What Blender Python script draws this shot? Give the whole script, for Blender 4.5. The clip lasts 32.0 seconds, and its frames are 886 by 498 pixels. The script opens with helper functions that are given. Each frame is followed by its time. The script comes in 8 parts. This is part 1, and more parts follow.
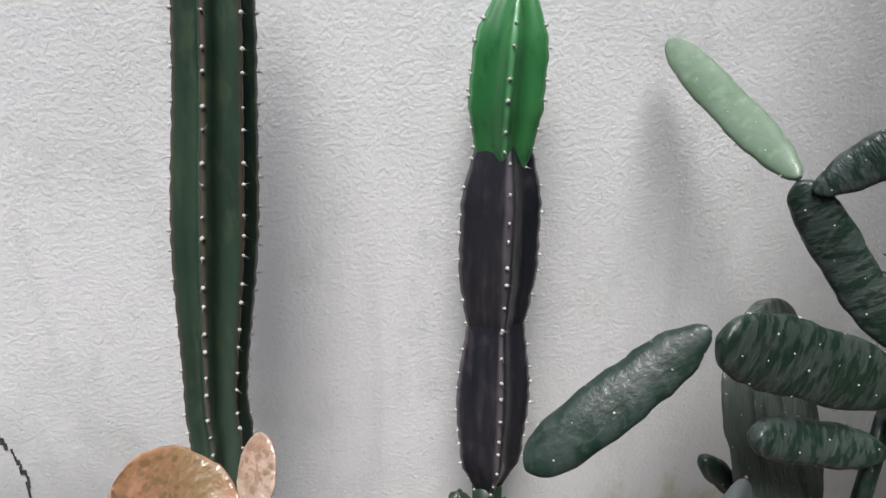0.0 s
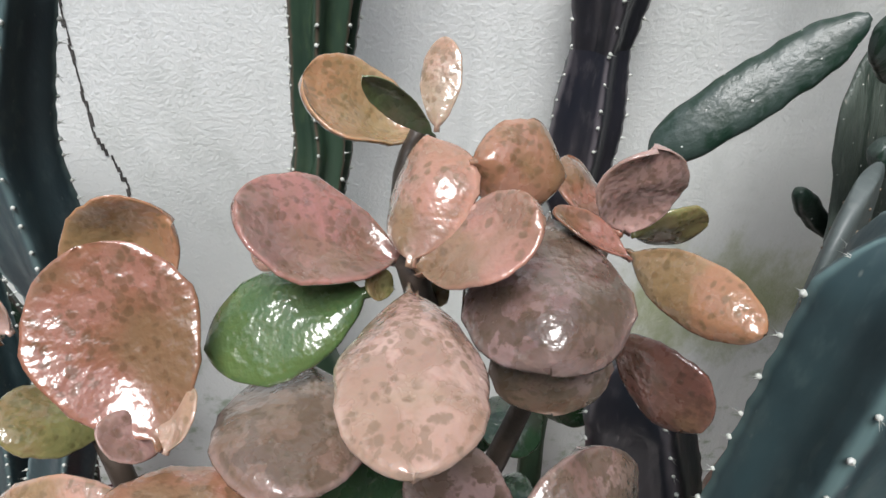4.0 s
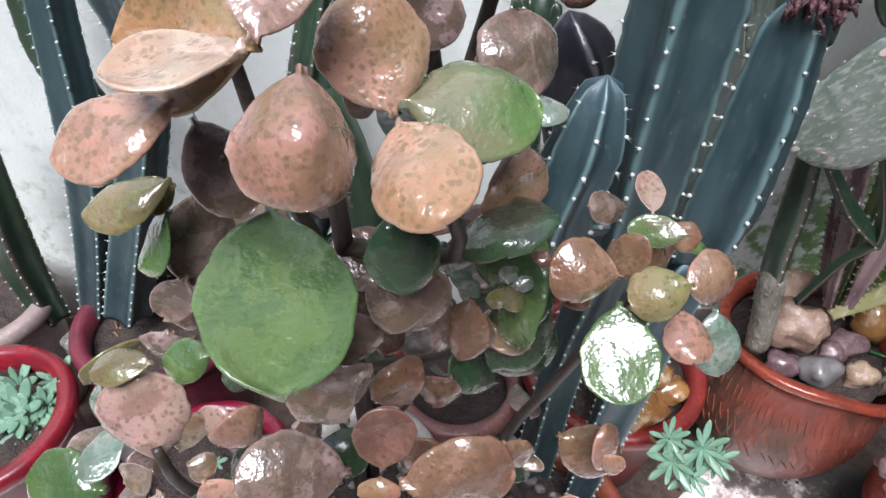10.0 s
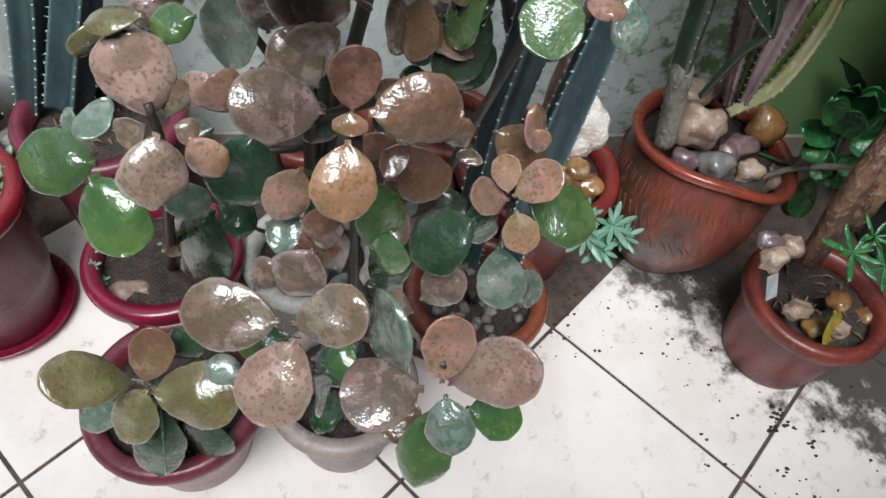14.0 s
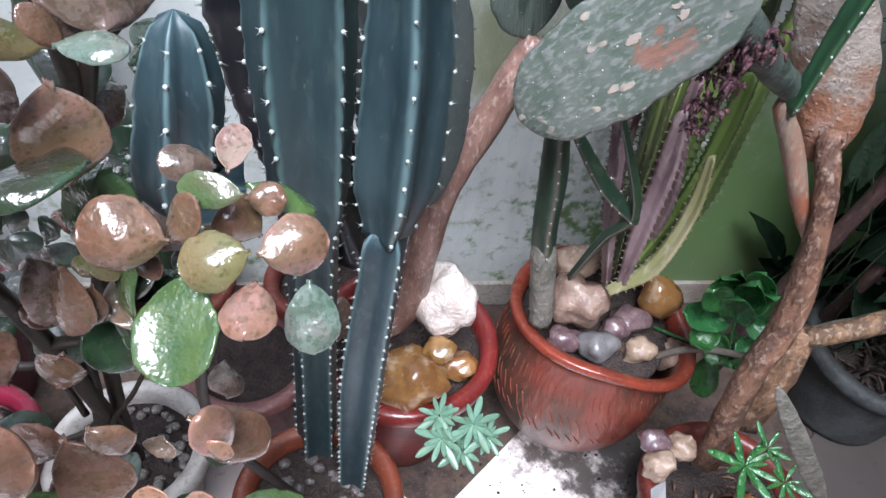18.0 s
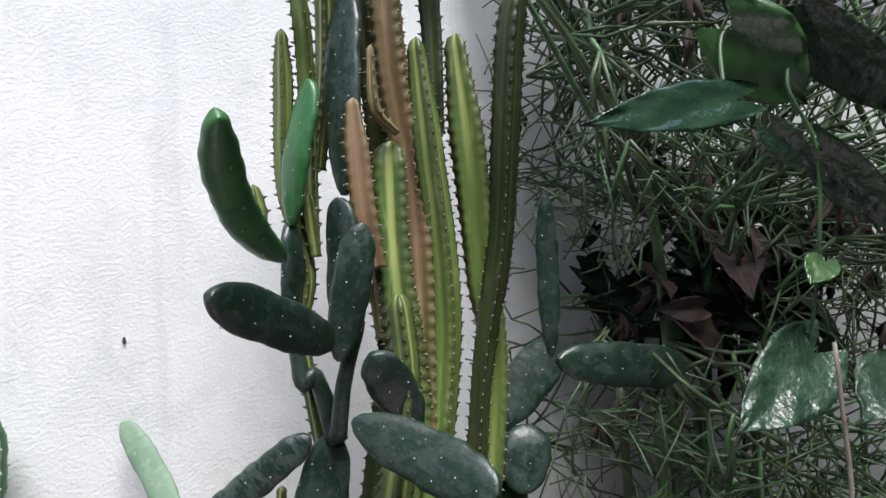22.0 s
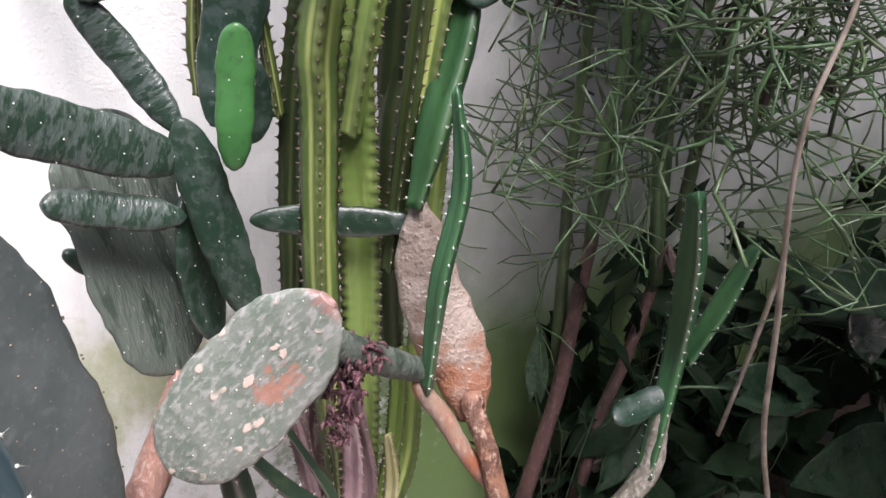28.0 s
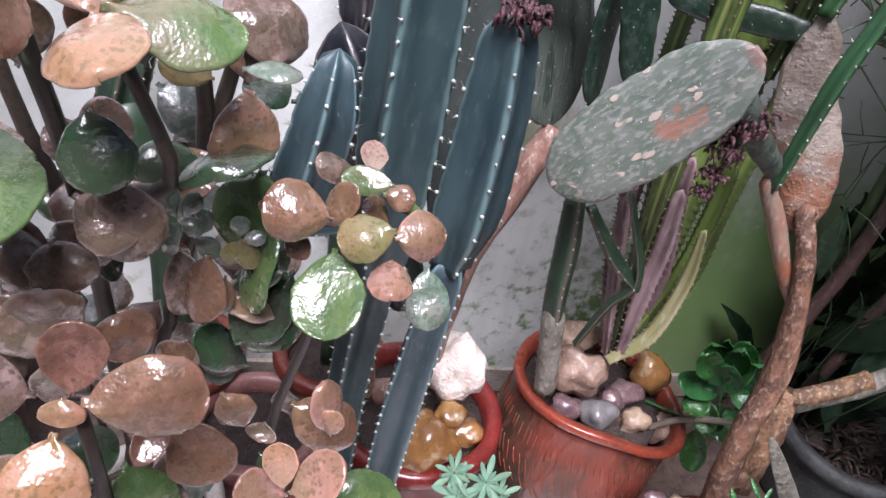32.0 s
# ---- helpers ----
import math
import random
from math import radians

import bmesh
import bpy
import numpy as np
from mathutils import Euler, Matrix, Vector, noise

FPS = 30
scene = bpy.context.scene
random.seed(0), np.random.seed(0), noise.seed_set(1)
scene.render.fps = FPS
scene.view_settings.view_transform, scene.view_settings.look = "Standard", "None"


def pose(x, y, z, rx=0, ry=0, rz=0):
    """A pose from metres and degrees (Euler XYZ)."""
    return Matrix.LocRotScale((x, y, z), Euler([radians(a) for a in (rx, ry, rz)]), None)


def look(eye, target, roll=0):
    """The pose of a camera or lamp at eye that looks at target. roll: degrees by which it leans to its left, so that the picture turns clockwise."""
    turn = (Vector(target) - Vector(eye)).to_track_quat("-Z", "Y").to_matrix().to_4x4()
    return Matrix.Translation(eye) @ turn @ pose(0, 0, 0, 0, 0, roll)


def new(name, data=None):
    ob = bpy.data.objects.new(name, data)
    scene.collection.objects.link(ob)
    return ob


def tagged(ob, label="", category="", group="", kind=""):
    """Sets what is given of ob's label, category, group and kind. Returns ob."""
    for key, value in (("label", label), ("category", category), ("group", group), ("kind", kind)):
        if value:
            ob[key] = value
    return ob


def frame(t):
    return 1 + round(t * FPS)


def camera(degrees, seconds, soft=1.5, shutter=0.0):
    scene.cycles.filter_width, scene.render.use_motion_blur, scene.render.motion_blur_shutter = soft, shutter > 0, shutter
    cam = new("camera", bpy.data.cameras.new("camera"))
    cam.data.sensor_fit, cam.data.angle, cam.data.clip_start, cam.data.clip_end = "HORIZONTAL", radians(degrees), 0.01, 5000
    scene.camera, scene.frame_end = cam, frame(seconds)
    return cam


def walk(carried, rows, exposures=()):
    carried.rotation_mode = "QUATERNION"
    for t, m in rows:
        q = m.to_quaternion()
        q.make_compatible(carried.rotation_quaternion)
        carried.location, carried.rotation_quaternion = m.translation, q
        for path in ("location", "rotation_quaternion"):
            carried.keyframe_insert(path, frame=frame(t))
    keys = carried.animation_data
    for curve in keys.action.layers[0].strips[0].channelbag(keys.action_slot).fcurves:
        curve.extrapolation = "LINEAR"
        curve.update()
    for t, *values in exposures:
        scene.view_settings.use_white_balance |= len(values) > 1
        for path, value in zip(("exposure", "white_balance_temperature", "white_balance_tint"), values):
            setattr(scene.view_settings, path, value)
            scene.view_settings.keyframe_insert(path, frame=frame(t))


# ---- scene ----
cam = camera(66.6, 32.0)
METRES, EYE, TILT, LEAN, TURN = 2.04, 1.388, -21.06, -0.31, -5.38
ROWS = [
    (0.0, 0.0, 0.0, 0.0, 0.0, 0.0, -0.0),
    (0.5, -0.0008, 0.0013, -0.0126, -0.49, -4.46, 0.07),
    (1.0, -0.0034, 0.003, -0.0225, -0.8, -7.95, -0.44),
    (1.5, -0.0091, 0.0013, -0.0315, 0.0, -10.63, -1.52),
    (2.0, -0.0118, 0.0011, -0.0344, 0.6, -12.0, -1.85),
    (2.5, -0.0154, 0.002, -0.0372, 0.99, -13.21, -2.59),
    (3.0, -0.0195, 0.0013, -0.041, 1.35, -14.77, -2.94),
    (3.5, -0.0261, -0.0012, -0.0442, 1.43, -15.28, -3.3),
    (4.0, -0.0353, -0.007, -0.0482, 2.59, -15.61, -3.47),
    (4.5, -0.0397, -0.0104, -0.0501, 2.04, -16.04, -3.28),
    (6.5, -0.0424, -0.041, -0.0548, 3.68, -17.13, -3.23),
    (7.0, -0.0399, -0.0543, -0.0683, 3.0, -19.8, -3.84),
    (7.5, -0.0342, -0.0664, -0.0825, 3.62, -21.6, -3.72),
    (8.0, -0.0258, -0.0793, -0.0935, 4.47, -22.03, -3.74),
    (8.5, -0.0194, -0.0886, -0.1012, 5.0, -22.91, -3.14),
    (9.0, -0.015, -0.1017, -0.109, 5.35, -23.62, -2.91),
    (9.5, -0.0136, -0.1115, -0.1132, 5.36, -24.04, -2.82),
    (10.0, -0.0157, -0.1179, -0.1145, 3.38, -23.69, -1.71),
    (10.5, -0.0227, -0.136, -0.122, 1.21, -24.81, -1.05),
    (11.0, -0.0262, -0.1581, -0.132, -0.25, -25.51, -1.1),
    (11.5, -0.025, -0.1706, -0.1432, -1.25, -26.49, -1.5),
    (12.0, -0.0235, -0.1806, -0.1539, -1.26, -28.11, -2.6),
    (12.5, -0.0214, -0.1913, -0.1638, -1.29, -29.75, -3.11),
    (13.0, -0.0226, -0.1953, -0.1689, -1.38, -30.85, -3.44),
    (13.5, -0.0281, -0.1973, -0.1755, -1.59, -33.12, -4.89),
    (14.0, -0.0233, -0.1953, -0.173, -2.13, -32.0, -4.99),
    (14.5, -0.0109, -0.1843, -0.1634, -4.55, -29.74, -3.79),
    (15.0, 0.0086, -0.1587, -0.1499, -3.75, -29.01, -3.52),
    (15.5, 0.0449, -0.125, -0.1386, -2.97, -29.32, -5.04),
    (17.5, 0.0939, -0.0949, -0.1217, -2.09, -26.37, -4.89),
    (18.0, 0.0932, -0.0948, -0.1213, -2.41, -25.46, -5.56),
    (18.5, 0.0942, -0.0946, -0.1123, -3.47, -22.58, -4.69),
    (19.0, 0.1025, -0.0992, -0.0978, -6.29, -17.65, -3.49),
    (19.5, 0.1093, -0.1041, -0.0754, -9.54, -9.72, -2.28),
    (20.0, 0.1167, -0.1105, -0.0484, -11.74, -3.28, 1.19),
    (20.5, 0.1214, -0.1176, -0.0265, -13.28, 2.61, 3.82),
    (21.0, 0.1307, -0.1321, -0.0054, -16.31, 8.46, 7.87),
    (21.5, 0.1349, -0.1503, 0.0088, -18.9, 14.9, 9.63),
    (22.0, 0.1355, -0.1664, 0.0157, -20.27, 20.52, 10.14),
    (22.5, 0.1358, -0.1897, 0.0231, -21.57, 26.2, 10.94),
    (23.0, 0.1388, -0.1936, 0.0253, -22.09, 27.91, 12.36),
    (23.5, 0.1399, -0.1951, 0.0259, -23.84, 28.99, 12.59),
    (24.0, 0.1446, -0.1826, 0.0219, -26.57, 25.4, 12.06),
    (24.5, 0.1541, -0.1627, 0.0111, -30.94, 20.0, 12.3),
    (26.5, 0.1641, -0.1276, -0.025, -28.71, 5.97, 8.69),
    (27.0, 0.1594, -0.1159, -0.0449, -27.48, 0.93, 6.7),
    (27.5, 0.1562, -0.1083, -0.0651, -25.81, -3.72, 5.84),
    (28.0, 0.1522, -0.1006, -0.0754, -25.18, -5.63, 4.46),
    (28.5, 0.1458, -0.097, -0.0832, -21.98, -6.68, 2.53),
    (29.0, 0.1371, -0.0946, -0.0921, -19.98, -8.14, 0.85),
    (29.5, 0.1203, -0.0967, -0.1014, -19.29, -10.23, 0.18),
    (30.0, 0.0997, -0.1078, -0.1123, -16.0, -11.56, -2.31),
    (30.5, 0.0856, -0.1203, -0.1238, -13.86, -12.29, -4.22),
    (31.0, 0.067, -0.1358, -0.1312, -10.8, -12.49, -5.34),
    (31.5, 0.0498, -0.1494, -0.1416, -8.54, -13.67, -7.22),
    (32.0, 0.0396, -0.1512, -0.1542, -5.8, -14.3, -8.79),
]
SKY, SUN = 0.095, 3.8
EXPO = [(0.0, 0.24, 6400, 15), (1.0, 0.42, 6400, 13), (2.5, 0.36, 6350, 11), (4.0, 0.36, 6300, 10), (7.0, 0.5, 6250, 10), (8.0, 0.3, 6150, 10), (9.0, 0.6, 6200, 8), (11.0, 0.75, 5750, 14), (12.0, 0.65, 5800, 14), (13.5, 0.22, 5900, 6), (15.0, 0.4, 5850, -8), (18.0, 0.9, 5650, 11), (19.0, 1.15, 5500, 10), (20.0, 1.08, 5950, 14), (21.0, 0.8, 5950, 15), (23.0, 0.72, 6450, 14), (27.0, 1.38, 6500, 22), (28.5, 1.46, 6400, 22), (30.0, 1.37, 6300, 25), (32.0, 0.92, 6050, 21)]
walk(cam, [(t, pose(0, 0, EYE, TILT, LEAN, TURN) @ pose(METRES * x, METRES * y, METRES * z, 90 + pitch, roll, yaw)) for t, x, y, z, yaw, pitch, roll in ROWS], EXPO)

# ---- light ----
world = bpy.data.worlds.new("sky")
scene.world = world
world.use_nodes = True
wn = world.node_tree
sky = wn.nodes.new("ShaderNodeTexSky")
sky.sky_type, sky.sun_disc = "NISHITA", False
sky.sun_elevation, sky.sun_rotation = radians(62), radians(193)
sky.air_density, sky.dust_density, sky.ozone_density = 1.0, 2.5, 1.0
bg = wn.nodes["Background"]
bg.inputs["Strength"].default_value = SKY
wn.links.new(sky.outputs[0], bg.inputs["Color"])
sun = new("sun", bpy.data.lights.new("sun", "SUN"))
sun.data.energy, sun.data.angle, sun.data.color = SUN, radians(32), (1.0, 0.97, 0.95)
sun.matrix_basis = look((-0.5, -2.15, 4.2), (0, 0, 0))


# ---- materials ----
def mix_col(nt, fac, a, b, kind="MIX"):
    n = nt.nodes.new("ShaderNodeMix")
    n.data_type, n.blend_type = "RGBA", kind
    for sock, val in ((n.inputs[0], fac), (n.inputs[6], a), (n.inputs[7], b)):
        if isinstance(val, (tuple, float, int)):
            sock.default_value = (*val, 1) if isinstance(val, tuple) else val
        else:
            nt.links.new(val, sock)
    return n.outputs[2]


def ramp(nt, src, lo, hi):
    n = nt.nodes.new("ShaderNodeMapRange")
    n.interpolation_type = "SMOOTHSTEP"
    nt.links.new(src, n.inputs[0])
    n.inputs[1].default_value, n.inputs[2].default_value = lo, hi
    return n.outputs[0]


def calc(nt, op, a, b=0.0):
    n = nt.nodes.new("ShaderNodeMath")
    n.operation = op
    for sock, val in ((n.inputs[0], a), (n.inputs[1], b)):
        if isinstance(val, (float, int)):
            sock.default_value = val
        else:
            nt.links.new(val, sock)
    return n.outputs[0]


def coords(nt, scale=(1, 1, 1), shift=True, space="Object"):
    tc, mp = nt.nodes.new("ShaderNodeTexCoord"), nt.nodes.new("ShaderNodeMapping")
    nt.links.new(tc.outputs[space], mp.inputs[0])
    mp.inputs[3].default_value = scale
    if shift:
        oi, cb = nt.nodes.new("ShaderNodeObjectInfo"), nt.nodes.new("ShaderNodeCombineXYZ")
        nt.links.new(calc(nt, "MULTIPLY", oi.outputs["Random"], 37.0), cb.inputs[0])
        nt.links.new(calc(nt, "MULTIPLY", oi.outputs["Random"], 11.0), cb.inputs[2])
        nt.links.new(cb.outputs[0], mp.inputs[1])
    return mp.outputs[0]


def noise_fac(nt, vec, scale, detail=4.0, rough=0.55):
    n = nt.nodes.new("ShaderNodeTexNoise")
    nt.links.new(vec, n.inputs["Vector"])
    n.inputs["Scale"].default_value, n.inputs["Detail"].default_value, n.inputs["Roughness"].default_value = scale, detail, rough
    return n.outputs["Fac"]


def cells(nt, vec, scale, rnd=1.0):
    n = nt.nodes.new("ShaderNodeTexVoronoi")
    nt.links.new(vec, n.inputs["Vector"])
    n.inputs["Scale"].default_value, n.inputs["Randomness"].default_value = scale, rnd
    return n.outputs["Distance"]


def blank(name):
    m = bpy.data.materials.new(name)
    m.use_nodes = True
    return m, m.node_tree, m.node_tree.nodes["Principled BSDF"]


def finish(nt, bs, col, rough, bump_src=None, bump=0.2, dist=0.002, coat=0.0, rough_src=None, spread=0.12):
    nt.links.new(col, bs.inputs["Base Color"])
    bs.inputs["Roughness"].default_value = rough
    if rough_src is not None:
        nt.links.new(calc(nt, "ADD", calc(nt, "MULTIPLY", rough_src, spread * 2), rough - spread), bs.inputs["Roughness"])
    if coat:
        bs.inputs["Coat Weight"].default_value, bs.inputs["Coat Roughness"].default_value = coat, 0.05
    if bump_src is not None:
        b = nt.nodes.new("ShaderNodeBump")
        b.inputs["Strength"].default_value, b.inputs["Distance"].default_value = bump, dist
        nt.links.new(bump_src, b.inputs["Height"])
        nt.links.new(b.outputs[0], bs.inputs["Normal"])
        if coat:
            nt.links.new(b.outputs[0], bs.inputs["Coat Normal"])


def mottled(name, a, b, c=None, scale=30.0, fine=140.0, rough=0.5, bump=0.25, dist=0.002, coat=0.0, lo=0.4, hi=0.62, spots=None, spot_scale=90.0,
            spot_size=0.28, stretch=(1, 1, 1), vary=0.25, spread=0.12, world_space=False, crest=None, valley=None):
    """A surface of two colours in patches, fine grain of a third, and spots."""
    m, nt, bs = blank(name)
    vec = coords(nt, stretch, shift=not world_space)
    n1, n2 = noise_fac(nt, vec, scale), noise_fac(nt, vec, fine, 3.0)
    col = mix_col(nt, ramp(nt, n1, lo, hi), a, b)
    if c:
        col = mix_col(nt, calc(nt, "MULTIPLY", ramp(nt, n2, 0.52, 0.7), 0.7), col, c)
    if crest:
        at = nt.nodes.new("ShaderNodeAttribute")
        at.attribute_name = "crest"
        edge = calc(nt, "ADD", at.outputs["Fac"], calc(nt, "MULTIPLY", calc(nt, "SUBTRACT", n1, 0.5), 0.5))
        col = mix_col(nt, calc(nt, "MULTIPLY", ramp(nt, edge, 0.55, 0.95), 0.85), col, crest)
        if valley:
            col = mix_col(nt, calc(nt, "MULTIPLY", calc(nt, "MULTIPLY", calc(nt, "SUBTRACT", 1.0, ramp(nt, edge, 0.05, 0.4)), ramp(nt, n1, 0.36, 0.6)), 0.9), col, valley)
    if spots:
        warp = noise_fac(nt, vec, spot_scale * 0.35, 2.0)
        d = cells(nt, vec, spot_scale)
        near = ramp(nt, calc(nt, "SUBTRACT", spot_size, d), 0.0, 0.12)
        col = mix_col(nt, calc(nt, "MULTIPLY", calc(nt, "MULTIPLY", near, ramp(nt, warp, 0.42, 0.6)), 0.8), col, spots)
    if vary:
        oi = nt.nodes.new("ShaderNodeObjectInfo")
        hs = nt.nodes.new("ShaderNodeHueSaturation")
        nt.links.new(calc(nt, "ADD", calc(nt, "MULTIPLY", oi.outputs["Random"], vary), 1.0 - vary / 2), hs.inputs["Value"])
        nt.links.new(calc(nt, "ADD", calc(nt, "MULTIPLY", oi.outputs["Random"], vary * 0.10), 0.5 - vary * 0.05), hs.inputs["Hue"])
        nt.links.new(col, hs.inputs["Color"])
        col = hs.outputs[0]
    finish(nt, bs, col, rough, calc(nt, "ADD", n2, calc(nt, "MULTIPLY", n1, 1.5)), bump, dist, coat, n1, spread)
    return m


def leaf_mat(name, a, b, spots, under, tip, lo=0.46, hi=0.53, spot_size=0.42, rough=0.27, patch=0.0):
    """Wet, fleshy leaf: cloudy patches, spots, a tip of another tone, a paler rim and an uneven film of water."""
    m, nt, bs = blank(name)
    vec = coords(nt)
    n1, n2 = noise_fac(nt, vec, 42.0, 4.0, 0.6), noise_fac(nt, vec, 260.0, 2.0)
    at, edge = nt.nodes.new("ShaderNodeAttribute"), nt.nodes.new("ShaderNodeAttribute")
    at.attribute_name, edge.attribute_name = "along", "rim"
    oi, hs = nt.nodes.new("ShaderNodeObjectInfo"), nt.nodes.new("ShaderNodeHueSaturation")
    zone = noise_fac(nt, vec, 24.0, 2.0)
    col = mix_col(nt, ramp(nt, n1, lo, hi), a, b)
    col = mix_col(nt, calc(nt, "MULTIPLY", ramp(nt, noise_fac(nt, vec, 19.0, 3.0), 0.46, 0.6), 0.85), col, under)
    far = calc(nt, "ADD", at.outputs["Fac"], calc(nt, "MULTIPLY", calc(nt, "SUBTRACT", n1, 0.5), 0.7))
    col = mix_col(nt, calc(nt, "MULTIPLY", ramp(nt, far, 0.35, 0.95), calc(nt, "MULTIPLY", oi.outputs["Random"], 0.95)), col, tip)
    if patch:
        col = mix_col(nt, calc(nt, "MULTIPLY", ramp(nt, noise_fac(nt, vec, 68.0, 4.0, 0.55), 0.485, 0.525), patch), col, tuple(0.75 * p + 0.25 * q for p, q in zip(spots, b)))
    blot = calc(nt, "MULTIPLY", calc(nt, "MULTIPLY", ramp(nt, noise_fac(nt, coords(nt, (1.3, 0.9, 1.0)), 190.0, 2.5), 0.52, 0.6), ramp(nt, zone, 0.5, 0.62)), 0.8)
    bent = nt.nodes.new("ShaderNodeVectorMath")
    bent.operation = "MULTIPLY_ADD"
    wob = nt.nodes.new("ShaderNodeTexNoise")
    nt.links.new(vec, wob.inputs["Vector"])
    wob.inputs["Scale"].default_value = 210.0
    nt.links.new(wob.outputs["Color"], bent.inputs[0])
    bent.inputs[1].default_value = (0.004, 0.005, 0.004)
    nt.links.new(vec, bent.inputs[2])
    size = calc(nt, "MULTIPLY", calc(nt, "ADD", 0.35, calc(nt, "MULTIPLY", noise_fac(nt, vec, 95.0, 1.0), 1.15)), spot_size)
    dots = calc(nt, "MULTIPLY", ramp(nt, calc(nt, "SUBTRACT", size, cells(nt, bent.outputs[0], 205.0)), 0.0, 0.26), ramp(nt, zone, 0.3, 0.44))
    blot = calc(nt, "MAXIMUM", blot, dots)
    col = mix_col(nt, calc(nt, "MULTIPLY", blot, 0.68), col, spots)
    col = mix_col(nt, calc(nt, "MULTIPLY", ramp(nt, edge.outputs["Fac"], 0.86, 0.99), 0.35), col, tuple(min(0.6, c * 1.5) for c in a))
    nt.links.new(calc(nt, "ADD", calc(nt, "MULTIPLY", oi.outputs["Random"], 0.36), 0.74), hs.inputs["Value"])
    nt.links.new(calc(nt, "ADD", calc(nt, "MULTIPLY", oi.outputs["Random"], 0.03), 0.485), hs.inputs["Hue"])
    nt.links.new(col, hs.inputs["Color"])
    film = calc(nt, "ADD", noise_fac(nt, vec, 58.0, 3.0, 0.6), calc(nt, "MULTIPLY", n2, 0.2))
    finish(nt, bs, hs.outputs[0], rough, film, 0.55, 0.004, 1.0, n1, 0.1)
    bs.inputs["Subsurface Weight"].default_value = 0.08
    bs.inputs["Subsurface Scale"].default_value = 0.004
    return m


LEAF = {
    "pink": leaf_mat("leaf_pink", (0.40, 0.215, 0.165), (0.30, 0.178, 0.138), (0.155, 0.102, 0.056), (0.235, 0.155, 0.088), (0.30, 0.15, 0.09), spot_size=0.5),
    "pale": leaf_mat("leaf_pale", (0.45, 0.30, 0.25), (0.31, 0.20, 0.155), (0.18, 0.12, 0.075), (0.36, 0.27, 0.20), (0.33, 0.195, 0.135), spot_size=0.5),
    "bronze": leaf_mat("leaf_bronze", (0.31, 0.155, 0.09), (0.36, 0.19, 0.13), (0.14, 0.088, 0.042), (0.215, 0.145, 0.072), (0.28, 0.135, 0.075), spot_size=0.48),
    "brown": leaf_mat("leaf_brown", (0.181, 0.095, 0.065), (0.235, 0.130, 0.092), (0.090, 0.053, 0.030), (0.163, 0.107, 0.056), (0.14, 0.06, 0.04), patch=0.5),
    "dusky": leaf_mat("leaf_dusky", (0.30, 0.215, 0.195), (0.21, 0.145, 0.125), (0.105, 0.078, 0.048), (0.20, 0.155, 0.115), (0.17, 0.085, 0.05), patch=0.85),
    "grey": leaf_mat("leaf_grey", (0.20, 0.245, 0.21), (0.235, 0.235, 0.21), (0.065, 0.115, 0.072), (0.12, 0.18, 0.13), (0.15, 0.17, 0.13), spot_size=0.2, patch=0.8),
    "olive": leaf_mat("leaf_olive", (0.170, 0.165, 0.065), (0.150, 0.125, 0.060), (0.090, 0.085, 0.030), (0.220, 0.180, 0.090), (0.21, 0.14, 0.07)),
    "green": leaf_mat("leaf_green", (0.072, 0.136, 0.046), (0.10, 0.165, 0.055), (0.042, 0.10, 0.032), (0.07, 0.13, 0.05), (0.125, 0.20, 0.045), spot_size=0.2),
    "sage": leaf_mat("leaf_sage", (0.115, 0.15, 0.07), (0.085, 0.135, 0.055), (0.075, 0.10, 0.042), (0.19, 0.165, 0.105), (0.10, 0.165, 0.045), spot_size=0.22),
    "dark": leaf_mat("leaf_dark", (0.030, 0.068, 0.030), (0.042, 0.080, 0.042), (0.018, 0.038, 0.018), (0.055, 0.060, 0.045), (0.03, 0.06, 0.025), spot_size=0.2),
}
M_STEM = mottled("dark_stem", (0.035, 0.028, 0.022), (0.06, 0.045, 0.035), (0.02, 0.016, 0.012), 40, 200, 0.45)
M_PETIOLE = mottled("petiole", (0.28, 0.15, 0.10), (0.22, 0.16, 0.08), None, 60, 200, 0.4)
# the pale crest colour paints glints along the rib edges
M_BLUE = mottled("blue_green_cactus_skin", (0.036, 0.066, 0.075), (0.022, 0.044, 0.053), (0.058, 0.092, 0.096), 22, 110, 0.5, 0.4, 0.0015, 0.05, stretch=(1, 1, 0.35), spots=(0.15, 0.18, 0.17), spot_scale=120, spot_size=0.13, crest=(0.15, 0.235, 0.24))
M_DARKGREEN = mottled("dark_green_cactus_skin", (0.03, 0.058, 0.034), (0.018, 0.038, 0.024), (0.052, 0.082, 0.044), 16, 90, 0.4, 0.3, 0.001, 0.15, stretch=(1, 1, 0.35), crest=(0.10, 0.07, 0.055))
M_BLACK = mottled("blackened_cactus_skin", (0.012, 0.014, 0.02), (0.02, 0.02, 0.026), (0.045, 0.042, 0.048), 18, 110, 0.4, 0.35, 0.0015, 0.25, stretch=(1, 1, 0.35), crest=(0.12, 0.11, 0.12))
M_FRESH = mottled("fresh_green_cactus_skin", (0.018, 0.125, 0.03), (0.032, 0.17, 0.042), (0.013, 0.085, 0.02), 16, 90, 0.38, 0.2, 0.001, 0.2, stretch=(1, 1, 0.35), crest=(0.10, 0.28, 0.12))
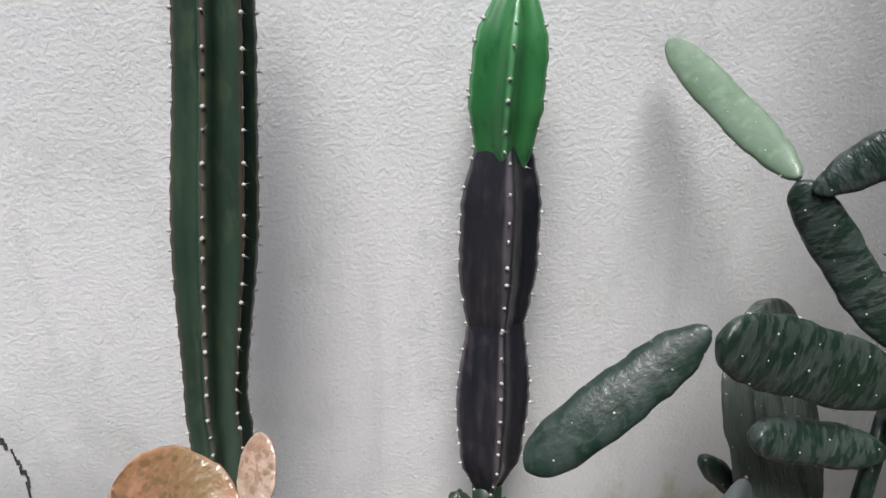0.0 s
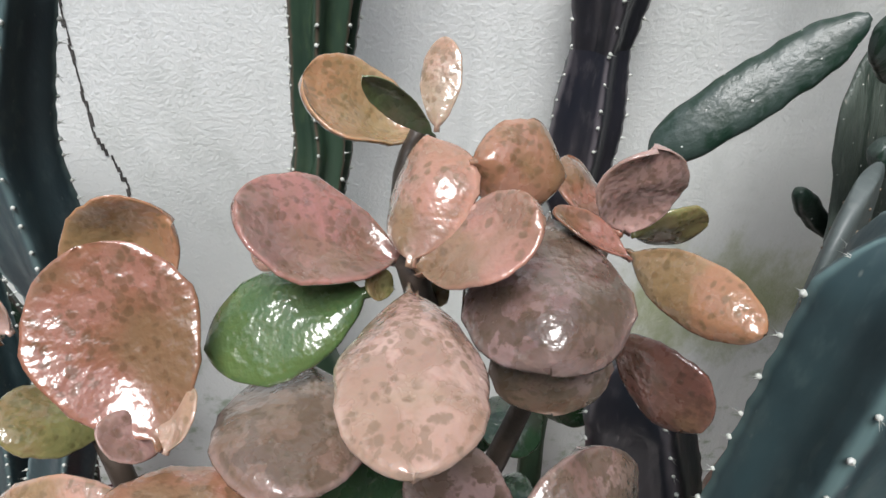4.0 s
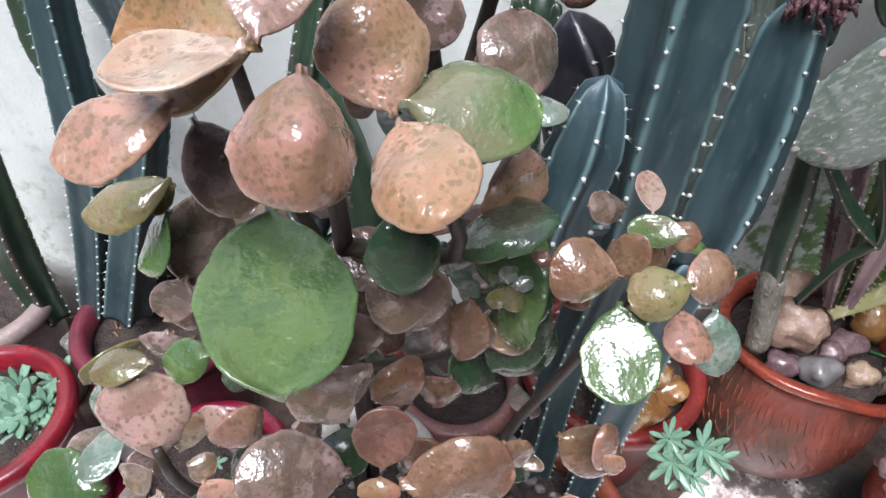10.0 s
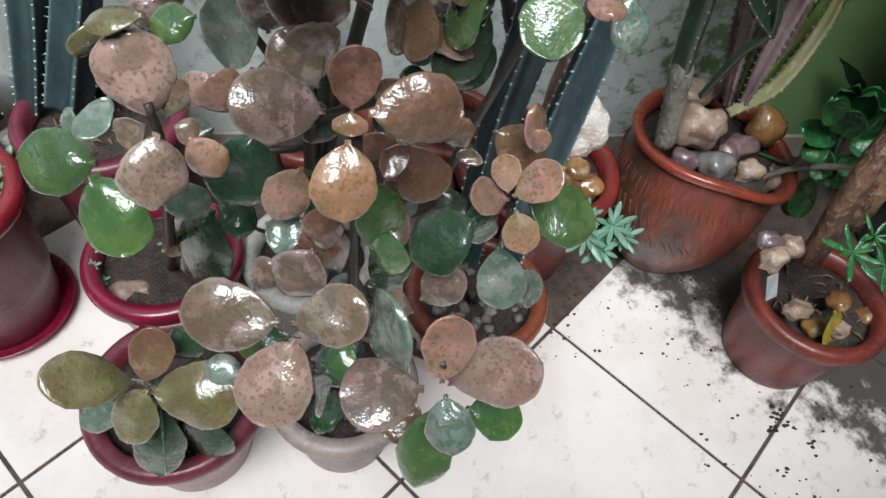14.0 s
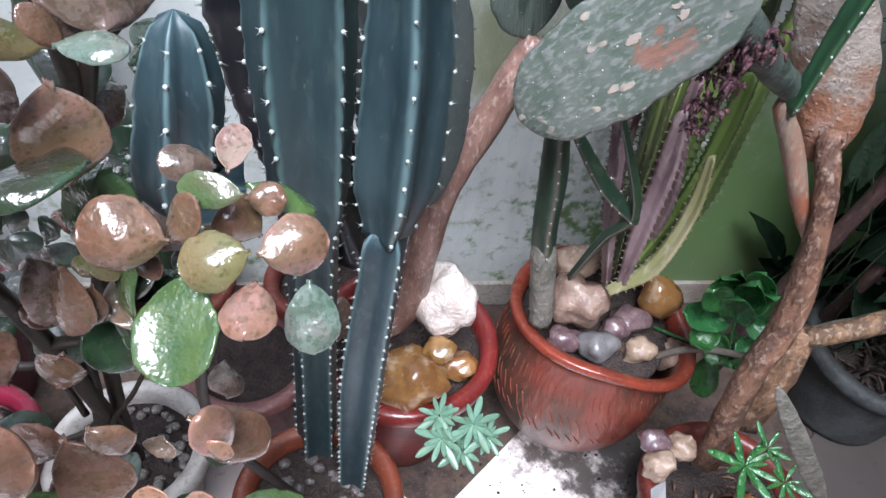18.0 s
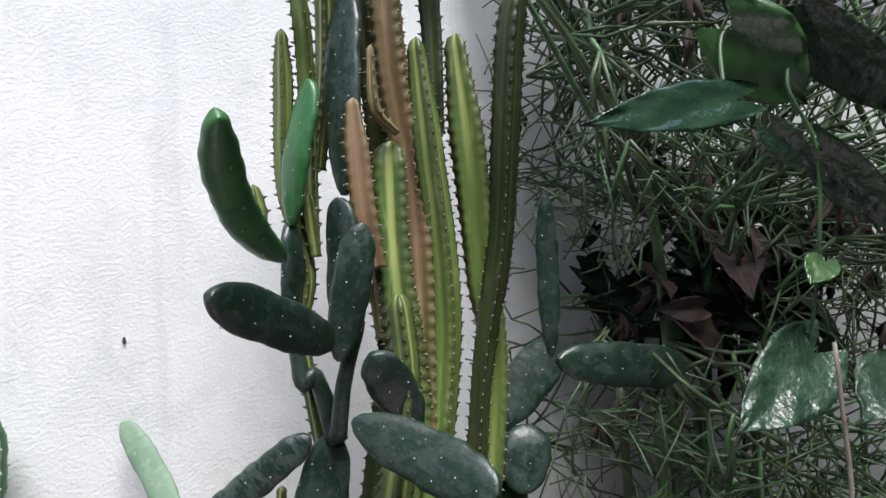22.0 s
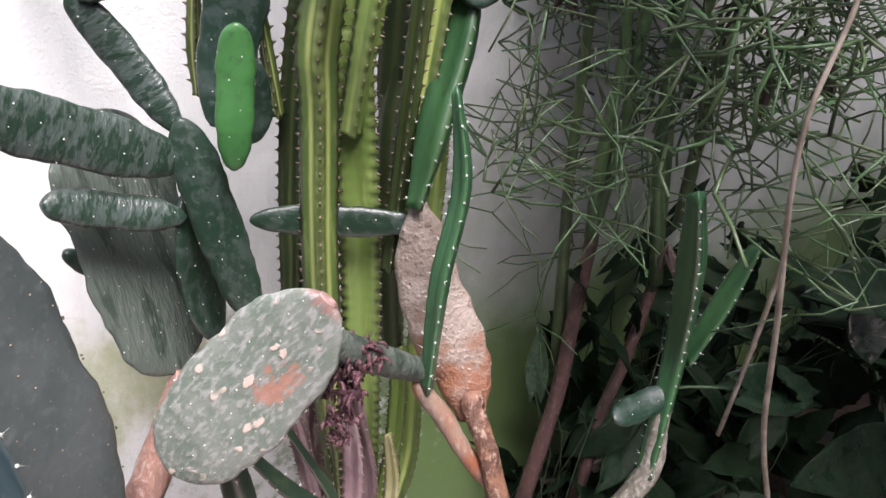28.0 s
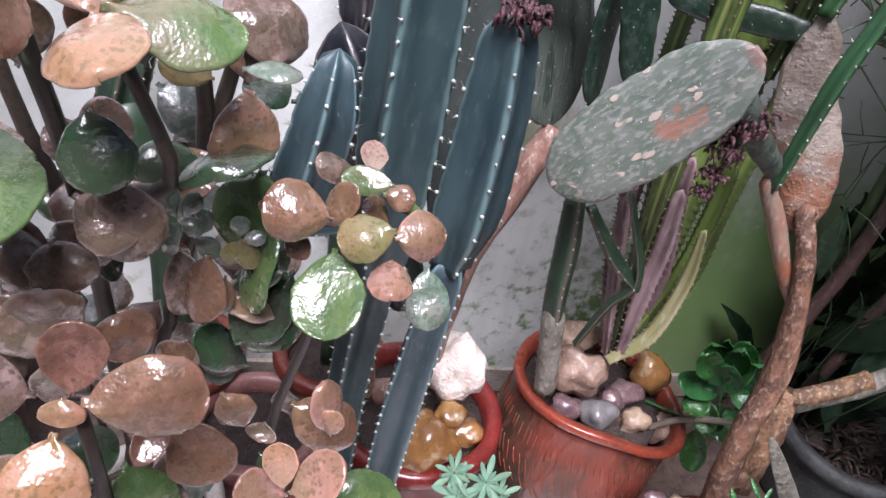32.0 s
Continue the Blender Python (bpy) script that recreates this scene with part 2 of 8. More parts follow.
M_PAD = mottled("dark_pad_skin", (0.009, 0.026, 0.015), (0.026, 0.044, 0.035), (0.045, 0.064, 0.055), 46, 130, 0.42, 0.35, 0.002, 0.15, lo=0.47, hi=0.6, stretch=(1.2, 0.9, 1.4))
M_PADSTREAK = mottled("wet_streaked_pad_skin", (0.045, 0.066, 0.056), (0.011, 0.030, 0.018), (0.07, 0.09, 0.082), 58, 150, 0.42, 0.4, 0.003, 0.15, lo=0.46, hi=0.53, stretch=(0.7, 1.7, 1.4))
M_PADOLD = mottled("old_pad_skin", (0.072, 0.092, 0.075), (0.030, 0.045, 0.034), (0.10, 0.115, 0.10), 19, 110, 0.5, 0.7, 0.004, 0.1, lo=0.52, hi=0.6, spots=(0.34, 0.31, 0.27), spot_scale=60, spot_size=0.16, stretch=(2.4, 0.5, 1.5))
M_ANGLED = mottled("angled_cactus_skin", (0.018, 0.062, 0.024), (0.026, 0.082, 0.03), (0.013, 0.045, 0.018), 18, 90, 0.4, 0.3, 0.0015, 0.2, stretch=(1, 1, 0.4), crest=(0.045, 0.10, 0.04))
M_PADGREEN = mottled("bright_pad_skin", (0.026, 0.105, 0.03), (0.034, 0.135, 0.036), (0.02, 0.075, 0.02), 22, 90, 0.4, 0.3, 0.0015, 0.2)
M_PADGREY = mottled("grey_pad_skin", (0.085, 0.102, 0.098), (0.064, 0.08, 0.077), (0.115, 0.132, 0.125), 14, 80, 0.5, 0.35, 0.002)


def scarred_skin():
    """Grey-green pad with cream flecks, an orange scar and a reddish corky base."""
    m, nt, bs = blank("scarred_pad_skin")
    vec = coords(nt, shift=False)
    sep = nt.nodes.new("ShaderNodeSeparateXYZ")
    nt.links.new(vec, sep.inputs[0])
    n1, n2 = noise_fac(nt, vec, 30.0), noise_fac(nt, coords(nt, (1.0, 0.4, 1.0), False), 190.0, 3.0)
    col = mix_col(nt, ramp(nt, n1, 0.4, 0.62), (0.125, 0.16, 0.125), (0.175, 0.20, 0.17))
    col = mix_col(nt, calc(nt, "MULTIPLY", ramp(nt, n2, 0.46, 0.66), 0.8), col, (0.30, 0.31, 0.29))
    fleck = ramp(nt, calc(nt, "SUBTRACT", calc(nt, "MULTIPLY", noise_fac(nt, vec, 90.0, 3.0), 0.52), cells(nt, coords(nt, (1.0, 0.5, 1.0), False), 62.0)), 0.0, 0.08)
    fleck = calc(nt, "MULTIPLY", fleck, ramp(nt, noise_fac(nt, vec, 21.0, 2.0), 0.45, 0.54))
    col = mix_col(nt, calc(nt, "MULTIPLY", fleck, 0.9), col, (0.55, 0.45, 0.38))
    dx, dy = calc(nt, "MULTIPLY", calc(nt, "SUBTRACT", sep.outputs[0], -0.018), 46.0), calc(nt, "MULTIPLY", calc(nt, "SUBTRACT", sep.outputs[1], 0.10), 24.0)
    far = calc(nt, "ADD", calc(nt, "MULTIPLY", dx, dx), calc(nt, "MULTIPLY", dy, dy))
    scar = ramp(nt, calc(nt, "SUBTRACT", calc(nt, "MULTIPLY", noise_fac(nt, coords(nt, (1.0, 0.6, 1.0), False), 85.0, 4.0, 0.65), 1.9), calc(nt, "ADD", 0.62, calc(nt, "MULTIPLY", far, 0.55))), 0.0, 0.3)
    col = mix_col(nt, calc(nt, "MULTIPLY", scar, 0.7), col, (0.36, 0.15, 0.10))
    base = calc(nt, "SUBTRACT", 1.0, ramp(nt, calc(nt, "ADD", sep.outputs[1], calc(nt, "MULTIPLY", calc(nt, "SUBTRACT", n2, 0.5), 0.03)), 0.002, 0.014))
    col = mix_col(nt, calc(nt, "MULTIPLY", base, 0.7), col, (0.26, 0.13, 0.115))
    finish(nt, bs, col, 0.5, calc(nt, "ADD", n2, calc(nt, "MULTIPLY", fleck, 0.6)), 0.5, 0.003, 0.15, n1, 0.12)
    return m


def corky_skin():
    """Pinkish grey cork that turns rusty towards the trunk."""
    m, nt, bs = blank("corky_old_skin")
    vec = coords(nt, shift=False)
    geo, sep = nt.nodes.new("ShaderNodeNewGeometry"), nt.nodes.new("ShaderNodeSeparateXYZ")
    nt.links.new(geo.outputs["Position"], sep.inputs[0])
    n1, n2 = noise_fac(nt, vec, 28.0, 5.0), noise_fac(nt, vec, 170.0, 3.0)
    col = mix_col(nt, ramp(nt, n1, 0.4, 0.6), (0.19, 0.155, 0.125), (0.26, 0.22, 0.185))
    rust = calc(nt, "SUBTRACT", 1.0, ramp(nt, calc(nt, "ADD", sep.outputs[2], calc(nt, "MULTIPLY", n1, 0.3)), 0.99, 1.08))
    col = mix_col(nt, calc(nt, "MULTIPLY", rust, 0.85), col, (0.23, 0.092, 0.045))
    dots = ramp(nt, calc(nt, "SUBTRACT", 0.28, cells(nt, vec, 130.0)), 0.0, 0.12)
    col = mix_col(nt, calc(nt, "MULTIPLY", calc(nt, "MULTIPLY", dots, ramp(nt, n1, 0.42, 0.55)), 0.7), col, (0.36, 0.29, 0.245))
    col = mix_col(nt, calc(nt, "MULTIPLY", ramp(nt, n2, 0.56, 0.66), 0.5), col, (0.11, 0.055, 0.035))
    finish(nt, bs, col, 0.55, calc(nt, "ADD", calc(nt, "ADD", n2, calc(nt, "MULTIPLY", dots, 0.3)), n1), 0.7, 0.004, 0.1, n1, 0.12)
    return m


M_PADSCAR, M_CORK = scarred_skin(), corky_skin()
M_PADLIGHT = mottled("light_pad_skin", (0.13, 0.20, 0.13), (0.10, 0.17, 0.10), (0.18, 0.25, 0.17), 24, 90, 0.45, 0.3, 0.0015, 0.15)
M_EUPH = mottled("yellow_green_spurge_skin", (0.125, 0.185, 0.044), (0.065, 0.11, 0.028), (0.22, 0.28, 0.085), 9, 80, 0.45, 0.25, 0.0015, stretch=(1, 1, 0.22), lo=0.42, hi=0.58, crest=(0.06, 0.075, 0.024), valley=(0.40, 0.46, 0.15))
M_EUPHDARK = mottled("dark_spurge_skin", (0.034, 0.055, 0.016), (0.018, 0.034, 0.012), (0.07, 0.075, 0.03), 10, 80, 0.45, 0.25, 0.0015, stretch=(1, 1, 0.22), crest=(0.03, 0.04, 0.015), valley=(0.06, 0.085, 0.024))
M_EUPHBROWN = mottled("corky_spurge_skin", (0.21, 0.13, 0.07), (0.11, 0.115, 0.035), (0.29, 0.21, 0.12), 9, 80, 0.55, 0.3, 0.0015, stretch=(1, 1, 0.22), crest=(0.11, 0.09, 0.03), valley=(0.38, 0.26, 0.15))
M_EUPHDRY = mottled("dried_spurge_skin", (0.25, 0.17, 0.175), (0.06, 0.028, 0.034), (0.34, 0.27, 0.26), 14, 80, 0.6, 0.4, 0.002, stretch=(1, 1, 0.3))
M_EUPHPALE = mottled("pale_dry_spurge_skin", (0.40, 0.37, 0.21), (0.27, 0.28, 0.12), (0.5, 0.47, 0.34), 14, 80, 0.5, 0.3, 0.0015, stretch=(1, 1, 0.3))
M_PURPLE = mottled("dried_purple_bloom", (0.085, 0.032, 0.038), (0.05, 0.02, 0.024), (0.17, 0.085, 0.085), 60, 220, 0.6, 0.8, 0.004)
M_TOOTH = mottled("spine_teeth", (0.11, 0.085, 0.055), (0.20, 0.17, 0.12), None, 60, 200, 0.6)
M_AREOLE = mottled("woolly_areole", (0.52, 0.54, 0.50), (0.40, 0.42, 0.38), (0.6, 0.6, 0.58), 200, 500, 0.9, vary=0)
M_PENCIL = mottled("pencil_stem_skin", (0.066, 0.120, 0.046), (0.034, 0.062, 0.027), (0.085, 0.12, 0.06), 9, 90, 0.45, 0.3, 0.001, vary=0.5)
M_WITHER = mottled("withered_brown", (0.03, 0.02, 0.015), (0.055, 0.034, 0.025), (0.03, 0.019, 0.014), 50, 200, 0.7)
M_BARK = mottled("brown_bark", (0.20, 0.105, 0.06), (0.10, 0.052, 0.032), (0.36, 0.26, 0.19), 45, 150, 0.65, 0.9, 0.005, stretch=(1, 1, 0.55), lo=0.44, hi=0.56)
M_ORANGEBARK = mottled("orange_bark", (0.26, 0.11, 0.05), (0.23, 0.17, 0.12), (0.33, 0.28, 0.22), 22, 120, 0.6, 0.6, 0.004, stretch=(1, 1, 0.4))
M_REDBARK = mottled("dark_red_bark", (0.085, 0.045, 0.04), (0.045, 0.026, 0.023), (0.15, 0.10, 0.085), 30, 140, 0.6, 0.6, 0.004, stretch=(1, 1, 0.5))
# leaf green taken down to near black; the colour carries the deep shade
M_BROAD = mottled("broad_leaf_shade_dark", (0.006, 0.016, 0.007), (0.010, 0.022, 0.010), (0.005, 0.011, 0.005), 22, 90, 0.6, 0.5, 0.003)
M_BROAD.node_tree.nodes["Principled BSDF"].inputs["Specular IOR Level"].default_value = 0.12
M_GREYSTEM = mottled("grey_woody_stem", (0.19, 0.175, 0.15), (0.11, 0.105, 0.08), (0.30, 0.28, 0.25), 40, 150, 0.65, 0.9, 0.004, stretch=(1, 1, 0.6))
M_PINKBARK = mottled("pinkish_bark", (0.27, 0.16, 0.12), (0.18, 0.10, 0.075), (0.42, 0.32, 0.26), 34, 140, 0.42, 0.8, 0.004, 0.35, stretch=(1, 1, 0.5))
M_TERRA = mottled("terracotta", (0.175, 0.034, 0.022), (0.12, 0.026, 0.018), (0.23, 0.075, 0.05), 14, 120, 0.42, 0.35, 0.001, 0.15)
M_RIMRED = mottled("red_glazed_rim", (0.18, 0.008, 0.028), (0.13, 0.006, 0.022), None, 20, 160, 0.3, 0.2, 0.001, 0.4)
M_MAROON = mottled("maroon_pot", (0.13, 0.02, 0.04), (0.085, 0.014, 0.03), (0.15, 0.045, 0.06), 16, 120, 0.4, 0.3, 0.001, 0.12)
M_GLAZED = mottled("glazed_red_terracotta", (0.20, 0.026, 0.019), (0.145, 0.02, 0.016), (0.25, 0.062, 0.045), 16, 140, 0.3, 0.25, 0.001, 0.4)
M_ROSEPOT = mottled("dusty_rose_pot", (0.22, 0.088, 0.086), (0.155, 0.06, 0.062), (0.28, 0.16, 0.155), 16, 120, 0.42, 0.3, 0.001, 0.2)
M_GREYPOT = mottled("greyish_clay_pot", (0.33, 0.25, 0.23), (0.24, 0.19, 0.18), (0.4, 0.34, 0.32), 18, 120, 0.5, 0.3, 0.001, 0.1)
M_CEMENT = mottled("cement_pot", (0.065, 0.07, 0.07), (0.04, 0.042, 0.042), (0.09, 0.095, 0.09), 20, 140, 0.7, 0.5, 0.002)
M_WHITEPOT = mottled("white_weathered_pot", (0.55, 0.52, 0.48), (0.40, 0.36, 0.33), (0.3, 0.26, 0.23), 22, 140, 0.5, 0.3, 0.001)
M_MOSSPOT = mottled("mossy_terracotta", (0.17, 0.042, 0.026), (0.06, 0.034, 0.022), (0.22, 0.075, 0.046), 12, 70, 0.4, 0.9, 0.004, 0.25, stretch=(1, 1, 0.3))
M_SOIL = mottled("wet_soil", (0.03, 0.02, 0.017), (0.05, 0.034, 0.028), (0.085, 0.064, 0.056), 60, 240, 0.75, 0.9, 0.006)
STONE = {
    "tan": mottled("tan_stone", (0.32, 0.225, 0.165), (0.21, 0.135, 0.095), (0.42, 0.35, 0.29), 30, 110, 0.5, 0.5, 0.003, 0.12),
    "amber": mottled("amber_stone", (0.30, 0.15, 0.05), (0.17, 0.075, 0.026), (0.46, 0.36, 0.25), 16, 34, 0.25, 0.3, 0.002, 0.6),
    "grey": mottled("grey_pebble", (0.12, 0.115, 0.115), (0.16, 0.15, 0.15), (0.08, 0.075, 0.08), 40, 200, 0.35, 0.2, 0.001, 0.4),
    "purple": mottled("purple_stone", (0.10, 0.06, 0.068), (0.16, 0.10, 0.10), (0.24, 0.18, 0.175), 36, 160, 0.38, 0.35, 0.002, 0.3),
    "white": mottled("white_quartz", (0.74, 0.66, 0.62), (0.62, 0.50, 0.45), (0.8, 0.76, 0.72), 60, 160, 0.6, 0.8, 0.004),
    "granite": mottled("speckled_granite", (0.17, 0.15, 0.135), (0.09, 0.08, 0.075), (0.42, 0.40, 0.37), 90, 300, 0.5, 0.5, 0.002),
}
M_ROSETTE = mottled("grey_green_rosette", (0.13, 0.24, 0.165), (0.17, 0.29, 0.20), (0.085, 0.18, 0.115), 40, 160, 0.4, 0.2, 0.001, 0.2)
M_HERB = mottled("glossy_green_herb", (0.028, 0.12, 0.03), (0.042, 0.16, 0.042), (0.017, 0.075, 0.018), 45, 120, 0.3, 0.8, 0.004, 0.6)
M_VINE = mottled("dark_heart_leaf", (0.014, 0.040, 0.018), (0.022, 0.055, 0.024), (0.010, 0.026, 0.013), 22, 90, 0.5, 0.8, 0.005, 0.45)
M_VINEWET = mottled("wet_heart_leaf", (0.016, 0.044, 0.024), (0.024, 0.058, 0.032), (0.012, 0.03, 0.018), 22, 48, 0.22, 0.6, 0.004, 1.0)
# wet leaf with the corner's shade put into its base colour
M_BROADWET = mottled("wet_leaf_shade_dark", (0.008, 0.02, 0.010), (0.012, 0.026, 0.013), (0.006, 0.014, 0.007), 22, 48, 0.3, 0.6, 0.004, 0.9)
M_VINELIGHT = mottled("light_heart_leaf", (0.03, 0.075, 0.022), (0.042, 0.095, 0.03), (0.025, 0.06, 0.016), 22, 120, 0.35, 0.4, 0.003, 0.4)
M_YELLOWLEAF = mottled("fallen_yellow_leaf", (0.42, 0.33, 0.03), (0.30, 0.24, 0.03), None, 60, 200, 0.5)
M_GRASS = mottled("thin_grass", (0.07, 0.13, 0.03), (0.05, 0.10, 0.03), None, 30, 200, 0.5)
# darker copy of the grass colour, with the corner's shade put in
M_SHADEGRASS = mottled("grass_shade_dark", (0.02, 0.034, 0.014), (0.013, 0.02, 0.009), None, 30, 200, 0.6)
M_WOOD = mottled("red_varnished_wood", (0.24, 0.06, 0.04), (0.17, 0.042, 0.03), (0.32, 0.11, 0.07), 8, 90, 0.4, 0.35, 0.001, 0.2, stretch=(1, 1, 0.15))
M_WOODLIGHT = mottled("pale_red_slat_wood", (0.45, 0.21, 0.13), (0.36, 0.15, 0.09), (0.5, 0.28, 0.18), 8, 90, 0.45, 0.35, 0.001, 0.15, stretch=(0.15, 1, 1))
M_CAP = mottled("grey_coping_stone", (0.30, 0.30, 0.33), (0.22, 0.22, 0.25), (0.4, 0.4, 0.42), 12, 120, 0.55, 0.4, 0.002, vary=0)
M_TAN = mottled("dry_flower_stalk", (0.20, 0.175, 0.14), (0.12, 0.10, 0.075), None, 30, 160, 0.6)
M_METAL = mottled("grey_metal_tag", (0.4, 0.4, 0.4), (0.3, 0.3, 0.3), None, 30, 160, 0.4)


def wall_material():
    m, nt, bs = blank("damp_painted_plaster")
    vec = coords(nt, shift=False)
    sep = nt.nodes.new("ShaderNodeSeparateXYZ")
    nt.links.new(vec, sep.inputs[0])
    big, mid, fine = noise_fac(nt, vec, 3.2, 5.0, 0.6), noise_fac(nt, vec, 26.0, 5.0, 0.6), noise_fac(nt, vec, 210.0, 4.0, 0.6)
    col = mix_col(nt, ramp(nt, big, 0.35, 0.68), (0.76, 0.79, 0.77), (0.66, 0.69, 0.665))
    streak = noise_fac(nt, coords(nt, (9, 1, 0.7), False), 2.2, 4.0)
    col = mix_col(nt, calc(nt, "MULTIPLY", ramp(nt, streak, 0.5, 0.75), 0.4), col, (0.54, 0.57, 0.55))
    col = mix_col(nt, calc(nt, "MULTIPLY", ramp(nt, mid, 0.58, 0.75), 0.3), col, (0.80, 0.80, 0.77))
    side = ramp(nt, calc(nt, "ADD", sep.outputs[0], calc(nt, "MULTIPLY", mid, 0.5)), 0.72, 1.3)
    blotch = noise_fac(nt, coords(nt, (1.3, 1, 0.8), False), 9.0, 6.0, 0.7)
    col = mix_col(nt, calc(nt, "MULTIPLY", ramp(nt, blotch, 0.5, 0.68), 0.35), col, (0.50, 0.535, 0.50))
    low = calc(nt, "SUBTRACT", 1.0, ramp(nt, calc(nt, "SUBTRACT", calc(nt, "ADD", sep.outputs[2], calc(nt, "MULTIPLY", big, 0.9)), calc(nt, "MULTIPLY", side, 0.3)), 0.62, 1.22))
    moss = calc(nt, "MULTIPLY", calc(nt, "MULTIPLY", low, ramp(nt, calc(nt, "ADD", mid, calc(nt, "MULTIPLY", side, 0.45)), 0.50, 0.76)), 0.93)
    col = mix_col(nt, moss, col, (0.105, 0.20, 0.042))
    px, pz = calc(nt, "MULTIPLY", calc(nt, "SUBTRACT", sep.outputs[0], 0.38), 3.6), calc(nt, "MULTIPLY", calc(nt, "SUBTRACT", sep.outputs[2], 0.66), 6.0)
    patch = ramp(nt, calc(nt, "SUBTRACT", calc(nt, "MULTIPLY", blotch, 2.2), calc(nt, "ADD", calc(nt, "MULTIPLY", px, px), calc(nt, "MULTIPLY", pz, pz))), 0.4, 1.2)
    col = mix_col(nt, calc(nt, "MULTIPLY", patch, 0.68), col, (0.27, 0.32, 0.09))
    dirt = calc(nt, "MULTIPLY", calc(nt, "SUBTRACT", 1.0, ramp(nt, calc(nt, "ADD", sep.outputs[2], calc(nt, "MULTIPLY", mid, 0.25)), 0.10, 0.36)), 0.32)
    col = mix_col(nt, dirt, col, (0.16, 0.16, 0.12))
    pits = calc(nt, "MULTIPLY", ramp(nt, calc(nt, "SUBTRACT", 0.12, cells(nt, vec, 70.0)), 0.0, 0.08), ramp(nt, big, 0.45, 0.6))
    trowel = noise_fac(nt, coords(nt, (0.6, 1, 1.5), False), 75.0, 3.0, 0.6)
    hgt = calc(nt, "ADD", calc(nt, "ADD", calc(nt, "ADD", calc(nt, "MULTIPLY", mid, 0.12), calc(nt, "MULTIPLY", trowel, 0.05)), calc(nt, "MULTIPLY", fine, 0.85)), calc(nt, "MULTIPLY", pits, -0.45))
    finish(nt, bs, col, 0.55, hgt, 0.42, 0.004, 0.0, mid, 0.15)
    return m


def tile_material():
    m, nt, bs = blank("cream_floor_tile")
    vec = coords(nt, shift=False, space="Object")
    big, mid, fine = noise_fac(nt, vec, 3.5, 5.0, 0.65), noise_fac(nt, vec, 22.0, 5.0, 0.6), noise_fac(nt, vec, 120.0, 4.0, 0.7)
    col = mix_col(nt, ramp(nt, big, 0.4, 0.65), (0.80, 0.72, 0.69), (0.72, 0.63, 0.59))
    col = mix_col(nt, calc(nt, "MULTIPLY", ramp(nt, calc(nt, "ADD", mid, calc(nt, "MULTIPLY", fine, 0.4)), 0.78, 0.92), 0.45), col, (0.30, 0.23, 0.19))
    oi = nt.nodes.new("ShaderNodeObjectInfo")
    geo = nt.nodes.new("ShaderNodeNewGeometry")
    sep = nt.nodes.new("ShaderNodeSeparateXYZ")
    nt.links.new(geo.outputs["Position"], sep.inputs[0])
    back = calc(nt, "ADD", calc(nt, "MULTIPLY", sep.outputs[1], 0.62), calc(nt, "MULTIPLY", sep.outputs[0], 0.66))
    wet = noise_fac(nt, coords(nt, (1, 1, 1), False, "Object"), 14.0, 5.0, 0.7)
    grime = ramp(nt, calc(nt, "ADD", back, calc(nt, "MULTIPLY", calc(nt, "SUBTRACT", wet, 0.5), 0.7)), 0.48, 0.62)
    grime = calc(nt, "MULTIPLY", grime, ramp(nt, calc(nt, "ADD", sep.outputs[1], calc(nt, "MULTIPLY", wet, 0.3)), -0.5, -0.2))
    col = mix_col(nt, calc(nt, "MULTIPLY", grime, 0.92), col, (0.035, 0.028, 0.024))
    finish(nt, bs, col, 0.35, calc(nt, "ADD", mid, calc(nt, "MULTIPLY", grime, 1.5)), 0.15, 0.002, 0.25, mid, 0.12)
    return m


M_WALL, M_TILE = wall_material(), tile_material()
M_PLAIN = mottled("plain_grey_render", (0.13, 0.13, 0.125), (0.10, 0.10, 0.098), (0.17, 0.17, 0.165), 4, 60, 0.8, 0.4, 0.003, vary=0, world_space=True)
M_GROUT = mottled("brown_grout", (0.09, 0.06, 0.045), (0.05, 0.035, 0.03), (0.13, 0.09, 0.07), 30, 160, 0.8, 0.5, 0.002, vary=0, world_space=True)
M_CRACK = mottled("dark_crack", (0.05, 0.048, 0.045), (0.09, 0.085, 0.08), None, 60, 200, 0.9, vary=0)


# ---- building helpers ----
def mesh_of(bm, name, smooth=True):
    me = bpy.data.meshes.new(name)
    bmesh.ops.recalc_face_normals(bm, faces=bm.faces)
    if smooth:
        for fc in bm.faces:
            fc.smooth = True
    bm.to_mesh(me)
    bm.free()
    return me


def put(name, me, mat, m, parent=None, label=""):
    ob = new(name, me)
    if mat and not me.materials:
        me.materials.append(mat)
    ob.matrix_basis = m
    if parent:
        top = parent.matrix_basis if parent.parent is None else parent.parent.matrix_basis @ parent.matrix_parent_inverse @ parent.matrix_basis
        ob.parent, ob.matrix_parent_inverse = parent, top.inverted()
    if label:
        ob["label"] = label
    return ob


def part(name, bm, mat, parent, label="", m=None, smooth=True, crest=None):
    """One mesh part in world coordinates (of pose m) under a thing; crest: how near each point lies to a rib's edge."""
    me = mesh_of(bm, name, smooth)
    if crest:
        me.attributes.new("crest", "FLOAT", "POINT").data.foreach_set("value", crest)
    return put(name, me, mat, m or Matrix(), parent, label)


def thing(name, place, label, category, group="", kind=""):
    e = new(name)
    e.empty_display_size = 0.05
    e.matrix_basis = Matrix.Translation(place)
    return tagged(e, label, category, group, kind)


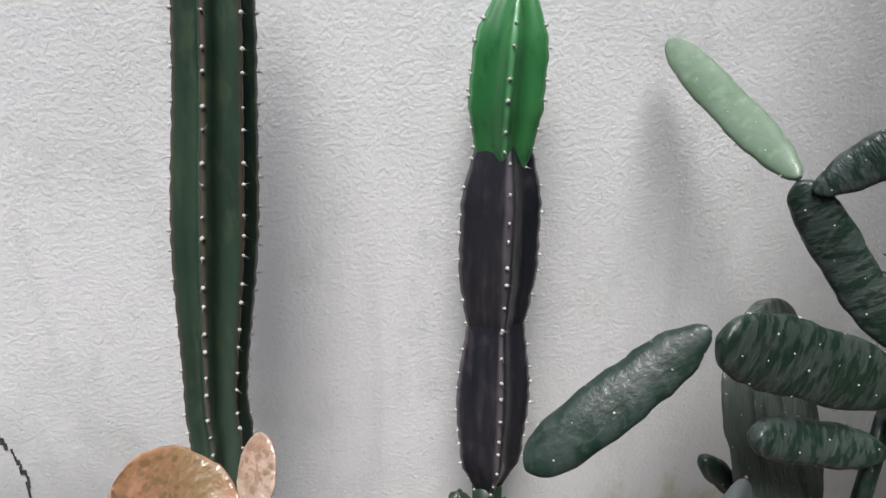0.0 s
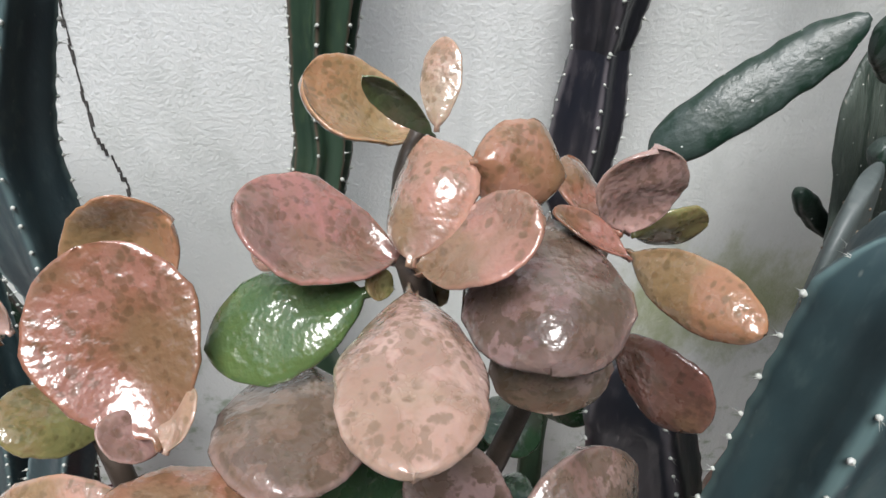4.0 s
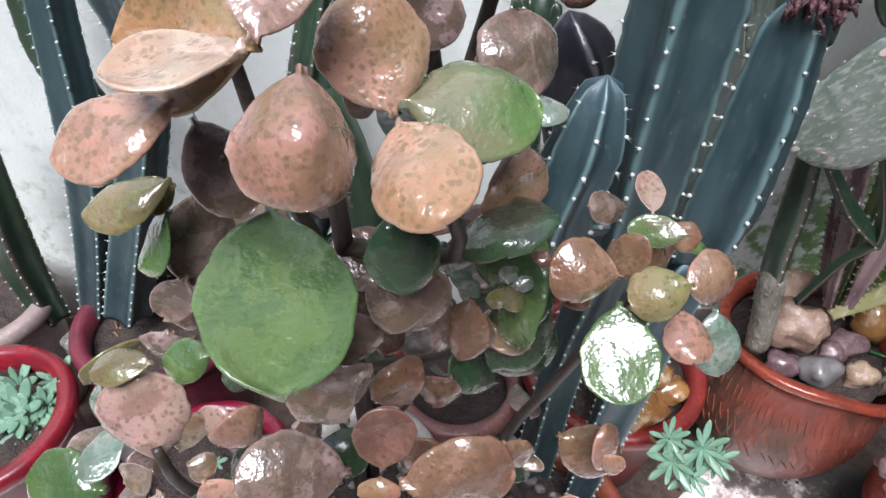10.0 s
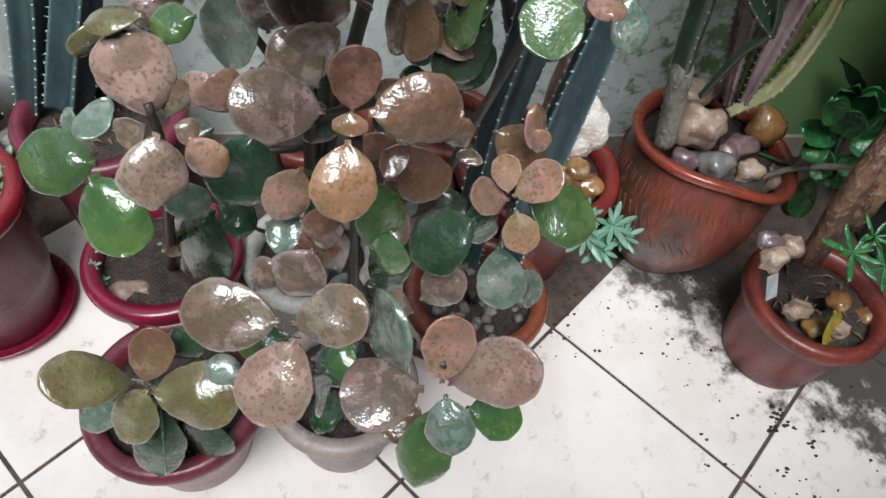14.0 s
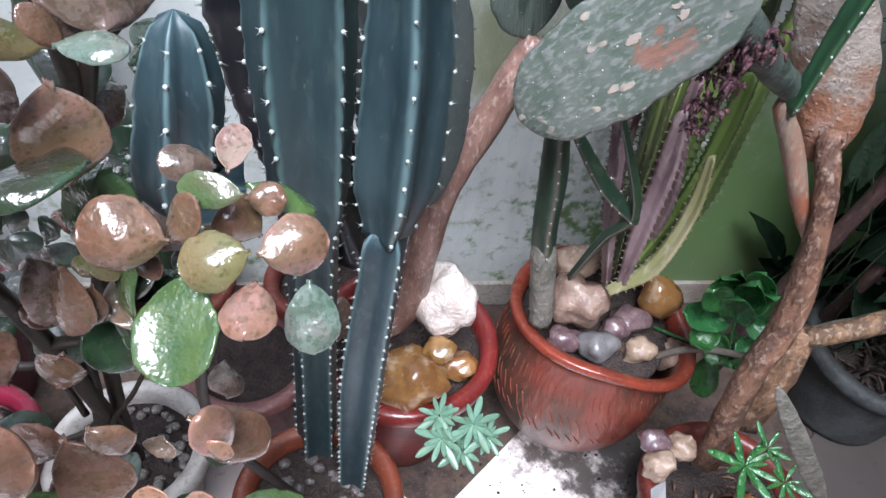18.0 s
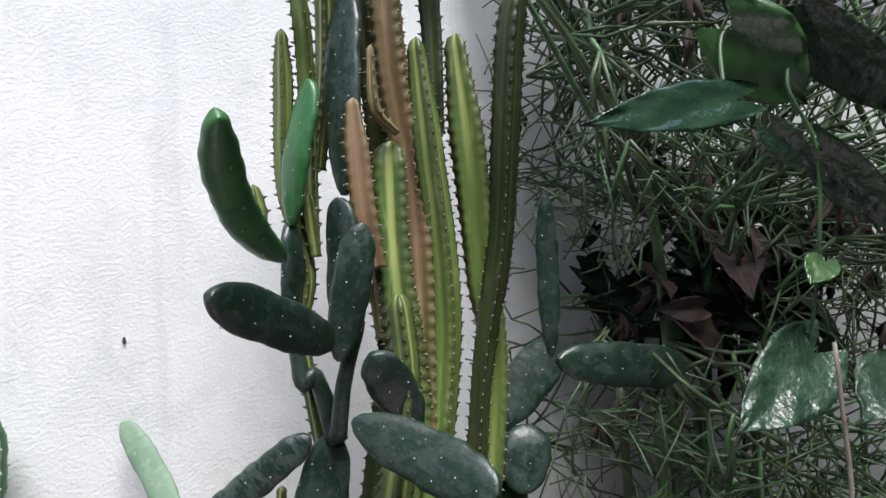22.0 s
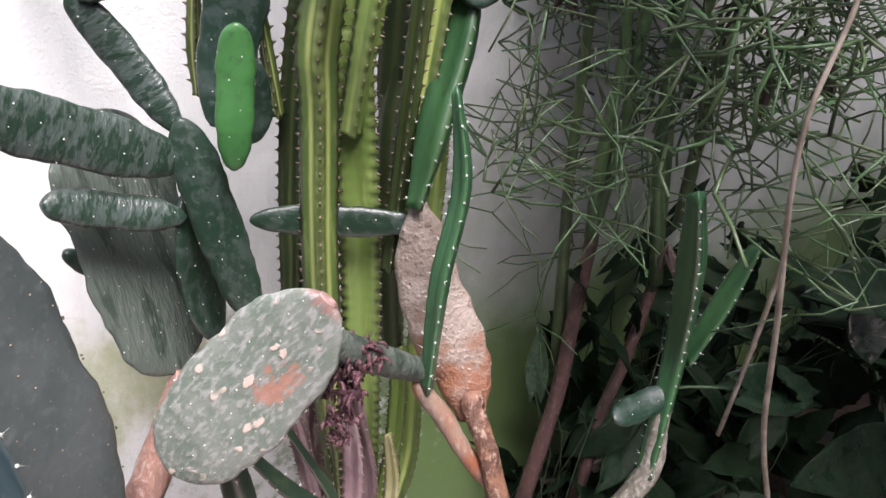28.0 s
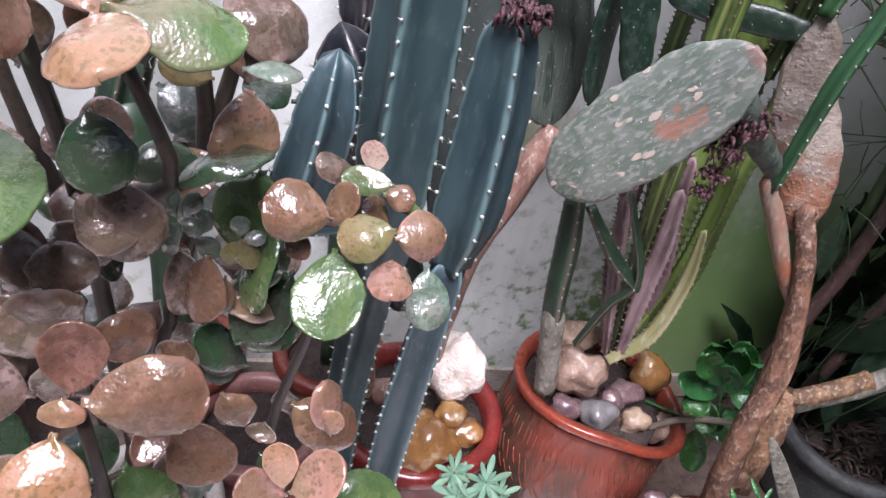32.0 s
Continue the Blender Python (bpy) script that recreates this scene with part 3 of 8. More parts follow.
def box(bm, x0, y0, z0, x1, y1, z1, bevel=0.0):
    g = bmesh.ops.create_cube(bm, size=1.0, matrix=Matrix.Translation(((x0 + x1) / 2, (y0 + y1) / 2, (z0 + z1) / 2)) @ Matrix.Diagonal((x1 - x0, y1 - y0, z1 - z0, 1)))
    if bevel:
        es = list({e for v in g["verts"] for e in v.link_edges})
        bmesh.ops.bevel(bm, geom=es, offset=bevel, segments=2, affect="EDGES", profile=0.6)


def rings(bm, rows, cap0=True, cap1=True):
    """Skin a list of rings of points."""
    vs = [[bm.verts.new(p) for p in row] for row in rows]
    n = len(rows[0])
    for a, b in zip(vs, vs[1:]):
        for i in range(n):
            bm.faces.new((a[i], a[(i + 1) % n], b[(i + 1) % n], b[i]))
    if cap0:
        bm.faces.new(list(reversed(vs[0])))
    if cap1:
        bm.faces.new(vs[-1])


def glide(pts, steps):
    """Points along a smooth line through pts (Catmull-Rom), with linear parameter."""
    pts = [Vector(p) for p in pts]
    if len(pts) == 2:
        return [pts[0].lerp(pts[1], i / steps) for i in range(steps + 1)]
    ext = [2 * pts[0] - pts[1], *pts, 2 * pts[-1] - pts[-2]]
    out, n = [], len(pts) - 1
    for i in range(steps + 1):
        u = i / steps * n
        k = min(int(u), n - 1)
        f = u - k
        a, b, c, d = ext[k:k + 4]
        out.append(0.5 * (2 * b + (c - a) * f + (2 * a - 5 * b + 4 * c - d) * f * f + (3 * b - a - 3 * c + d) * f ** 3))
    return out


def even(pts, steps):
    """Points evenly spaced along the smooth line through pts, and each one's share of the stations."""
    fine = glide(pts, 240)
    run = [0.0]
    for p, q in zip(fine, fine[1:]):
        run.append(run[-1] + (q - p).length)
    out, share, k = [], [], 0
    for i in range(steps + 1):
        want = run[-1] * i / steps
        while k < len(run) - 2 and run[k + 1] < want:
            k += 1
        w = (want - run[k]) / max(1e-9, run[k + 1] - run[k])
        out.append(fine[k].lerp(fine[k + 1], w))
        share.append((k + w) / 240)
    return out, share


def frames_along(line, side=Vector((1, 0, 0))):
    out = []
    for i, p in enumerate(line):
        t = (line[min(i + 1, len(line) - 1)] - line[max(i - 1, 0)]).normalized()
        u = (side - t * side.dot(t))
        u = u.normalized() if u.length > 1e-4 else t.orthogonal().normalized()
        out.append((p, t, u, t.cross(u)))
        side = u
    return out


def lerp_list(vals, f):
    u = f * (len(vals) - 1)
    k = min(int(u), len(vals) - 2)
    w = u - k
    w = w * w * (3 - 2 * w)
    return vals[k] * (1 - w) + vals[k + 1] * w


def tube(bm, pts, radii, sides=8, steps=None, rough=0.0, rng=random):
    steps = steps or max(2, 4 * (len(pts) - 1))
    line = glide(pts, steps)
    rows = []
    for i, (p, t, u, w) in enumerate(frames_along(line)):
        r = lerp_list(radii, i / steps) if len(radii) > 1 else radii[0]
        rows.append([p + (u * math.cos(a) + w * math.sin(a)) * r * (1 + rough * (rng.random() - 0.5)) for a in (2 * math.pi * k / sides for k in range(sides))])
    rings(bm, rows)


def blob(bm, at, r, squash=(1, 1, 1), lump=0.25, seed=0, sub=2):
    g = bmesh.ops.create_icosphere(bm, subdivisions=sub, radius=1.0)
    off = Vector((seed * 3.7, seed * 1.3, seed * 7.1))
    for v in g["verts"]:
        d = v.co.normalized()
        k = 1 + lump * noise.noise(d * 1.3 + off) + lump * 0.4 * noise.noise(d * 3.5 + off)
        v.co = Vector(at) + Vector((d.x * squash[0], d.y * squash[1], d.z * squash[2])) * r * k


def basis(a, b, n):
    """A pose at a whose y axis runs to b and whose z axis leans to n; and the length."""
    a, b, n = Vector(a), Vector(b), Vector(n)
    y = b - a
    ln = y.length
    y.normalize()
    z = (n - y * n.dot(y)).normalized()
    x = y.cross(z)
    return Matrix(((x.x, y.x, z.x, a.x), (x.y, y.y, z.y, a.y), (x.z, y.z, z.z, a.z), (0, 0, 0, 1))), ln


def leaf_mesh(ln, wd, thick, cup, bend, wave, seed, round_=0.55, stalk=0.05, nu=14, nv=8, taper=0.0, crease=0.0):
    """A fleshy obovate leaf along y, with rounded rim, short stalk, cupped across and bent along."""
    rng = random.Random(seed)
    ph, ph2 = rng.random() * 6.3, rng.random() * 6.3
    bm = bmesh.new()
    along, rim_at = bm.verts.layers.float.new("along"), bm.verts.layers.float.new("rim")
    up, dn = [], []
    peak = 0.47 + 0.1 * round_
    for i in range(nu + 1):
        s = 0.0 if i == 0 else 0.5 - 0.5 * math.cos(math.pi * (i - 0.6) / (nu - 0.6))
        f = 0.0 if i == 0 else stalk + (1 - stalk) * s
        d, pw = ((peak - s) / peak, 2.2 - 0.7 * taper) if s < peak else ((s - peak) / (1 - peak), 2.25)
        half = wd / 2 * max(0.0, 1 - d ** pw) ** (1 / 1.9 if s > peak else 1 / (1.9 - 0.5 * taper))
        half = max(half, 0.04 * wd * (1 - s) + 0.0004)
        half *= 1 + 0.025 * math.sin(f * 17 + ph) + 0.015 * math.sin(f * 41 + ph2)
        a, b = [], []
        for j in range(nv + 1):
            q = -math.cos(math.pi * j / nv)
            x = q * half
            rim = math.sqrt(max(0.0, 1 - q * q)) ** 0.6
            z = cup * wd * (q * q - 0.4) * (half / (wd / 2)) + bend * ln * (f - 0.45) ** 2 + wave * wd * math.sin(3.1 * q + 5 * f + ph) * 0.5 + wave * wd * 0.4 * math.sin(9 * f + ph2 - 2 * q)
            mid = -0.012 * wd * math.exp(-(q * 6) ** 2) - crease * wd * (abs(q - 0.12) - 0.4) * half / (wd / 2)
            th = thick * (0.25 + 0.75 * rim) * (1.0 if s > 0 else 1.2)
            a.append(bm.verts.new((x, f * ln, z + th / 2 + mid)))
            b.append(bm.verts.new((x, f * ln, z - th / 2 + mid)))
            for v in (a[-1], b[-1]):
                v[along], v[rim_at] = f, max(abs(q), d if s > peak else 0.0)
        up.append(a)
        dn.append(b)
    for i in range(nu):
        for j in range(nv):
            bm.faces.new((up[i][j], up[i][j + 1], up[i + 1][j + 1], up[i + 1][j]))
            bm.faces.new((dn[i][j], dn[i + 1][j], dn[i + 1][j + 1], dn[i][j + 1]))
        bm.faces.new((up[i][0], up[i + 1][0], dn[i + 1][0], dn[i][0]))
        bm.faces.new((up[i][nv], dn[i][nv], dn[i + 1][nv], up[i + 1][nv]))
    for k in (0, nu):
        for j in range(nv):
            bm.faces.new((up[k][j], dn[k][j], dn[k][j + 1], up[k][j + 1]) if k == 0 else (up[k][j], up[k][j + 1], dn[k][j + 1], dn[k][j]))
    return bm


SEED = [0]


def leaf(plant, kind, a, b, n, wd, cup=-0.12, bend=-0.15, firm=False, taper=0.75, crease=0.0):
    """One leaf of a succulent shrub from its base a to its tip b, its face towards n; firm: cupped and bent just as told."""
    SEED[0] += 1
    m, ln = basis(a, b, n)
    rng = random.Random(SEED[0])
    big = wd > 0.045 or firm
    c, d = rng.choice((1.0, 1.4, 1.9, 1.2, -1.0)), rng.choice((0.8, 1.4, 2.0, -0.6))
    bm = leaf_mesh(ln, wd, min(0.0055, 0.085 * wd), cup * (1 if firm else c), bend * (1 if firm else d), rng.uniform(0.03, 0.075), SEED[0], rng.uniform(0.4, 1.0), nu=22 if big else 14, nv=10 if big else 8, taper=taper, crease=crease)
    return part("leaf", bm, LEAF[kind], plant, m=m)


def flat_limb(plant, pts, wide, thick, n, mat, name, label=""):
    """A flattened woody piece along pts with a half width and a half thickness per station, its broad side towards n."""
    bm = bmesh.new()
    steps = 8 * (len(pts) - 1)
    line, n = glide(pts, steps), Vector(n).normalized()
    rows = []
    for i, p in enumerate(line):
        t = (line[min(i + 1, steps)] - line[max(i - 1, 0)]).normalized()
        u = t.cross(n).normalized()
        w = u.cross(t)
        hw, ht = lerp_list(wide, i / steps), lerp_list(thick, i / steps)
        row = []
        for k in range(20):
            a = 2 * math.pi * k / 20
            q = 1 + 0.16 * noise.noise(Vector((p.x * 40 + math.cos(a) * 1.5, p.z * 40, math.sin(a) * 1.5)))
            row.append(p + u * (hw * q * math.cos(a)) + w * (ht * q * math.sin(a)))
        rows.append(row)
    rings(bm, rows)
    return part(name, bm, mat, plant, label)


def stem(plant, pts, r0, r1, mat=None, name="stem", sides=8):
    bm = bmesh.new()
    tube(bm, pts, [r0, r1], sides, rough=0.12, rng=random.Random(len(pts)))
    return part(name, bm, mat or M_STEM, plant)


def column(plant, pts, radii, ribs, mat, depth=0.28, name="column", step=0.022, spines=True, turn=0.0, rough=0.0, label=""):
    """A ribbed cactus column along pts with one radius per station, domed top, with areoles and spines on the ribs."""
    length = sum((Vector(q) - Vector(p)).length for p, q in zip(pts, pts[1:]))
    steps = max(14, int(length / 0.009))
    line, share = even(pts, steps)
    fr = frames_along(line)
    rng = random.Random(int(pts[0][0] * 1e4) + int(pts[0][2] * 1e3))
    rows, sides = [], ribs * 8
    for i, (p, t, u, w) in enumerate(fr):
        f = i / steps
        r = lerp_list(radii, share[i])
        back = (1 - f) * length
        if back < r * 1.1:
            r *= math.sqrt(max(0.004, 1 - (1 - back / (r * 1.1)) ** 2))
        row = []
        for k in range(sides):
            a = 2 * math.pi * k / sides
            c = (0.5 + 0.5 * math.cos(ribs * a)) ** 1.6
            notch = 1 + 0.022 * c * math.cos(2 * math.pi * f * length / step) + rough * (rng.random() - 0.5)
            rr = r * (1 - depth + depth * c) * notch
            row.append(p + (u * math.cos(a + turn) + w * math.sin(a + turn)) * rr)
        rows.append(row)
    bm = bmesh.new()
    rings(bm, rows)
    tone = [(0.5 + 0.5 * math.cos(2 * math.pi * ribs * k / sides)) ** 5 for k in range(sides)]
    col = part(name, bm, mat, plant, label, crest=tone * len(rows))
    if spines:
        bm = bmesh.new()
        n = int(length / step)
        for j in range(n):
            f = (j + 0.5) / n
            i = min(steps, int(f * steps))
            p, t, u, w = fr[i]
            r = lerp_list(radii, share[min(steps, int(f * steps))])
            back = (1 - f) * length
            if back < r * 1.1:
                r *= math.sqrt(max(0.004, 1 - (1 - back / (r * 1.1)) ** 2))
            for k in range(ribs):
                a = 2 * math.pi * k / ribs + turn
                d = u * math.cos(a) + w * math.sin(a)
                at = p + d * r * 1.02
                s = (0.0012 if ribs == 3 else 0.0019) * rng.uniform(0.7, 1.25)
                bmesh.ops.create_icosphere(bm, subdivisions=1, radius=s, matrix=Matrix.Translation(at))
                for q in range(3):
                    v = (d + Vector((rng.uniform(-1, 1), rng.uniform(-1, 1), rng.uniform(-1, 1))) * 0.8).normalized()
                    e = v.orthogonal().normalized() * 0.00035
                    g = v.cross(e)
                    tip = bm.verts.new(at + v * rng.uniform(0.004, 0.008))
                    ring = [bm.verts.new(at + x) for x in (e, g - e * 0.5, -g - e * 0.5)]
                    for x in range(3):
                        bm.faces.new((ring[x], ring[(x + 1) % 3], tip))
        tagged(part("areole_wool", bm, M_AREOLE, col), kind="stuff")
    return col


def pad(plant, a, b, n, wd, mat, thick=0.016, bend=0.0, dots=True, name="pad", waist=0.35, label="", blunt=0.0, hook=0.0):
    """A flat cactus pad from a to b, its broad face towards n, with dotted areoles on both faces."""
    SEED[0] += 1
    m, ln = basis(a, b, n)
    rng = random.Random(SEED[0])
    ph = rng.random() * 6.3
    bm = bmesh.new()
    rows, steps, sides = [], max(26, int(ln / 0.005)), 20
    prof = []
    for i in range(steps + 1):
        f = 0.5 - 0.5 * math.cos(math.pi * i / steps)
        d, pw = ((0.58 - f) / 0.58, 1.9 + 0.9 * (1 - waist) + 2 * blunt) if f < 0.58 else ((f - 0.58) / 0.42, 2.7 + 2.5 * blunt)
        s = max(0.0, 1 - d ** pw) ** 0.5
        hw = wd / 2 * max(0.17 if f < 0.5 else 0.03, s) * (1 + 0.03 * math.sin(19 * f + ph) + 0.015 * math.sin(47 * f)) + (0.0005 * math.cos(2 * math.pi * f * ln / 0.025) if dots and s > 0.3 else 0.0)
        th = thick * (0.55 + 0.45 * s)
        z0 = bend * ln * math.sin(math.pi * f) + 0.004 * math.sin(5 * f + ph)
        prof.append((hw, th, z0))
        row = []
        for k in range(sides):
            c, d = math.cos(2 * math.pi * k / sides), math.sin(2 * math.pi * k / sides)
            row.append((hw * math.copysign(abs(c) ** 0.8, c) + hook * ln * (1 - 4 * (f - 0.5) ** 2), f * ln, z0 + th / 2 * math.copysign(abs(d) ** 0.9, d)))
        rows.append(row)
    rings(bm, rows)
    pd = part(name, bm, mat, plant, label, m)
    if dots:
        bm = bmesh.new()
        gap = 0.025
        for iy in range(int(ln / gap)):
            f = (iy + 0.5) * gap / ln
            if f > 0.97:
                continue
            hw, th, z0 = prof[int(round(math.acos(1 - 2 * f) / math.pi * steps))]
            cols = max(2, int(2 * hw / gap) + 1)
            for ix in range(cols):
                q = -1 + 2 * (ix + 0.5 * (iy % 2)) / max(1, cols - 0.5)
                q = max(-1, min(1, q)) + rng.uniform(-0.06, 0.06)
                rim = math.sqrt(max(0.0, 1 - min(1, abs(q)) ** 2)) ** 0.9
                for sg in (1, -1):
                    at = (q * hw * 0.99 + hook * ln * (1 - 4 * (f - 0.5) ** 2), f * ln + rng.uniform(-0.003, 0.003), z0 + sg * th / 2 * rim)
                    bmesh.ops.create_icosphere(bm, subdivisions=1, radius=rng.uniform(0.0006, 0.0011) * (1.5 if mat is M_PADGREY else 1.0), matrix=Matrix.Translation(at))
        tagged(put("areole_wool", mesh_of(bm, "areole_wool"), M_TOOTH if mat is M_PADGREY else M_AREOLE, m, pd), kind="stuff")
    return pd


def spurge(plant, pts, radii, ribs, mat, turn=0.0, step=0.0155, depth=0.62, label="", teeth=True):
    """A winged spurge column with toothed ribs."""
    length = sum((Vector(q) - Vector(p)).length for p, q in zip(pts, pts[1:]))
    steps = max(12, int(length / (step / 4)))
    line, share = even(pts, steps)
    fr = frames_along(line)
    rows, sides = [], ribs * 6
    for i, (p, t, u, w) in enumerate(fr):
        f = i / steps
        r = lerp_list(radii, share[i])
        back = (1 - f) * length
        if back < r * 1.3:
            r *= math.sqrt(max(0.01, 1 - (1 - back / (r * 1.3)) ** 2))
        saw = max(0.0, math.cos(2 * math.pi * f * length / step)) ** 3
        row = []
        for k in range(sides):
            a = 2 * math.pi * k / sides
            c = (0.5 + 0.5 * math.cos(ribs * a)) ** 2.2
            rr = r * (1 - depth + depth * c) * (1 + 0.16 * saw * (c ** 3))
            row.append(p + (u * math.cos(a + turn) + w * math.sin(a + turn)) * rr)
        rows.append(row)
    bm = bmesh.new()
    rings(bm, rows)
    tone = [(0.5 + 0.5 * math.cos(2 * math.pi * ribs * k / sides)) ** 1.5 for k in range(sides)]
    col = part("column", bm, mat, plant, label, crest=tone * len(rows))
    if teeth:
        bm = bmesh.new()
        n = int(length / step)
        for j in range(1, n):
            f = j / n
            p, t, u, w = fr[min(steps, int(f * steps))]
            r = lerp_list(radii, share[min(steps, int(f * steps))])
            back = (1 - f) * length
            if back < r * 1.3:
                r *= math.sqrt(max(0.01, 1 - (1 - back / (r * 1.3)) ** 2))
            for k in range(ribs):
                a = 2 * math.pi * k / ribs + turn
                d = u * math.cos(a) + w * math.sin(a)
                at = p + d * r * 1.0
                tip = bm.verts.new(at + d * 0.006 + t * 0.001)
                g = d.cross(t) * 0.0012
                ring = [bm.verts.new(at + x) for x in (t * 0.0022, g, -t * 0.0022, -g)]
                for x in range(4):
                    bm.faces.new((ring[x], ring[(x + 1) % 4], tip))
        tagged(part("tooth_fringe", bm, M_TOOTH, col), kind="stuff")
    return col


def pot(name, place, rim_r, base_r, height, mat, rim_mat, label, lip=0.012, belly=0.0, wave=0.0, saucer=None, soil=0.88, group="potted plants", bands=0, spin=0.0):
    """A flower pot turned on a wheel: wall with thickness, rolled rim, soil inside; optional wavy rim and saucer."""
    th = thing(name, place, label, "flower pot", group)
    x, y, z = place
    sides = 48
    bm = bmesh.new()

    def swell(a):
        return 2.6 * max(0.0, math.cos(a - spin)) ** 4 - 0.9 * max(0.0, math.cos(a - spin + 1.25)) ** 2 - 0.5 * max(0.0, math.cos(a - spin - 1.25)) ** 2

    def dip(a):
        return 3.0 * max(0.0, math.cos(a - spin)) ** 3 - 0.9 * max(0.0, math.cos(a - spin + 1.3)) ** 2

    def ring(r, h, wv=0.0):
        out = []
        for a in (2 * math.pi * k / sides for k in range(sides)):
            rr_ = r * (1 + wv * swell(a))
            out.append((x + rr_ * math.cos(a), y + rr_ * math.sin(a), z + h - wv * rim_r * dip(a)))
        return out

    def rad(f):
        return base_r + (rim_r - base_r) * f + belly * math.sin(math.pi * min(1, f * 1.15)) * rim_r

    outer = []
    for i in range(15):
        f = i / 14 * 0.93
        r = rad(f)
        if bands and i in (5, 6):
            r += 0.0035
        outer.append(ring(r, 0.004 + f * height, wave * max(0, f - 0.6) * 2))
    inner = [ring(rad(f) - 0.011, f * height, wave * max(0, f - 0.6) * 2) for f in (0.93, 0.8, 0.6, 0.3, 0.05)]
    rings(bm, [ring(base_r * 0.92, 0.0)] + outer + inner)
    part("body", bm, mat, th)
    bm = bmesh.new()
    prof = []
    for k in range(9):
        a = -0.5 * math.pi + math.pi * k / 8
        prof.append((rad(0.95) + lip * 0.35 + lip * math.cos(a), height * 0.955 + lip * 1.5 * math.sin(a)))
    prof += [(rad(0.95) - 0.011, height * 0.955 + lip * 1.35), (rad(0.9) - 0.013, height * 0.90)]
    rings(bm, [ring(r, h, wave * 0.75) for r, h in prof], False, False)
    vs = bm.verts[:]
    bmesh.ops.remove_doubles(bm, verts=vs, dist=1e-5)
    part("rim", bm, rim_mat, th)
    bm = bmesh.new()
    rr = rad(soil) - 0.0125
    rows = []
    for i in range(9):
        f = i / 8
        rows.append([(x + rr * f * math.cos(a) * 1.0 + 0.0, y + rr * f * math.sin(a), z + height * soil + 0.012 * noise.noise(Vector((x * 9 + f * 5 * math.cos(a), y * 9 + f * 5 * math.sin(a), 1.7))) * (1 if f < 1 else 0.3)) for a in (2 * math.pi * k / 32 for k in range(32))])
    rows[0] = [(p[0] + 0.001 * math.cos(k), p[1] + 0.001 * math.sin(k), p[2]) for k, p in enumerate(rows[0])]
    rows.append([(p[0], p[1], p[2] - 0.03) for p in rows[-1]])
    rings(bm, rows, True, False)
    part("soil", bm, M_SOIL, th, "dark wet soil with grit")
    if wave:
        bm = bmesh.new()
        rg = random.Random(3)
        for f0, count, tall in ((0.80, 74, 0.030), (0.66, 60, 0.034), (0.54, 52, 0.024)):
            for k in range(count):
                a = 2 * math.pi * (k + rg.uniform(-0.3, 0.3)) / count
                pts = []
                for h in (0, 0.5, 1):
                    f = f0 - h * tall / height * rg.uniform(0.8, 1.2)
                    r = rad(f) * (1 + wave * max(0, f - 0.6) * 2 * swell(a)) + 0.0006
                    aa = a + (0.10 if f0 < 0.7 else 0.03) * h
                    pts.append((x + r * math.cos(aa), y + r * math.sin(aa), z + 0.004 + f * height - wave * max(0, f - 0.6) * 2 * rim_r * dip(a)))
                tube(bm, pts, [0.0006, 0.0017, 0.0006], 5, 4, 0, rg)
        tagged(part("combed_texture", bm, M_TERRA, th, "rows of combed terracotta strokes"), kind="stuff")
    if saucer:
        bm = bmesh.new()
        r0 = base_r + 0.012
        rings(bm, [ring(r, h) for r, h in ((r0 * 0.9, 0.0), (r0 + 0.008, 0.003), (r0 + 0.018, 0.022), (r0 + 0.013, 0.023), (r0 + 0.004, 0.008), (r0 * 0.8, 0.006))])
        part("saucer", bm, saucer, th)
    return th


def stone(kind, at, r, squash=(1, 0.85, 0.7), seed=0, turn=0.0, label="", lump=0.35):
    bm = bmesh.new()
    blob(bm, (0, 0, 0), r, squash, 0.7 if kind == "white" else 0.5 if kind in ("tan", "granite") else lump, seed, 3)
    ob = put("stone", mesh_of(bm, "stone"), STONE[kind], Matrix.Translation(at) @ pose(0, 0, 0, 0, 0, turn))
    return tagged(ob, label or "smooth wet " + {"tan": "tan", "amber": "amber brown", "grey": "grey", "purple": "purplish", "white": "white quartz", "granite": "speckled granite"}[kind] + " stone lying on potting soil", "stone", "stones in the pots")


def rosette(plant, at, r, count, mat, up=(0, 0, 1), lift=0.5, fat=0.3, seed=0, name="rosette"):
    """A rosette of pointed fleshy leaves, each a part."""
    rng = random.Random(seed)
    q = Vector((0, 0, 1)).rotation_difference(Vector(up).normalized()).to_matrix()
    for i in range(count):
        f = i / count
        a = i * 2.39996
        el = lift * (1.35 - 1.2 * f) + rng.uniform(-0.1, 0.1)
        ln = r * (0.45 + 0.55 * f) * rng.uniform(0.85, 1.1)
        d = q @ Vector((math.cos(a) * math.cos(el), math.sin(a) * math.cos(el), math.sin(el)))
        nn = q @ Vector((-math.cos(a) * math.sin(el), -math.sin(a) * math.sin(el), math.cos(el)))
        a0 = Vector(at) + d * 0.003
        m, ln2 = basis(a0, a0 + d * ln, nn)
        bm = leaf_mesh(ln2, ln2 * fat, ln2 * 0.09 + 0.001, 0.12, 0.12, 0.01, i + seed * 31, 0.9, 0.02, 7, 4)
        part("leaf", bm, mat, plant, m=m)


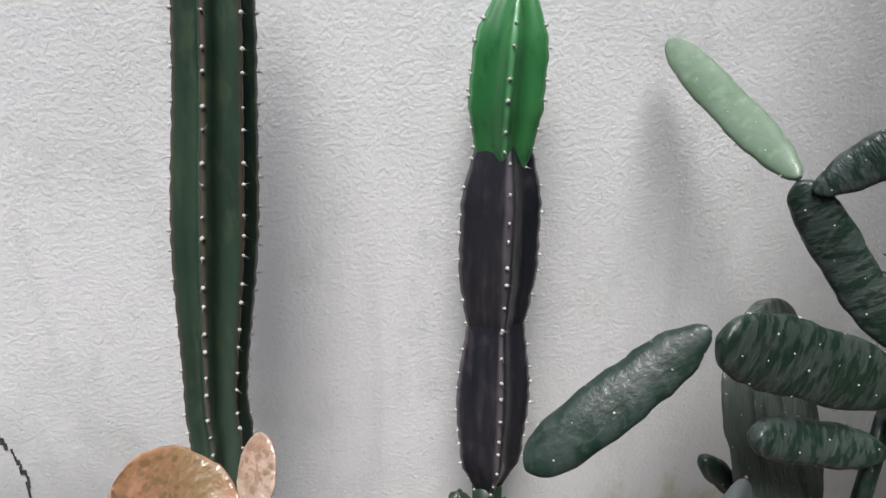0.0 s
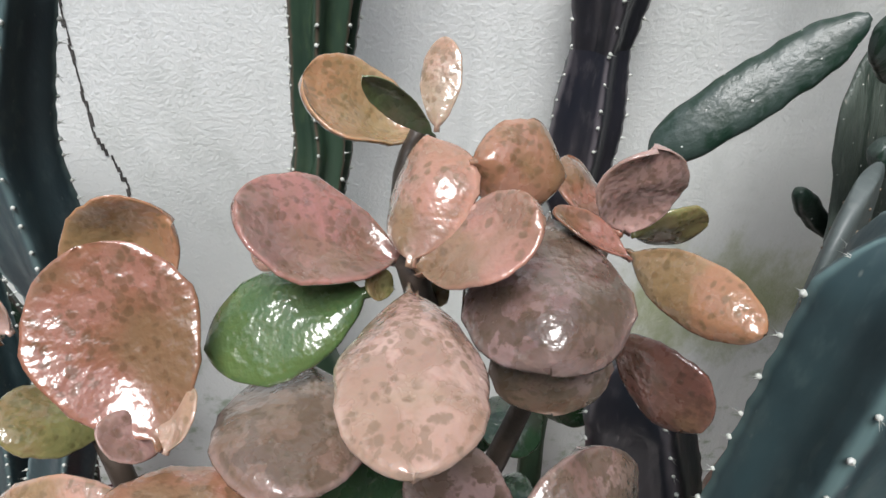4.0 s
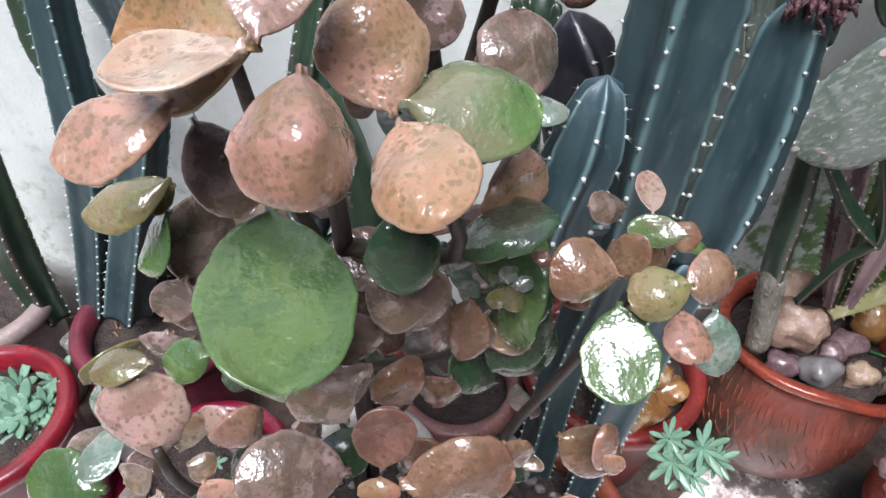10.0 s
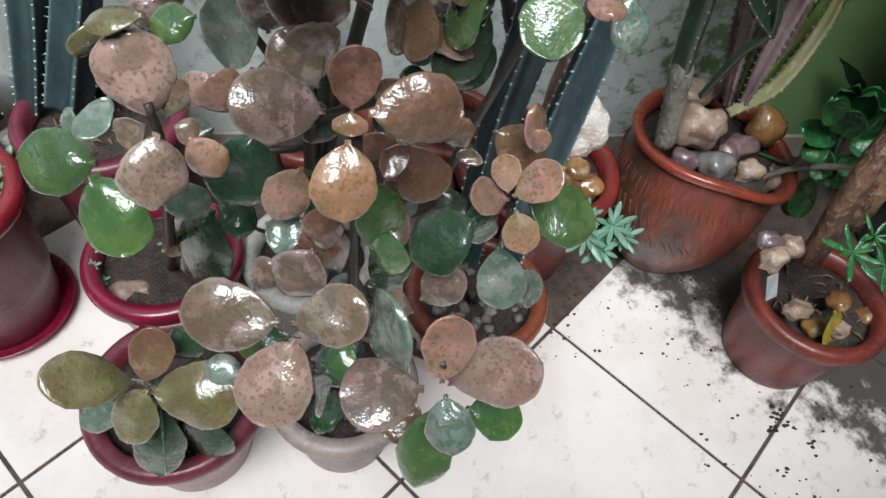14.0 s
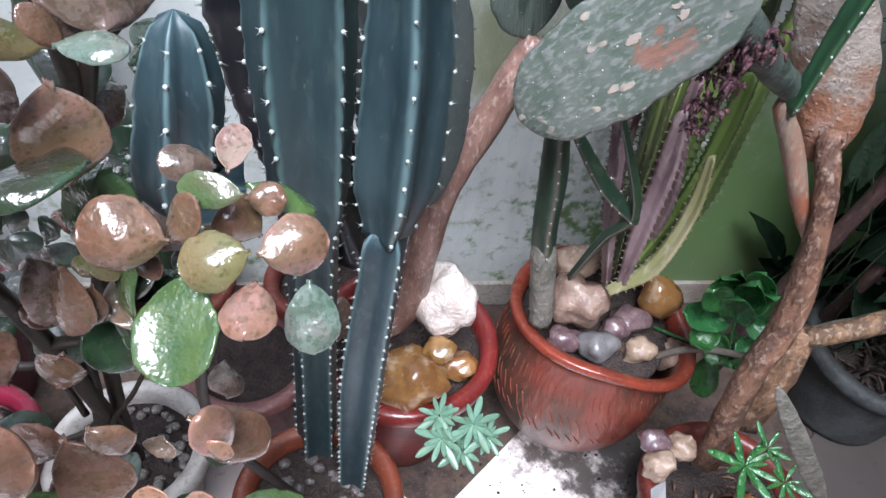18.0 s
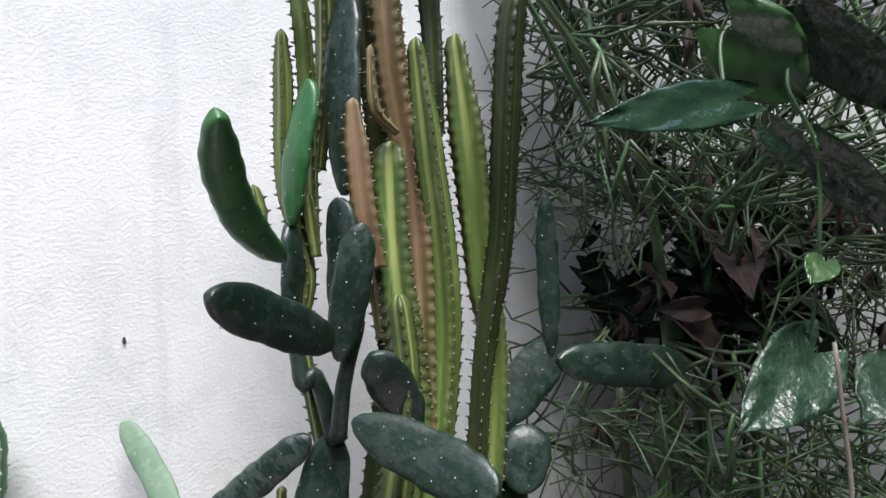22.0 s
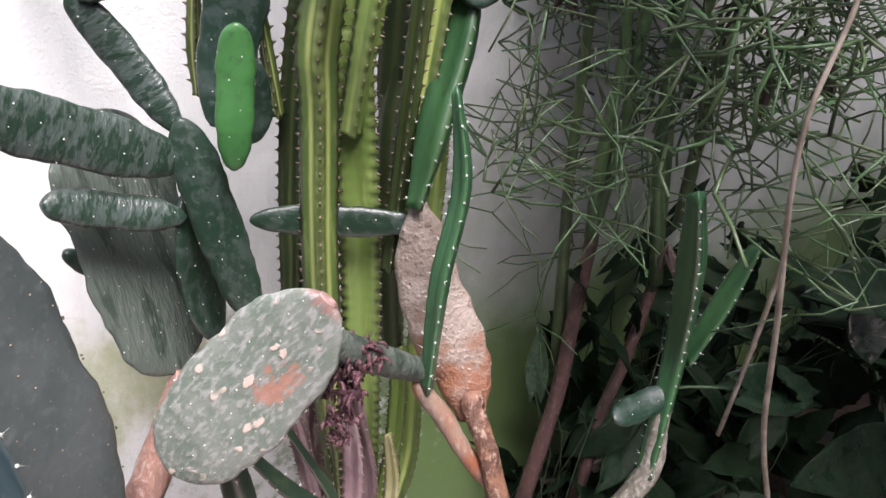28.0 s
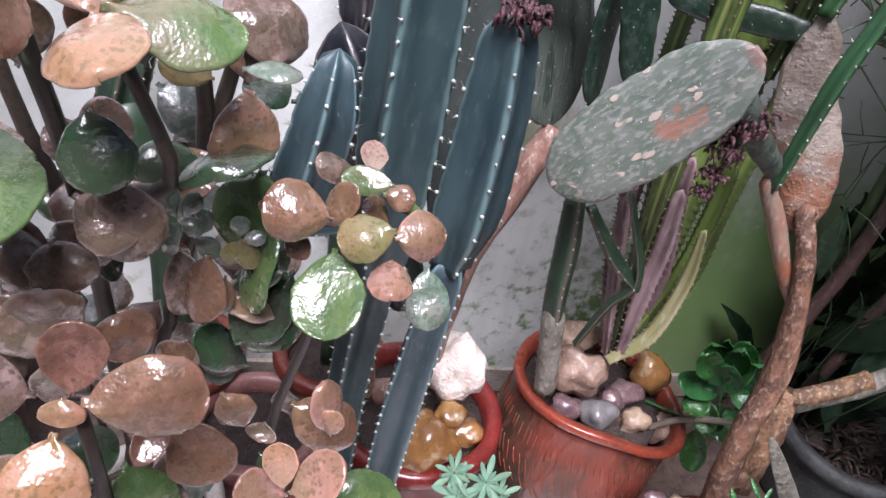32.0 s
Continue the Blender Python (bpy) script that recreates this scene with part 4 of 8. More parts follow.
def blade(plant, a, b, n, wd, mat, bend=0.1, name="leaf", cup=0.1, wave=0.03):
    SEED[0] += 1
    m, ln = basis(a, b, n)
    return part(name, leaf_mesh(ln, wd, 0.0016, cup, bend, wave, SEED[0], 0.4, 0.06, 12, 6), mat, plant, m=m)


def heart(plant, a, b, n, wd, mat, fold=0.25, droop=-0.2, name="leaf"):
    """A heart-shaped vine leaf with a sunken midrib and puckered veins."""
    SEED[0] += 1
    m, ln = basis(a, b, n)
    rng = random.Random(SEED[0])
    ph = rng.random() * 6
    bm = bmesh.new()
    nu, nv = 18, 12
    up, dn = [], []
    for i in range(nu + 1):
        f = i / nu
        half = wd / 2 * (math.sin(math.pi * min(1, (f * 0.93 + 0.07)) ** 0.62) ** 0.8) + 0.0008
        if f > 0.75:
            half *= (1 - f) / 0.25 * 0.5 + 0.5
        a_, b_ = [], []
        for j in range(nv + 1):
            q = -1 + 2 * j / nv
            lobe = -0.22 * ln * max(0.0, 0.22 - f) / 0.22 * min(1, abs(q) * 1.6) * (1 if abs(q) < 0.85 else 0.6)
            z = fold * abs(q) * half + droop * ln * f * f + 0.035 * wd * math.sin(f * 22 - abs(q) * 7 + ph) * abs(q) + 0.02 * wd * math.sin(5 * q + 9 * f + ph)
            a_.append(bm.verts.new((q * half, f * ln + lobe, z + 0.0006)))
            b_.append(bm.verts.new((q * half, f * ln + lobe, z - 0.0006)))
        up.append(a_)
        dn.append(b_)
    for i in range(nu):
        for j in range(nv):
            bm.faces.new((up[i][j], up[i][j + 1], up[i + 1][j + 1], up[i + 1][j]))
            bm.faces.new((dn[i][j], dn[i + 1][j], dn[i + 1][j + 1], dn[i][j + 1]))
        bm.faces.new((up[i][0], up[i + 1][0], dn[i + 1][0], dn[i][0]))
        bm.faces.new((up[i][nv], dn[i][nv], dn[i + 1][nv], up[i + 1][nv]))
    return part(name, bm, mat, plant, m=m)


# ---- setting ----
WALL_Y, TOP, TILE = 0.694, 2.115, 0.45
bm = bmesh.new()
box(bm, -2.6, WALL_Y, -0.02, 4.4, WALL_Y + 0.16, TOP)
tagged(put("wall_north", mesh_of(bm, "wall", False), M_WALL, Matrix()), "damp greenish-white plastered wall with moss stains", "wall", kind="structure")
bm = bmesh.new()
box(bm, -2.6, WALL_Y - 0.012, 0.0, 4.4, WALL_Y - 0.001, 0.075, 0.002)
tagged(put("baseboard", mesh_of(bm, "baseboard", False), mottled("pale_baseboard", (0.30, 0.25, 0.20), (0.42, 0.38, 0.34), (0.16, 0.13, 0.1), 12, 120, 0.5, vary=0), Matrix()), "pale dirty tile baseboard along the wall", "baseboard", kind="structure")
bm = bmesh.new()
box(bm, -2.6, WALL_Y - 0.045, TOP + 0.003, 4.4, WALL_Y + 0.2, TOP + 0.063, 0.004)
tagged(put("trim", mesh_of(bm, "coping", False), M_CAP, Matrix()), "grey stone coping on top of the wall", "coping", kind="structure")
bm = bmesh.new()
box(bm, -2.6, -3.2, -0.12, 4.4, WALL_Y, -0.003)
floor = tagged(put("floor", mesh_of(bm, "floor", False), M_GROUT, Matrix()), "cream tiled floor laid diagonally with dark dirty joints", "floor", kind="structure")
# unseen walls added round the yard; they hold back light from the sides
for nm, bx in (("wall_south", (-2.6, -3.36, -0.02, 4.4, -3.2, 2.6)), ("wall_west", (-2.76, -3.36, -0.02, -2.6, WALL_Y + 0.2, 2.6)), ("wall_east", (3.6, -3.36, -0.02, 3.76, WALL_Y - 0.05, 2.6))):
    bm = bmesh.new()
    box(bm, *bx)
    tagged(put(nm, mesh_of(bm, nm, False), M_PLAIN, Matrix()), "unseen plain grey wall, added to enclose the yard and cut side light", "wall", kind="structure")
# unseen slabs, added to block sun and sky over the back and right
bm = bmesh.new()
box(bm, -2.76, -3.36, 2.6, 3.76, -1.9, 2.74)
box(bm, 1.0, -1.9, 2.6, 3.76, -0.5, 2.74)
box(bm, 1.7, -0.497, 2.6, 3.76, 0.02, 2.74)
tagged(put("ceiling", mesh_of(bm, "ceiling", False), M_PLAIN, Matrix()), "unseen grey roof slab, added to shade the yard's back and right", "ceiling", kind="structure")
bm = bmesh.new()
box(bm, -60, -60, -0.6, 60, 60, -0.13)
tagged(put("ground", mesh_of(bm, "ground", False), M_PLAIN, Matrix()), "plain grey ground beyond the yard", "ground", kind="structure")
# white wall added behind the coping where pale sky would show
bm = bmesh.new()
box(bm, -7, 2.6, -0.13, 12, 2.8, 6.6)
tagged(put("wall_beyond", mesh_of(bm, "wall_beyond", False), mottled("white_sky_backdrop", (0.78, 0.76, 0.75), (0.7, 0.68, 0.68), (0.8, 0.8, 0.8), 2, 60, 0.8, vary=0, world_space=True), Matrix()), "white backdrop wall beyond the yard, standing in for pale sky", "wall", kind="structure")


# ---- plants and pots ----
CROWNS = []
def limb(plant, pts, radii, mat, name="stem", sides=10):
    bm = bmesh.new()
    tube(bm, pts, radii, sides, 6 * (len(pts) - 1), 0.14, random.Random(len(pts) + int(radii[0] * 1e5)))
    return part(name, bm, mat, plant)


pot("flower_pot", (-0.406, 0.225, 0), 0.120, 0.085, 0.235, M_ROSEPOT, M_RIMRED, "dusty rose pot with red rim on the tiled floor")
pot("flower_pot", (-0.36, -0.018, 0), 0.125, 0.09, 0.205, M_ROSEPOT, M_MAROON, "dusty rose pot with dark rim on the tiled floor")
pot("flower_pot", (-0.107, -0.012, 0), 0.108, 0.08, 0.20, M_GREYPOT, M_GREYPOT, "greyish clay pot filled with pebbles")
pot("flower_pot", (0.131, 0.152, 0), 0.117, 0.085, 0.20, M_TERRA, M_TERRA, "terracotta pot with granite pebbles")
pot("flower_pot", (-0.755, 0.275, 0), 0.128, 0.10, 0.33, M_MAROON, M_RIMRED, "maroon banded pot with red rim and red saucer", saucer=M_RIMRED, bands=1)
pot("flower_pot", (-0.53, 0.47, 0), 0.135, 0.105, 0.33, M_MAROON, M_MAROON, "dark terracotta pot against the wall")
pot("flower_pot", (-0.88, 0.54, 0), 0.11, 0.09, 0.30, M_GREYPOT, M_GREYPOT, "old grey clay pot against the wall")
pot("flower_pot", (0.274, 0.397, 0), 0.15, 0.11, 0.275, M_TERRA, M_GLAZED, "glossy orange terracotta pot holding a large cactus")
pot("flower_pot", (0.60, 0.392, 0), 0.150, 0.078, 0.365, M_MOSSPOT, M_GLAZED, "round-bellied mossy terracotta pot with wavy rim", belly=0.32, wave=0.10, lip=0.006, spin=-0.62)
pot("flower_pot", (0.785, 0.12, 0), 0.124, 0.099, 0.20, M_TERRA, M_TERRA, "plain terracotta pot with stones and a thick trunk")
pot("flower_pot", (1.25, 0.40, 0), 0.14, 0.11, 0.20, M_CEMENT, M_CEMENT, "dark cement pot full of withered leaves")
pot("flower_pot", (0.0, 0.42, 0), 0.11, 0.085, 0.19, M_ROSEPOT, M_ROSEPOT, "dusty pink pot behind the leafy shrubs")
pot("flower_pot", (-0.16, 0.24, 0), 0.11, 0.085, 0.21, M_WHITEPOT, M_WHITEPOT, "white weathered pot with grit")
pot("flower_pot", (-0.16, 0.57, 0), 0.11, 0.085, 0.22, M_TERRA, M_TERRA, "terracotta pot of a tall cactus by the wall")
pot("flower_pot", (0.13, 0.575, 0), 0.1, 0.08, 0.22, M_TERRA, M_TERRA, "terracotta pot of a tall cactus by the wall")
CL = thing("columnar_cactus", (-0.16, 0.57, 0.19), "tall dark green ribbed columnar cactus with brown scars", "cactus")
column(CL, [(-0.224, 0.575, 0.727), (-0.169, 0.575, 0.945), (-0.165, 0.578, 1.025), (-0.149, 0.585, 1.19), (-0.134, 0.59, 1.336), (-0.128, 0.592, 1.417), (-0.121, 0.592, 1.471)], [0.0371, 0.0313, 0.0306, 0.0390, 0.0349, 0.0321, 0.0256], 7, M_DARKGREEN, turn=0.20, depth=0.36, label="scarred green column")
CM = thing("columnar_cactus", (0.13, 0.575, 0.19), "slim cactus with blackened segments and a fresh green tip", "cactus")
column(CM, [(0.114, 0.63, 0.838), (0.1145, 0.63, 0.90), (0.114, 0.63, 0.975), (0.115, 0.63, 1.10)], [0.0160, 0.0375, 0.0430, 0.0300], 5, M_BLACK, turn=1.03, label="blackened segment")
column(CM, [(0.115, 0.63, 1.040), (0.115, 0.63, 1.085), (0.1145, 0.63, 1.125), (0.115, 0.63, 1.19), (0.117, 0.63, 1.275)], [0.0270, 0.0370, 0.0430, 0.0425, 0.0260], 5, M_BLACK, turn=1.03, label="blackened segment")
column(CM, [(0.117, 0.63, 1.222), (0.1175, 0.63, 1.258), (0.118, 0.63, 1.290), (0.121, 0.63, 1.338), (0.127, 0.63, 1.399)], [0.0240, 0.0335, 0.0395, 0.0385, 0.0190], 6, M_FRESH, turn=0.4, label="fresh green tip")
column(CM, [(0.098, 0.63, 0.772), (0.085, 0.628, 0.80), (0.079, 0.626, 0.843)], [0.012, 0.019, 0.013], 5, M_DARKGREEN, label="stubby side shoot")
column(CM, [(0.122, 0.63, 0.772), (0.130, 0.625, 0.80), (0.134, 0.622, 0.832)], [0.010, 0.014, 0.010], 5, M_DARKGREEN, label="stubby side shoot")
limb(CM, [(0.13, 0.58, 0.19), (0.12, 0.62, 0.5), (0.114, 0.63, 0.85)], [0.02, 0.02, 0.018], M_DARKGREEN, "stem")
limb(CL, [(-0.16, 0.57, 0.19), (-0.165, 0.572, 0.5), (-0.224, 0.575, 0.727)], [0.04, 0.04, 0.042], M_DARKGREEN, "stem")
CB = thing("columnar_cactus", (-0.60, 0.525, 0.23), "blue-green ribbed columnar cacti growing from one pot", "cactus")
column(CB, [(-0.569, 0.46, 0.361), (-0.406, 0.45, 0.806), (-0.391, 0.44, 0.955), (-0.38, 0.43, 1.069), (-0.326, 0.42, 1.196), (-0.308, 0.41, 1.257)], [0.0399, 0.0332, 0.0409, 0.0394, 0.0290, 0.0189], 5, M_BLUE)
column(CB, [(-0.664, 0.52, 0.287), (-0.559, 0.5, 0.602), (-0.51, 0.5, 0.881), (-0.483, 0.5, 1.038), (-0.462, 0.5, 1.136)], [0.0321, 0.0366, 0.0294, 0.0254, 0.0193], 5, M_BLUE)
column(CB, [(-0.774, 0.55, 0.243), (-0.768, 0.55, 0.439), (-0.731, 0.56, 0.694)], [0.0324, 0.0386, 0.0288], 5, M_DARKGREEN)
column(CB, [(-0.57, 0.56, 0.317), (-0.522, 0.56, 0.596), (-0.57, 0.57, 0.765), (-0.571, 0.57, 0.863), (-0.543, 0.57, 1.065)], [0.0324, 0.0264, 0.0315, 0.0292, 0.0169], 5, M_DARKGREEN)
CC = thing("columnar_cactus", (0.272, 0.388, 0.26), "cluster of stout blue-green columnar cactus with white areoles", "cactus")
column(CC, [(0.125, 0.26, 0.093), (0.13, 0.235, 0.498), (0.134, 0.190, 0.72), (0.136, 0.172, 0.83), (0.135, 0.166, 0.95), (0.136, 0.166, 1.06), (0.135, 0.166, 1.13), (0.127, 0.164, 1.165)], [0.035, 0.030, 0.030, 0.040, 0.0445, 0.0435, 0.0410, 0.029], 5, M_BLUE, turn=-2.11, step=0.026, depth=0.34)
column(CC, [(0.185, 0.2, 0.105), (0.191, 0.17, 0.506), (0.204, 0.15, 0.762), (0.203, 0.15, 0.796)], [0.0265, 0.0315, 0.0253, 0.0179], 4, M_BLUE, turn=0.5, step=0.02, depth=0.4)
column(CC, [(0.206, 0.15, 0.784), (0.21, 0.145, 0.856), (0.212, 0.145, 0.955), (0.209, 0.145, 1.025), (0.208, 0.145, 1.057)], [0.0239, 0.0369, 0.0342, 0.0283, 0.0184], 4, M_BLUE, turn=0.05, step=0.026, depth=0.4)
column(CC, [(0.085, 0.12, 0.862), (0.048, 0.11, 0.878), (0.06, 0.1, 0.959), (0.065, 0.1, 1.002), (0.066, 0.1, 1.02)], [0.0278, 0.0345, 0.0289, 0.0200, 0.0106], 6, M_BLUE, turn=0.942, step=0.022)
column(CC, [(0.171, 0.27, 0.646), (0.116, 0.27, 0.833), (0.086, 0.27, 0.937), (0.072, 0.27, 0.985)], [0.0473, 0.0499, 0.0397, 0.0176], 4, M_BLACK, turn=0.3, depth=0.25)
PG = thing("prickly_pear", (0.30, 0.43, 0.26), "prickly pear with dark streaked pads on a pinkish woody stem", "cactus")
pad(PG, (0.279, 0.335, 0.661), (0.189, 0.285, 1.111), (0.76, -0.64, -0.1), 0.192, M_PADGREY, thick=0.017, waist=0.1, label="large grey-green pad")
limb(PG, [(0.196, 0.4, 0.301), (0.264, 0.4, 0.34), (0.301, 0.42, 0.579), (0.354, 0.45, 0.69), (0.408, 0.47, 0.808)], [0.0239, 0.0256, 0.0256, 0.0231, 0.0208], M_PINKBARK, "trunk")
pad(PG, (0.396, 0.47, 0.811), (0.342, 0.52, 1.126), (0.50, -0.86, 0.1), 0.146, M_PADOLD, waist=0.1, blunt=0.5, label="old streaked grey-green pad")
pad(PG, (0.411, 0.43, 1.09), (0.226, 0.385, 1.168), (0.269, -0.96, 0.084), 0.059, M_PADSTREAK, blunt=0.5)
pad(PG, (0.408, 0.43, 1.029), (0.28, 0.41, 1.067), (0.231, -0.929, 0.29), 0.038, M_PADSTREAK, blunt=0.4, thick=0.02)
pad(PG, (0.22, 0.39, 1.174), (0.098, 0.385, 1.069), (-0.385, -0.786, 0.484), 0.041, M_PAD, blunt=0.25)
pad(PG, (0.471, 0.4, 0.902), (0.411, 0.425, 1.137), (-0.145, -0.985, 0.092), 0.050, M_PAD, waist=0.0, blunt=0.35)
pad(PG, (0.416, 0.45, 1.118), (0.333, 0.495, 1.246), (-0.398, -0.917, -0.013), 0.039, M_PADSTREAK, blunt=0.5)
pad(PG, (0.336, 0.497, 1.246), (0.283, 0.66, 1.342), (-0.62, -0.52, 0.58), 0.035, M_PADLIGHT, waist=0.1, blunt=0.4, thick=0.012)
pad(PG, (0.44, 0.45, 0.857), (0.417, 0.45, 1.056), (0.706, -0.703, 0.082), 0.081, M_PAD)
pad(PG, (0.339, 0.48, 1.241), (0.467, 0.43, 1.346), (-0.418, -0.905, 0.079), 0.038, M_PADSTREAK, blunt=0.5, waist=0.1)
pad(PG, (0.345, 0.496, 0.925), (0.293, 0.5, 0.978), (0.032, -0.999, 0.025), 0.024, M_PAD)
PO = thing("prickly_pear", (0.62, 0.42, 0.31), "tall prickly pear with dark oval pads climbing by the wall", "cactus")
pad(PO, (0.446, 0.43, 1.126), (0.494, 0.43, 1.346), (-0.353, -0.932, 0.077), 0.062, M_PAD)
pad(PO, (0.474, 0.43, 1.205), (0.477, 0.43, 1.105), (-0.302, -0.953, -0.009), 0.060, M_PAD)
pad(PO, (0.45, 0.375, 1.097), (0.458, 0.375, 1.236), (-0.261, -0.965, 0.015), 0.036, M_PADGREEN, blunt=0.6, waist=0.0)
pad(PO, (0.480, 0.37, 1.455), (0.336, 0.258, 1.518), (0.516, -0.819, -0.251), 0.049, M_PAD, blunt=0.2)
pad(PO, (0.494, 0.353, 1.373), (0.577, 0.2, 1.323), (-0.76, -0.534, 0.371), 0.059, M_PAD)
pad(PO, (0.571, 0.36, 1.353), (0.509, 0.34, 1.447), (-0.191, -0.927, -0.323), 0.051, M_PAD)
pad(PO, (0.68, 0.4, 1.323), (0.851, 0.46, 1.42), (-0.046, -0.811, 0.583), 0.066, M_PAD)
pad(PO, (0.692, 0.34, 1.262), (0.722, 0.36, 1.335), (-0.45, -0.88, 0.12), 0.060, M_PAD)
pad(PO, (0.731, 0.31, 1.418), (0.929, 0.30, 1.390), (0.012, -0.996, 0.083), 0.055, M_PAD, blunt=0.3)
pad(PO, (0.718, 0.305, 1.425), (0.713, 0.30, 1.612), (-0.597, -0.802, -0.010), 0.026, M_PAD, waist=0.1)
pad(PO, (0.420, 0.34, 1.548), (0.333, 0.182, 1.653), (0.158, -0.630, -0.761), 0.035, M_PADGREEN, hook=-0.085, blunt=0.4, thick=0.020)
pad(PO, (0.45, 0.42, 1.586), (0.469, 0.4, 1.749), (-0.925, -0.374, 0.062), 0.044, M_PADGREEN)
pad(PO, (0.48, 0.36, 1.437), (0.504, 0.34, 1.584), (-0.36, -0.93, -0.068), 0.042, M_PAD)
pad(PO, (0.496, 0.4, 1.482), (0.504, 0.4, 1.616), (-0.951, -0.305, 0.057), 0.059, M_PAD)
pad(PO, (0.504, 0.4, 1.62), (0.525, 0.42, 1.867), (-0.899, -0.425, 0.111), 0.056, M_PAD)
pad(PO, (0.455, 0.43, 1.47), (0.449, 0.43, 1.59), (0.615, -0.788, 0.031), 0.038, M_PAD)
limb(PO, [(0.496, 0.42, 1.338), (0.472, 0.42, 1.415), (0.457, 0.42, 1.408), (0.452, 0.43, 1.484)], [0.0127, 0.0092, 0.0095, 0.0090], M_PAD, "stem")
limb(PO, [(0.49, 0.4, 1.348), (0.493, 0.38, 1.416), (0.507, 0.37, 1.474), (0.484, 0.37, 1.436)], [0.0104, 0.0088, 0.0081, 0.0085], M_PAD, "stem")
pad(PO, (0.652, 0.33, 1.030), (0.470, 0.4, 1.029), (-0.314, -0.94, 0.10), 0.036, M_PAD, thick=0.012)
PT = thing("old_prickly_pear", (0.75, 0.15, 0.17), "old prickly pear with orange-brown trunk and a scarred speckled pad", "cactus")
pad(PT, (0.477, 0.192, 1.038), (0.358, 0.306, 0.806), (-0.684, -0.723, 0.101), 0.113, M_PADSCAR, thick=0.018, waist=0.0, label="speckled grey pad with orange scar")
limb(PT, [(0.736, 0.15, 0.278), (0.704, 0.16, 0.507), (0.72, 0.18, 0.604), (0.694, 0.21, 0.76), (0.681, 0.245, 0.826), (0.688, 0.25, 0.829)], [0.0214, 0.0188, 0.0191, 0.0131, 0.0126, 0.0163], M_BARK, "trunk")
limb(PT, [(0.767, 0.17, 0.364), (0.772, 0.18, 0.473), (0.782, 0.2, 0.552)], [0.0256, 0.0238, 0.0189], M_BARK, "trunk")
flat_limb(PT, [(0.637, 0.329, 1.055), (0.642, 0.325, 1.02), (0.646, 0.318, 0.985), (0.655, 0.302, 0.94), (0.669, 0.282, 0.89), (0.682, 0.269, 0.85), (0.691, 0.255, 0.80)], [0.010, 0.026, 0.034, 0.038, 0.041, 0.034, 0.018], [0.010, 0.014, 0.016, 0.017, 0.018, 0.018, 0.016], (-0.45, -0.88, 0.15), M_CORK, "old_pad", "corky orange-brown old pad")
limb(PT, [(0.73, 0.215, 0.681), (0.677, 0.23, 0.758), (0.643, 0.25, 0.821), (0.618, 0.26, 0.86), (0.629, 0.262, 0.876)], [0.0082, 0.0108, 0.0121, 0.0105, 0.0096], M_ORANGEBARK, "branch")
limb(PT, [(0.62, 0.265, 0.88), (0.559, 0.24, 0.924), (0.501, 0.21, 0.974), (0.473, 0.2, 1.001)], [0.0143, 0.0159, 0.0156, 0.0111], M_PADOLD, "branch")
column(PT, [(0.629, 0.32, 1.053), (0.661, 0.34, 1.14), (0.693, 0.36, 1.22), (0.711, 0.37, 1.299)], [0.0123, 0.0229, 0.0244, 0.0149], 3, M_ANGLED, depth=0.45, turn=0.4)
column(PT, [(0.62, 0.25, 0.863), (0.619, 0.24, 1.004), (0.634, 0.24, 1.106), (0.622, 0.25, 1.202)], [0.0095, 0.0127, 0.0115, 0.0057], 3, M_ANGLED, depth=0.45, turn=0.2)
EU = thing("candelabra_spurge", (0.611, 0.42, 0.31), "tall clump of yellow-green winged spurge columns with toothed ribs", "succulent")
spurge(EU, [(0.604, 0.4, 0.461), (0.574, 0.38, 0.627), (0.538, 0.36, 0.946), (0.533, 0.36, 1.153), (0.532, 0.36, 1.231), (0.558, 0.36, 1.392), (0.552, 0.36, 1.506)], [0.0162, 0.0181, 0.0231, 0.0230, 0.0251, 0.0183, 0.0165], 3, M_EUPH, turn=0.2)
spurge(EU, [(0.64, 0.42, 0.42), (0.617, 0.4, 0.753), (0.604, 0.4, 0.99), (0.589, 0.4, 1.201), (0.595, 0.4, 1.236), (0.579, 0.4, 1.442), (0.568, 0.4, 1.55), (0.566, 0.4, 1.684)], [0.0169, 0.0267, 0.0283, 0.0261, 0.0271, 0.0273, 0.0232, 0.0232], 3, M_EUPH, turn=0.9)
spurge(EU, [(0.598, 0.39, 1.283), (0.598, 0.39, 1.583), (0.572, 0.39, 1.769), (0.558, 0.38, 1.883), (0.539, 0.38, 1.93), (0.533, 0.38, 1.966)], [0.0194, 0.0233, 0.0239, 0.0227, 0.0245, 0.0164], 3, M_EUPHBROWN, turn=0.5)
spurge(EU, [(0.577, 0.38, 1.122), (0.613, 0.37, 1.39), (0.616, 0.365, 1.515), (0.598, 0.36, 1.679), (0.585, 0.36, 1.798)], [0.0154, 0.0211, 0.0222, 0.0208, 0.0121], 3, M_EUPH, turn=0.3)
spurge(EU, [(0.633, 0.37, 0.974), (0.683, 0.37, 1.374), (0.673, 0.37, 1.526), (0.654, 0.36, 1.681), (0.637, 0.36, 1.808)], [0.0130, 0.0195, 0.0240, 0.0255, 0.0150], 3, M_EUPH, turn=0.6)
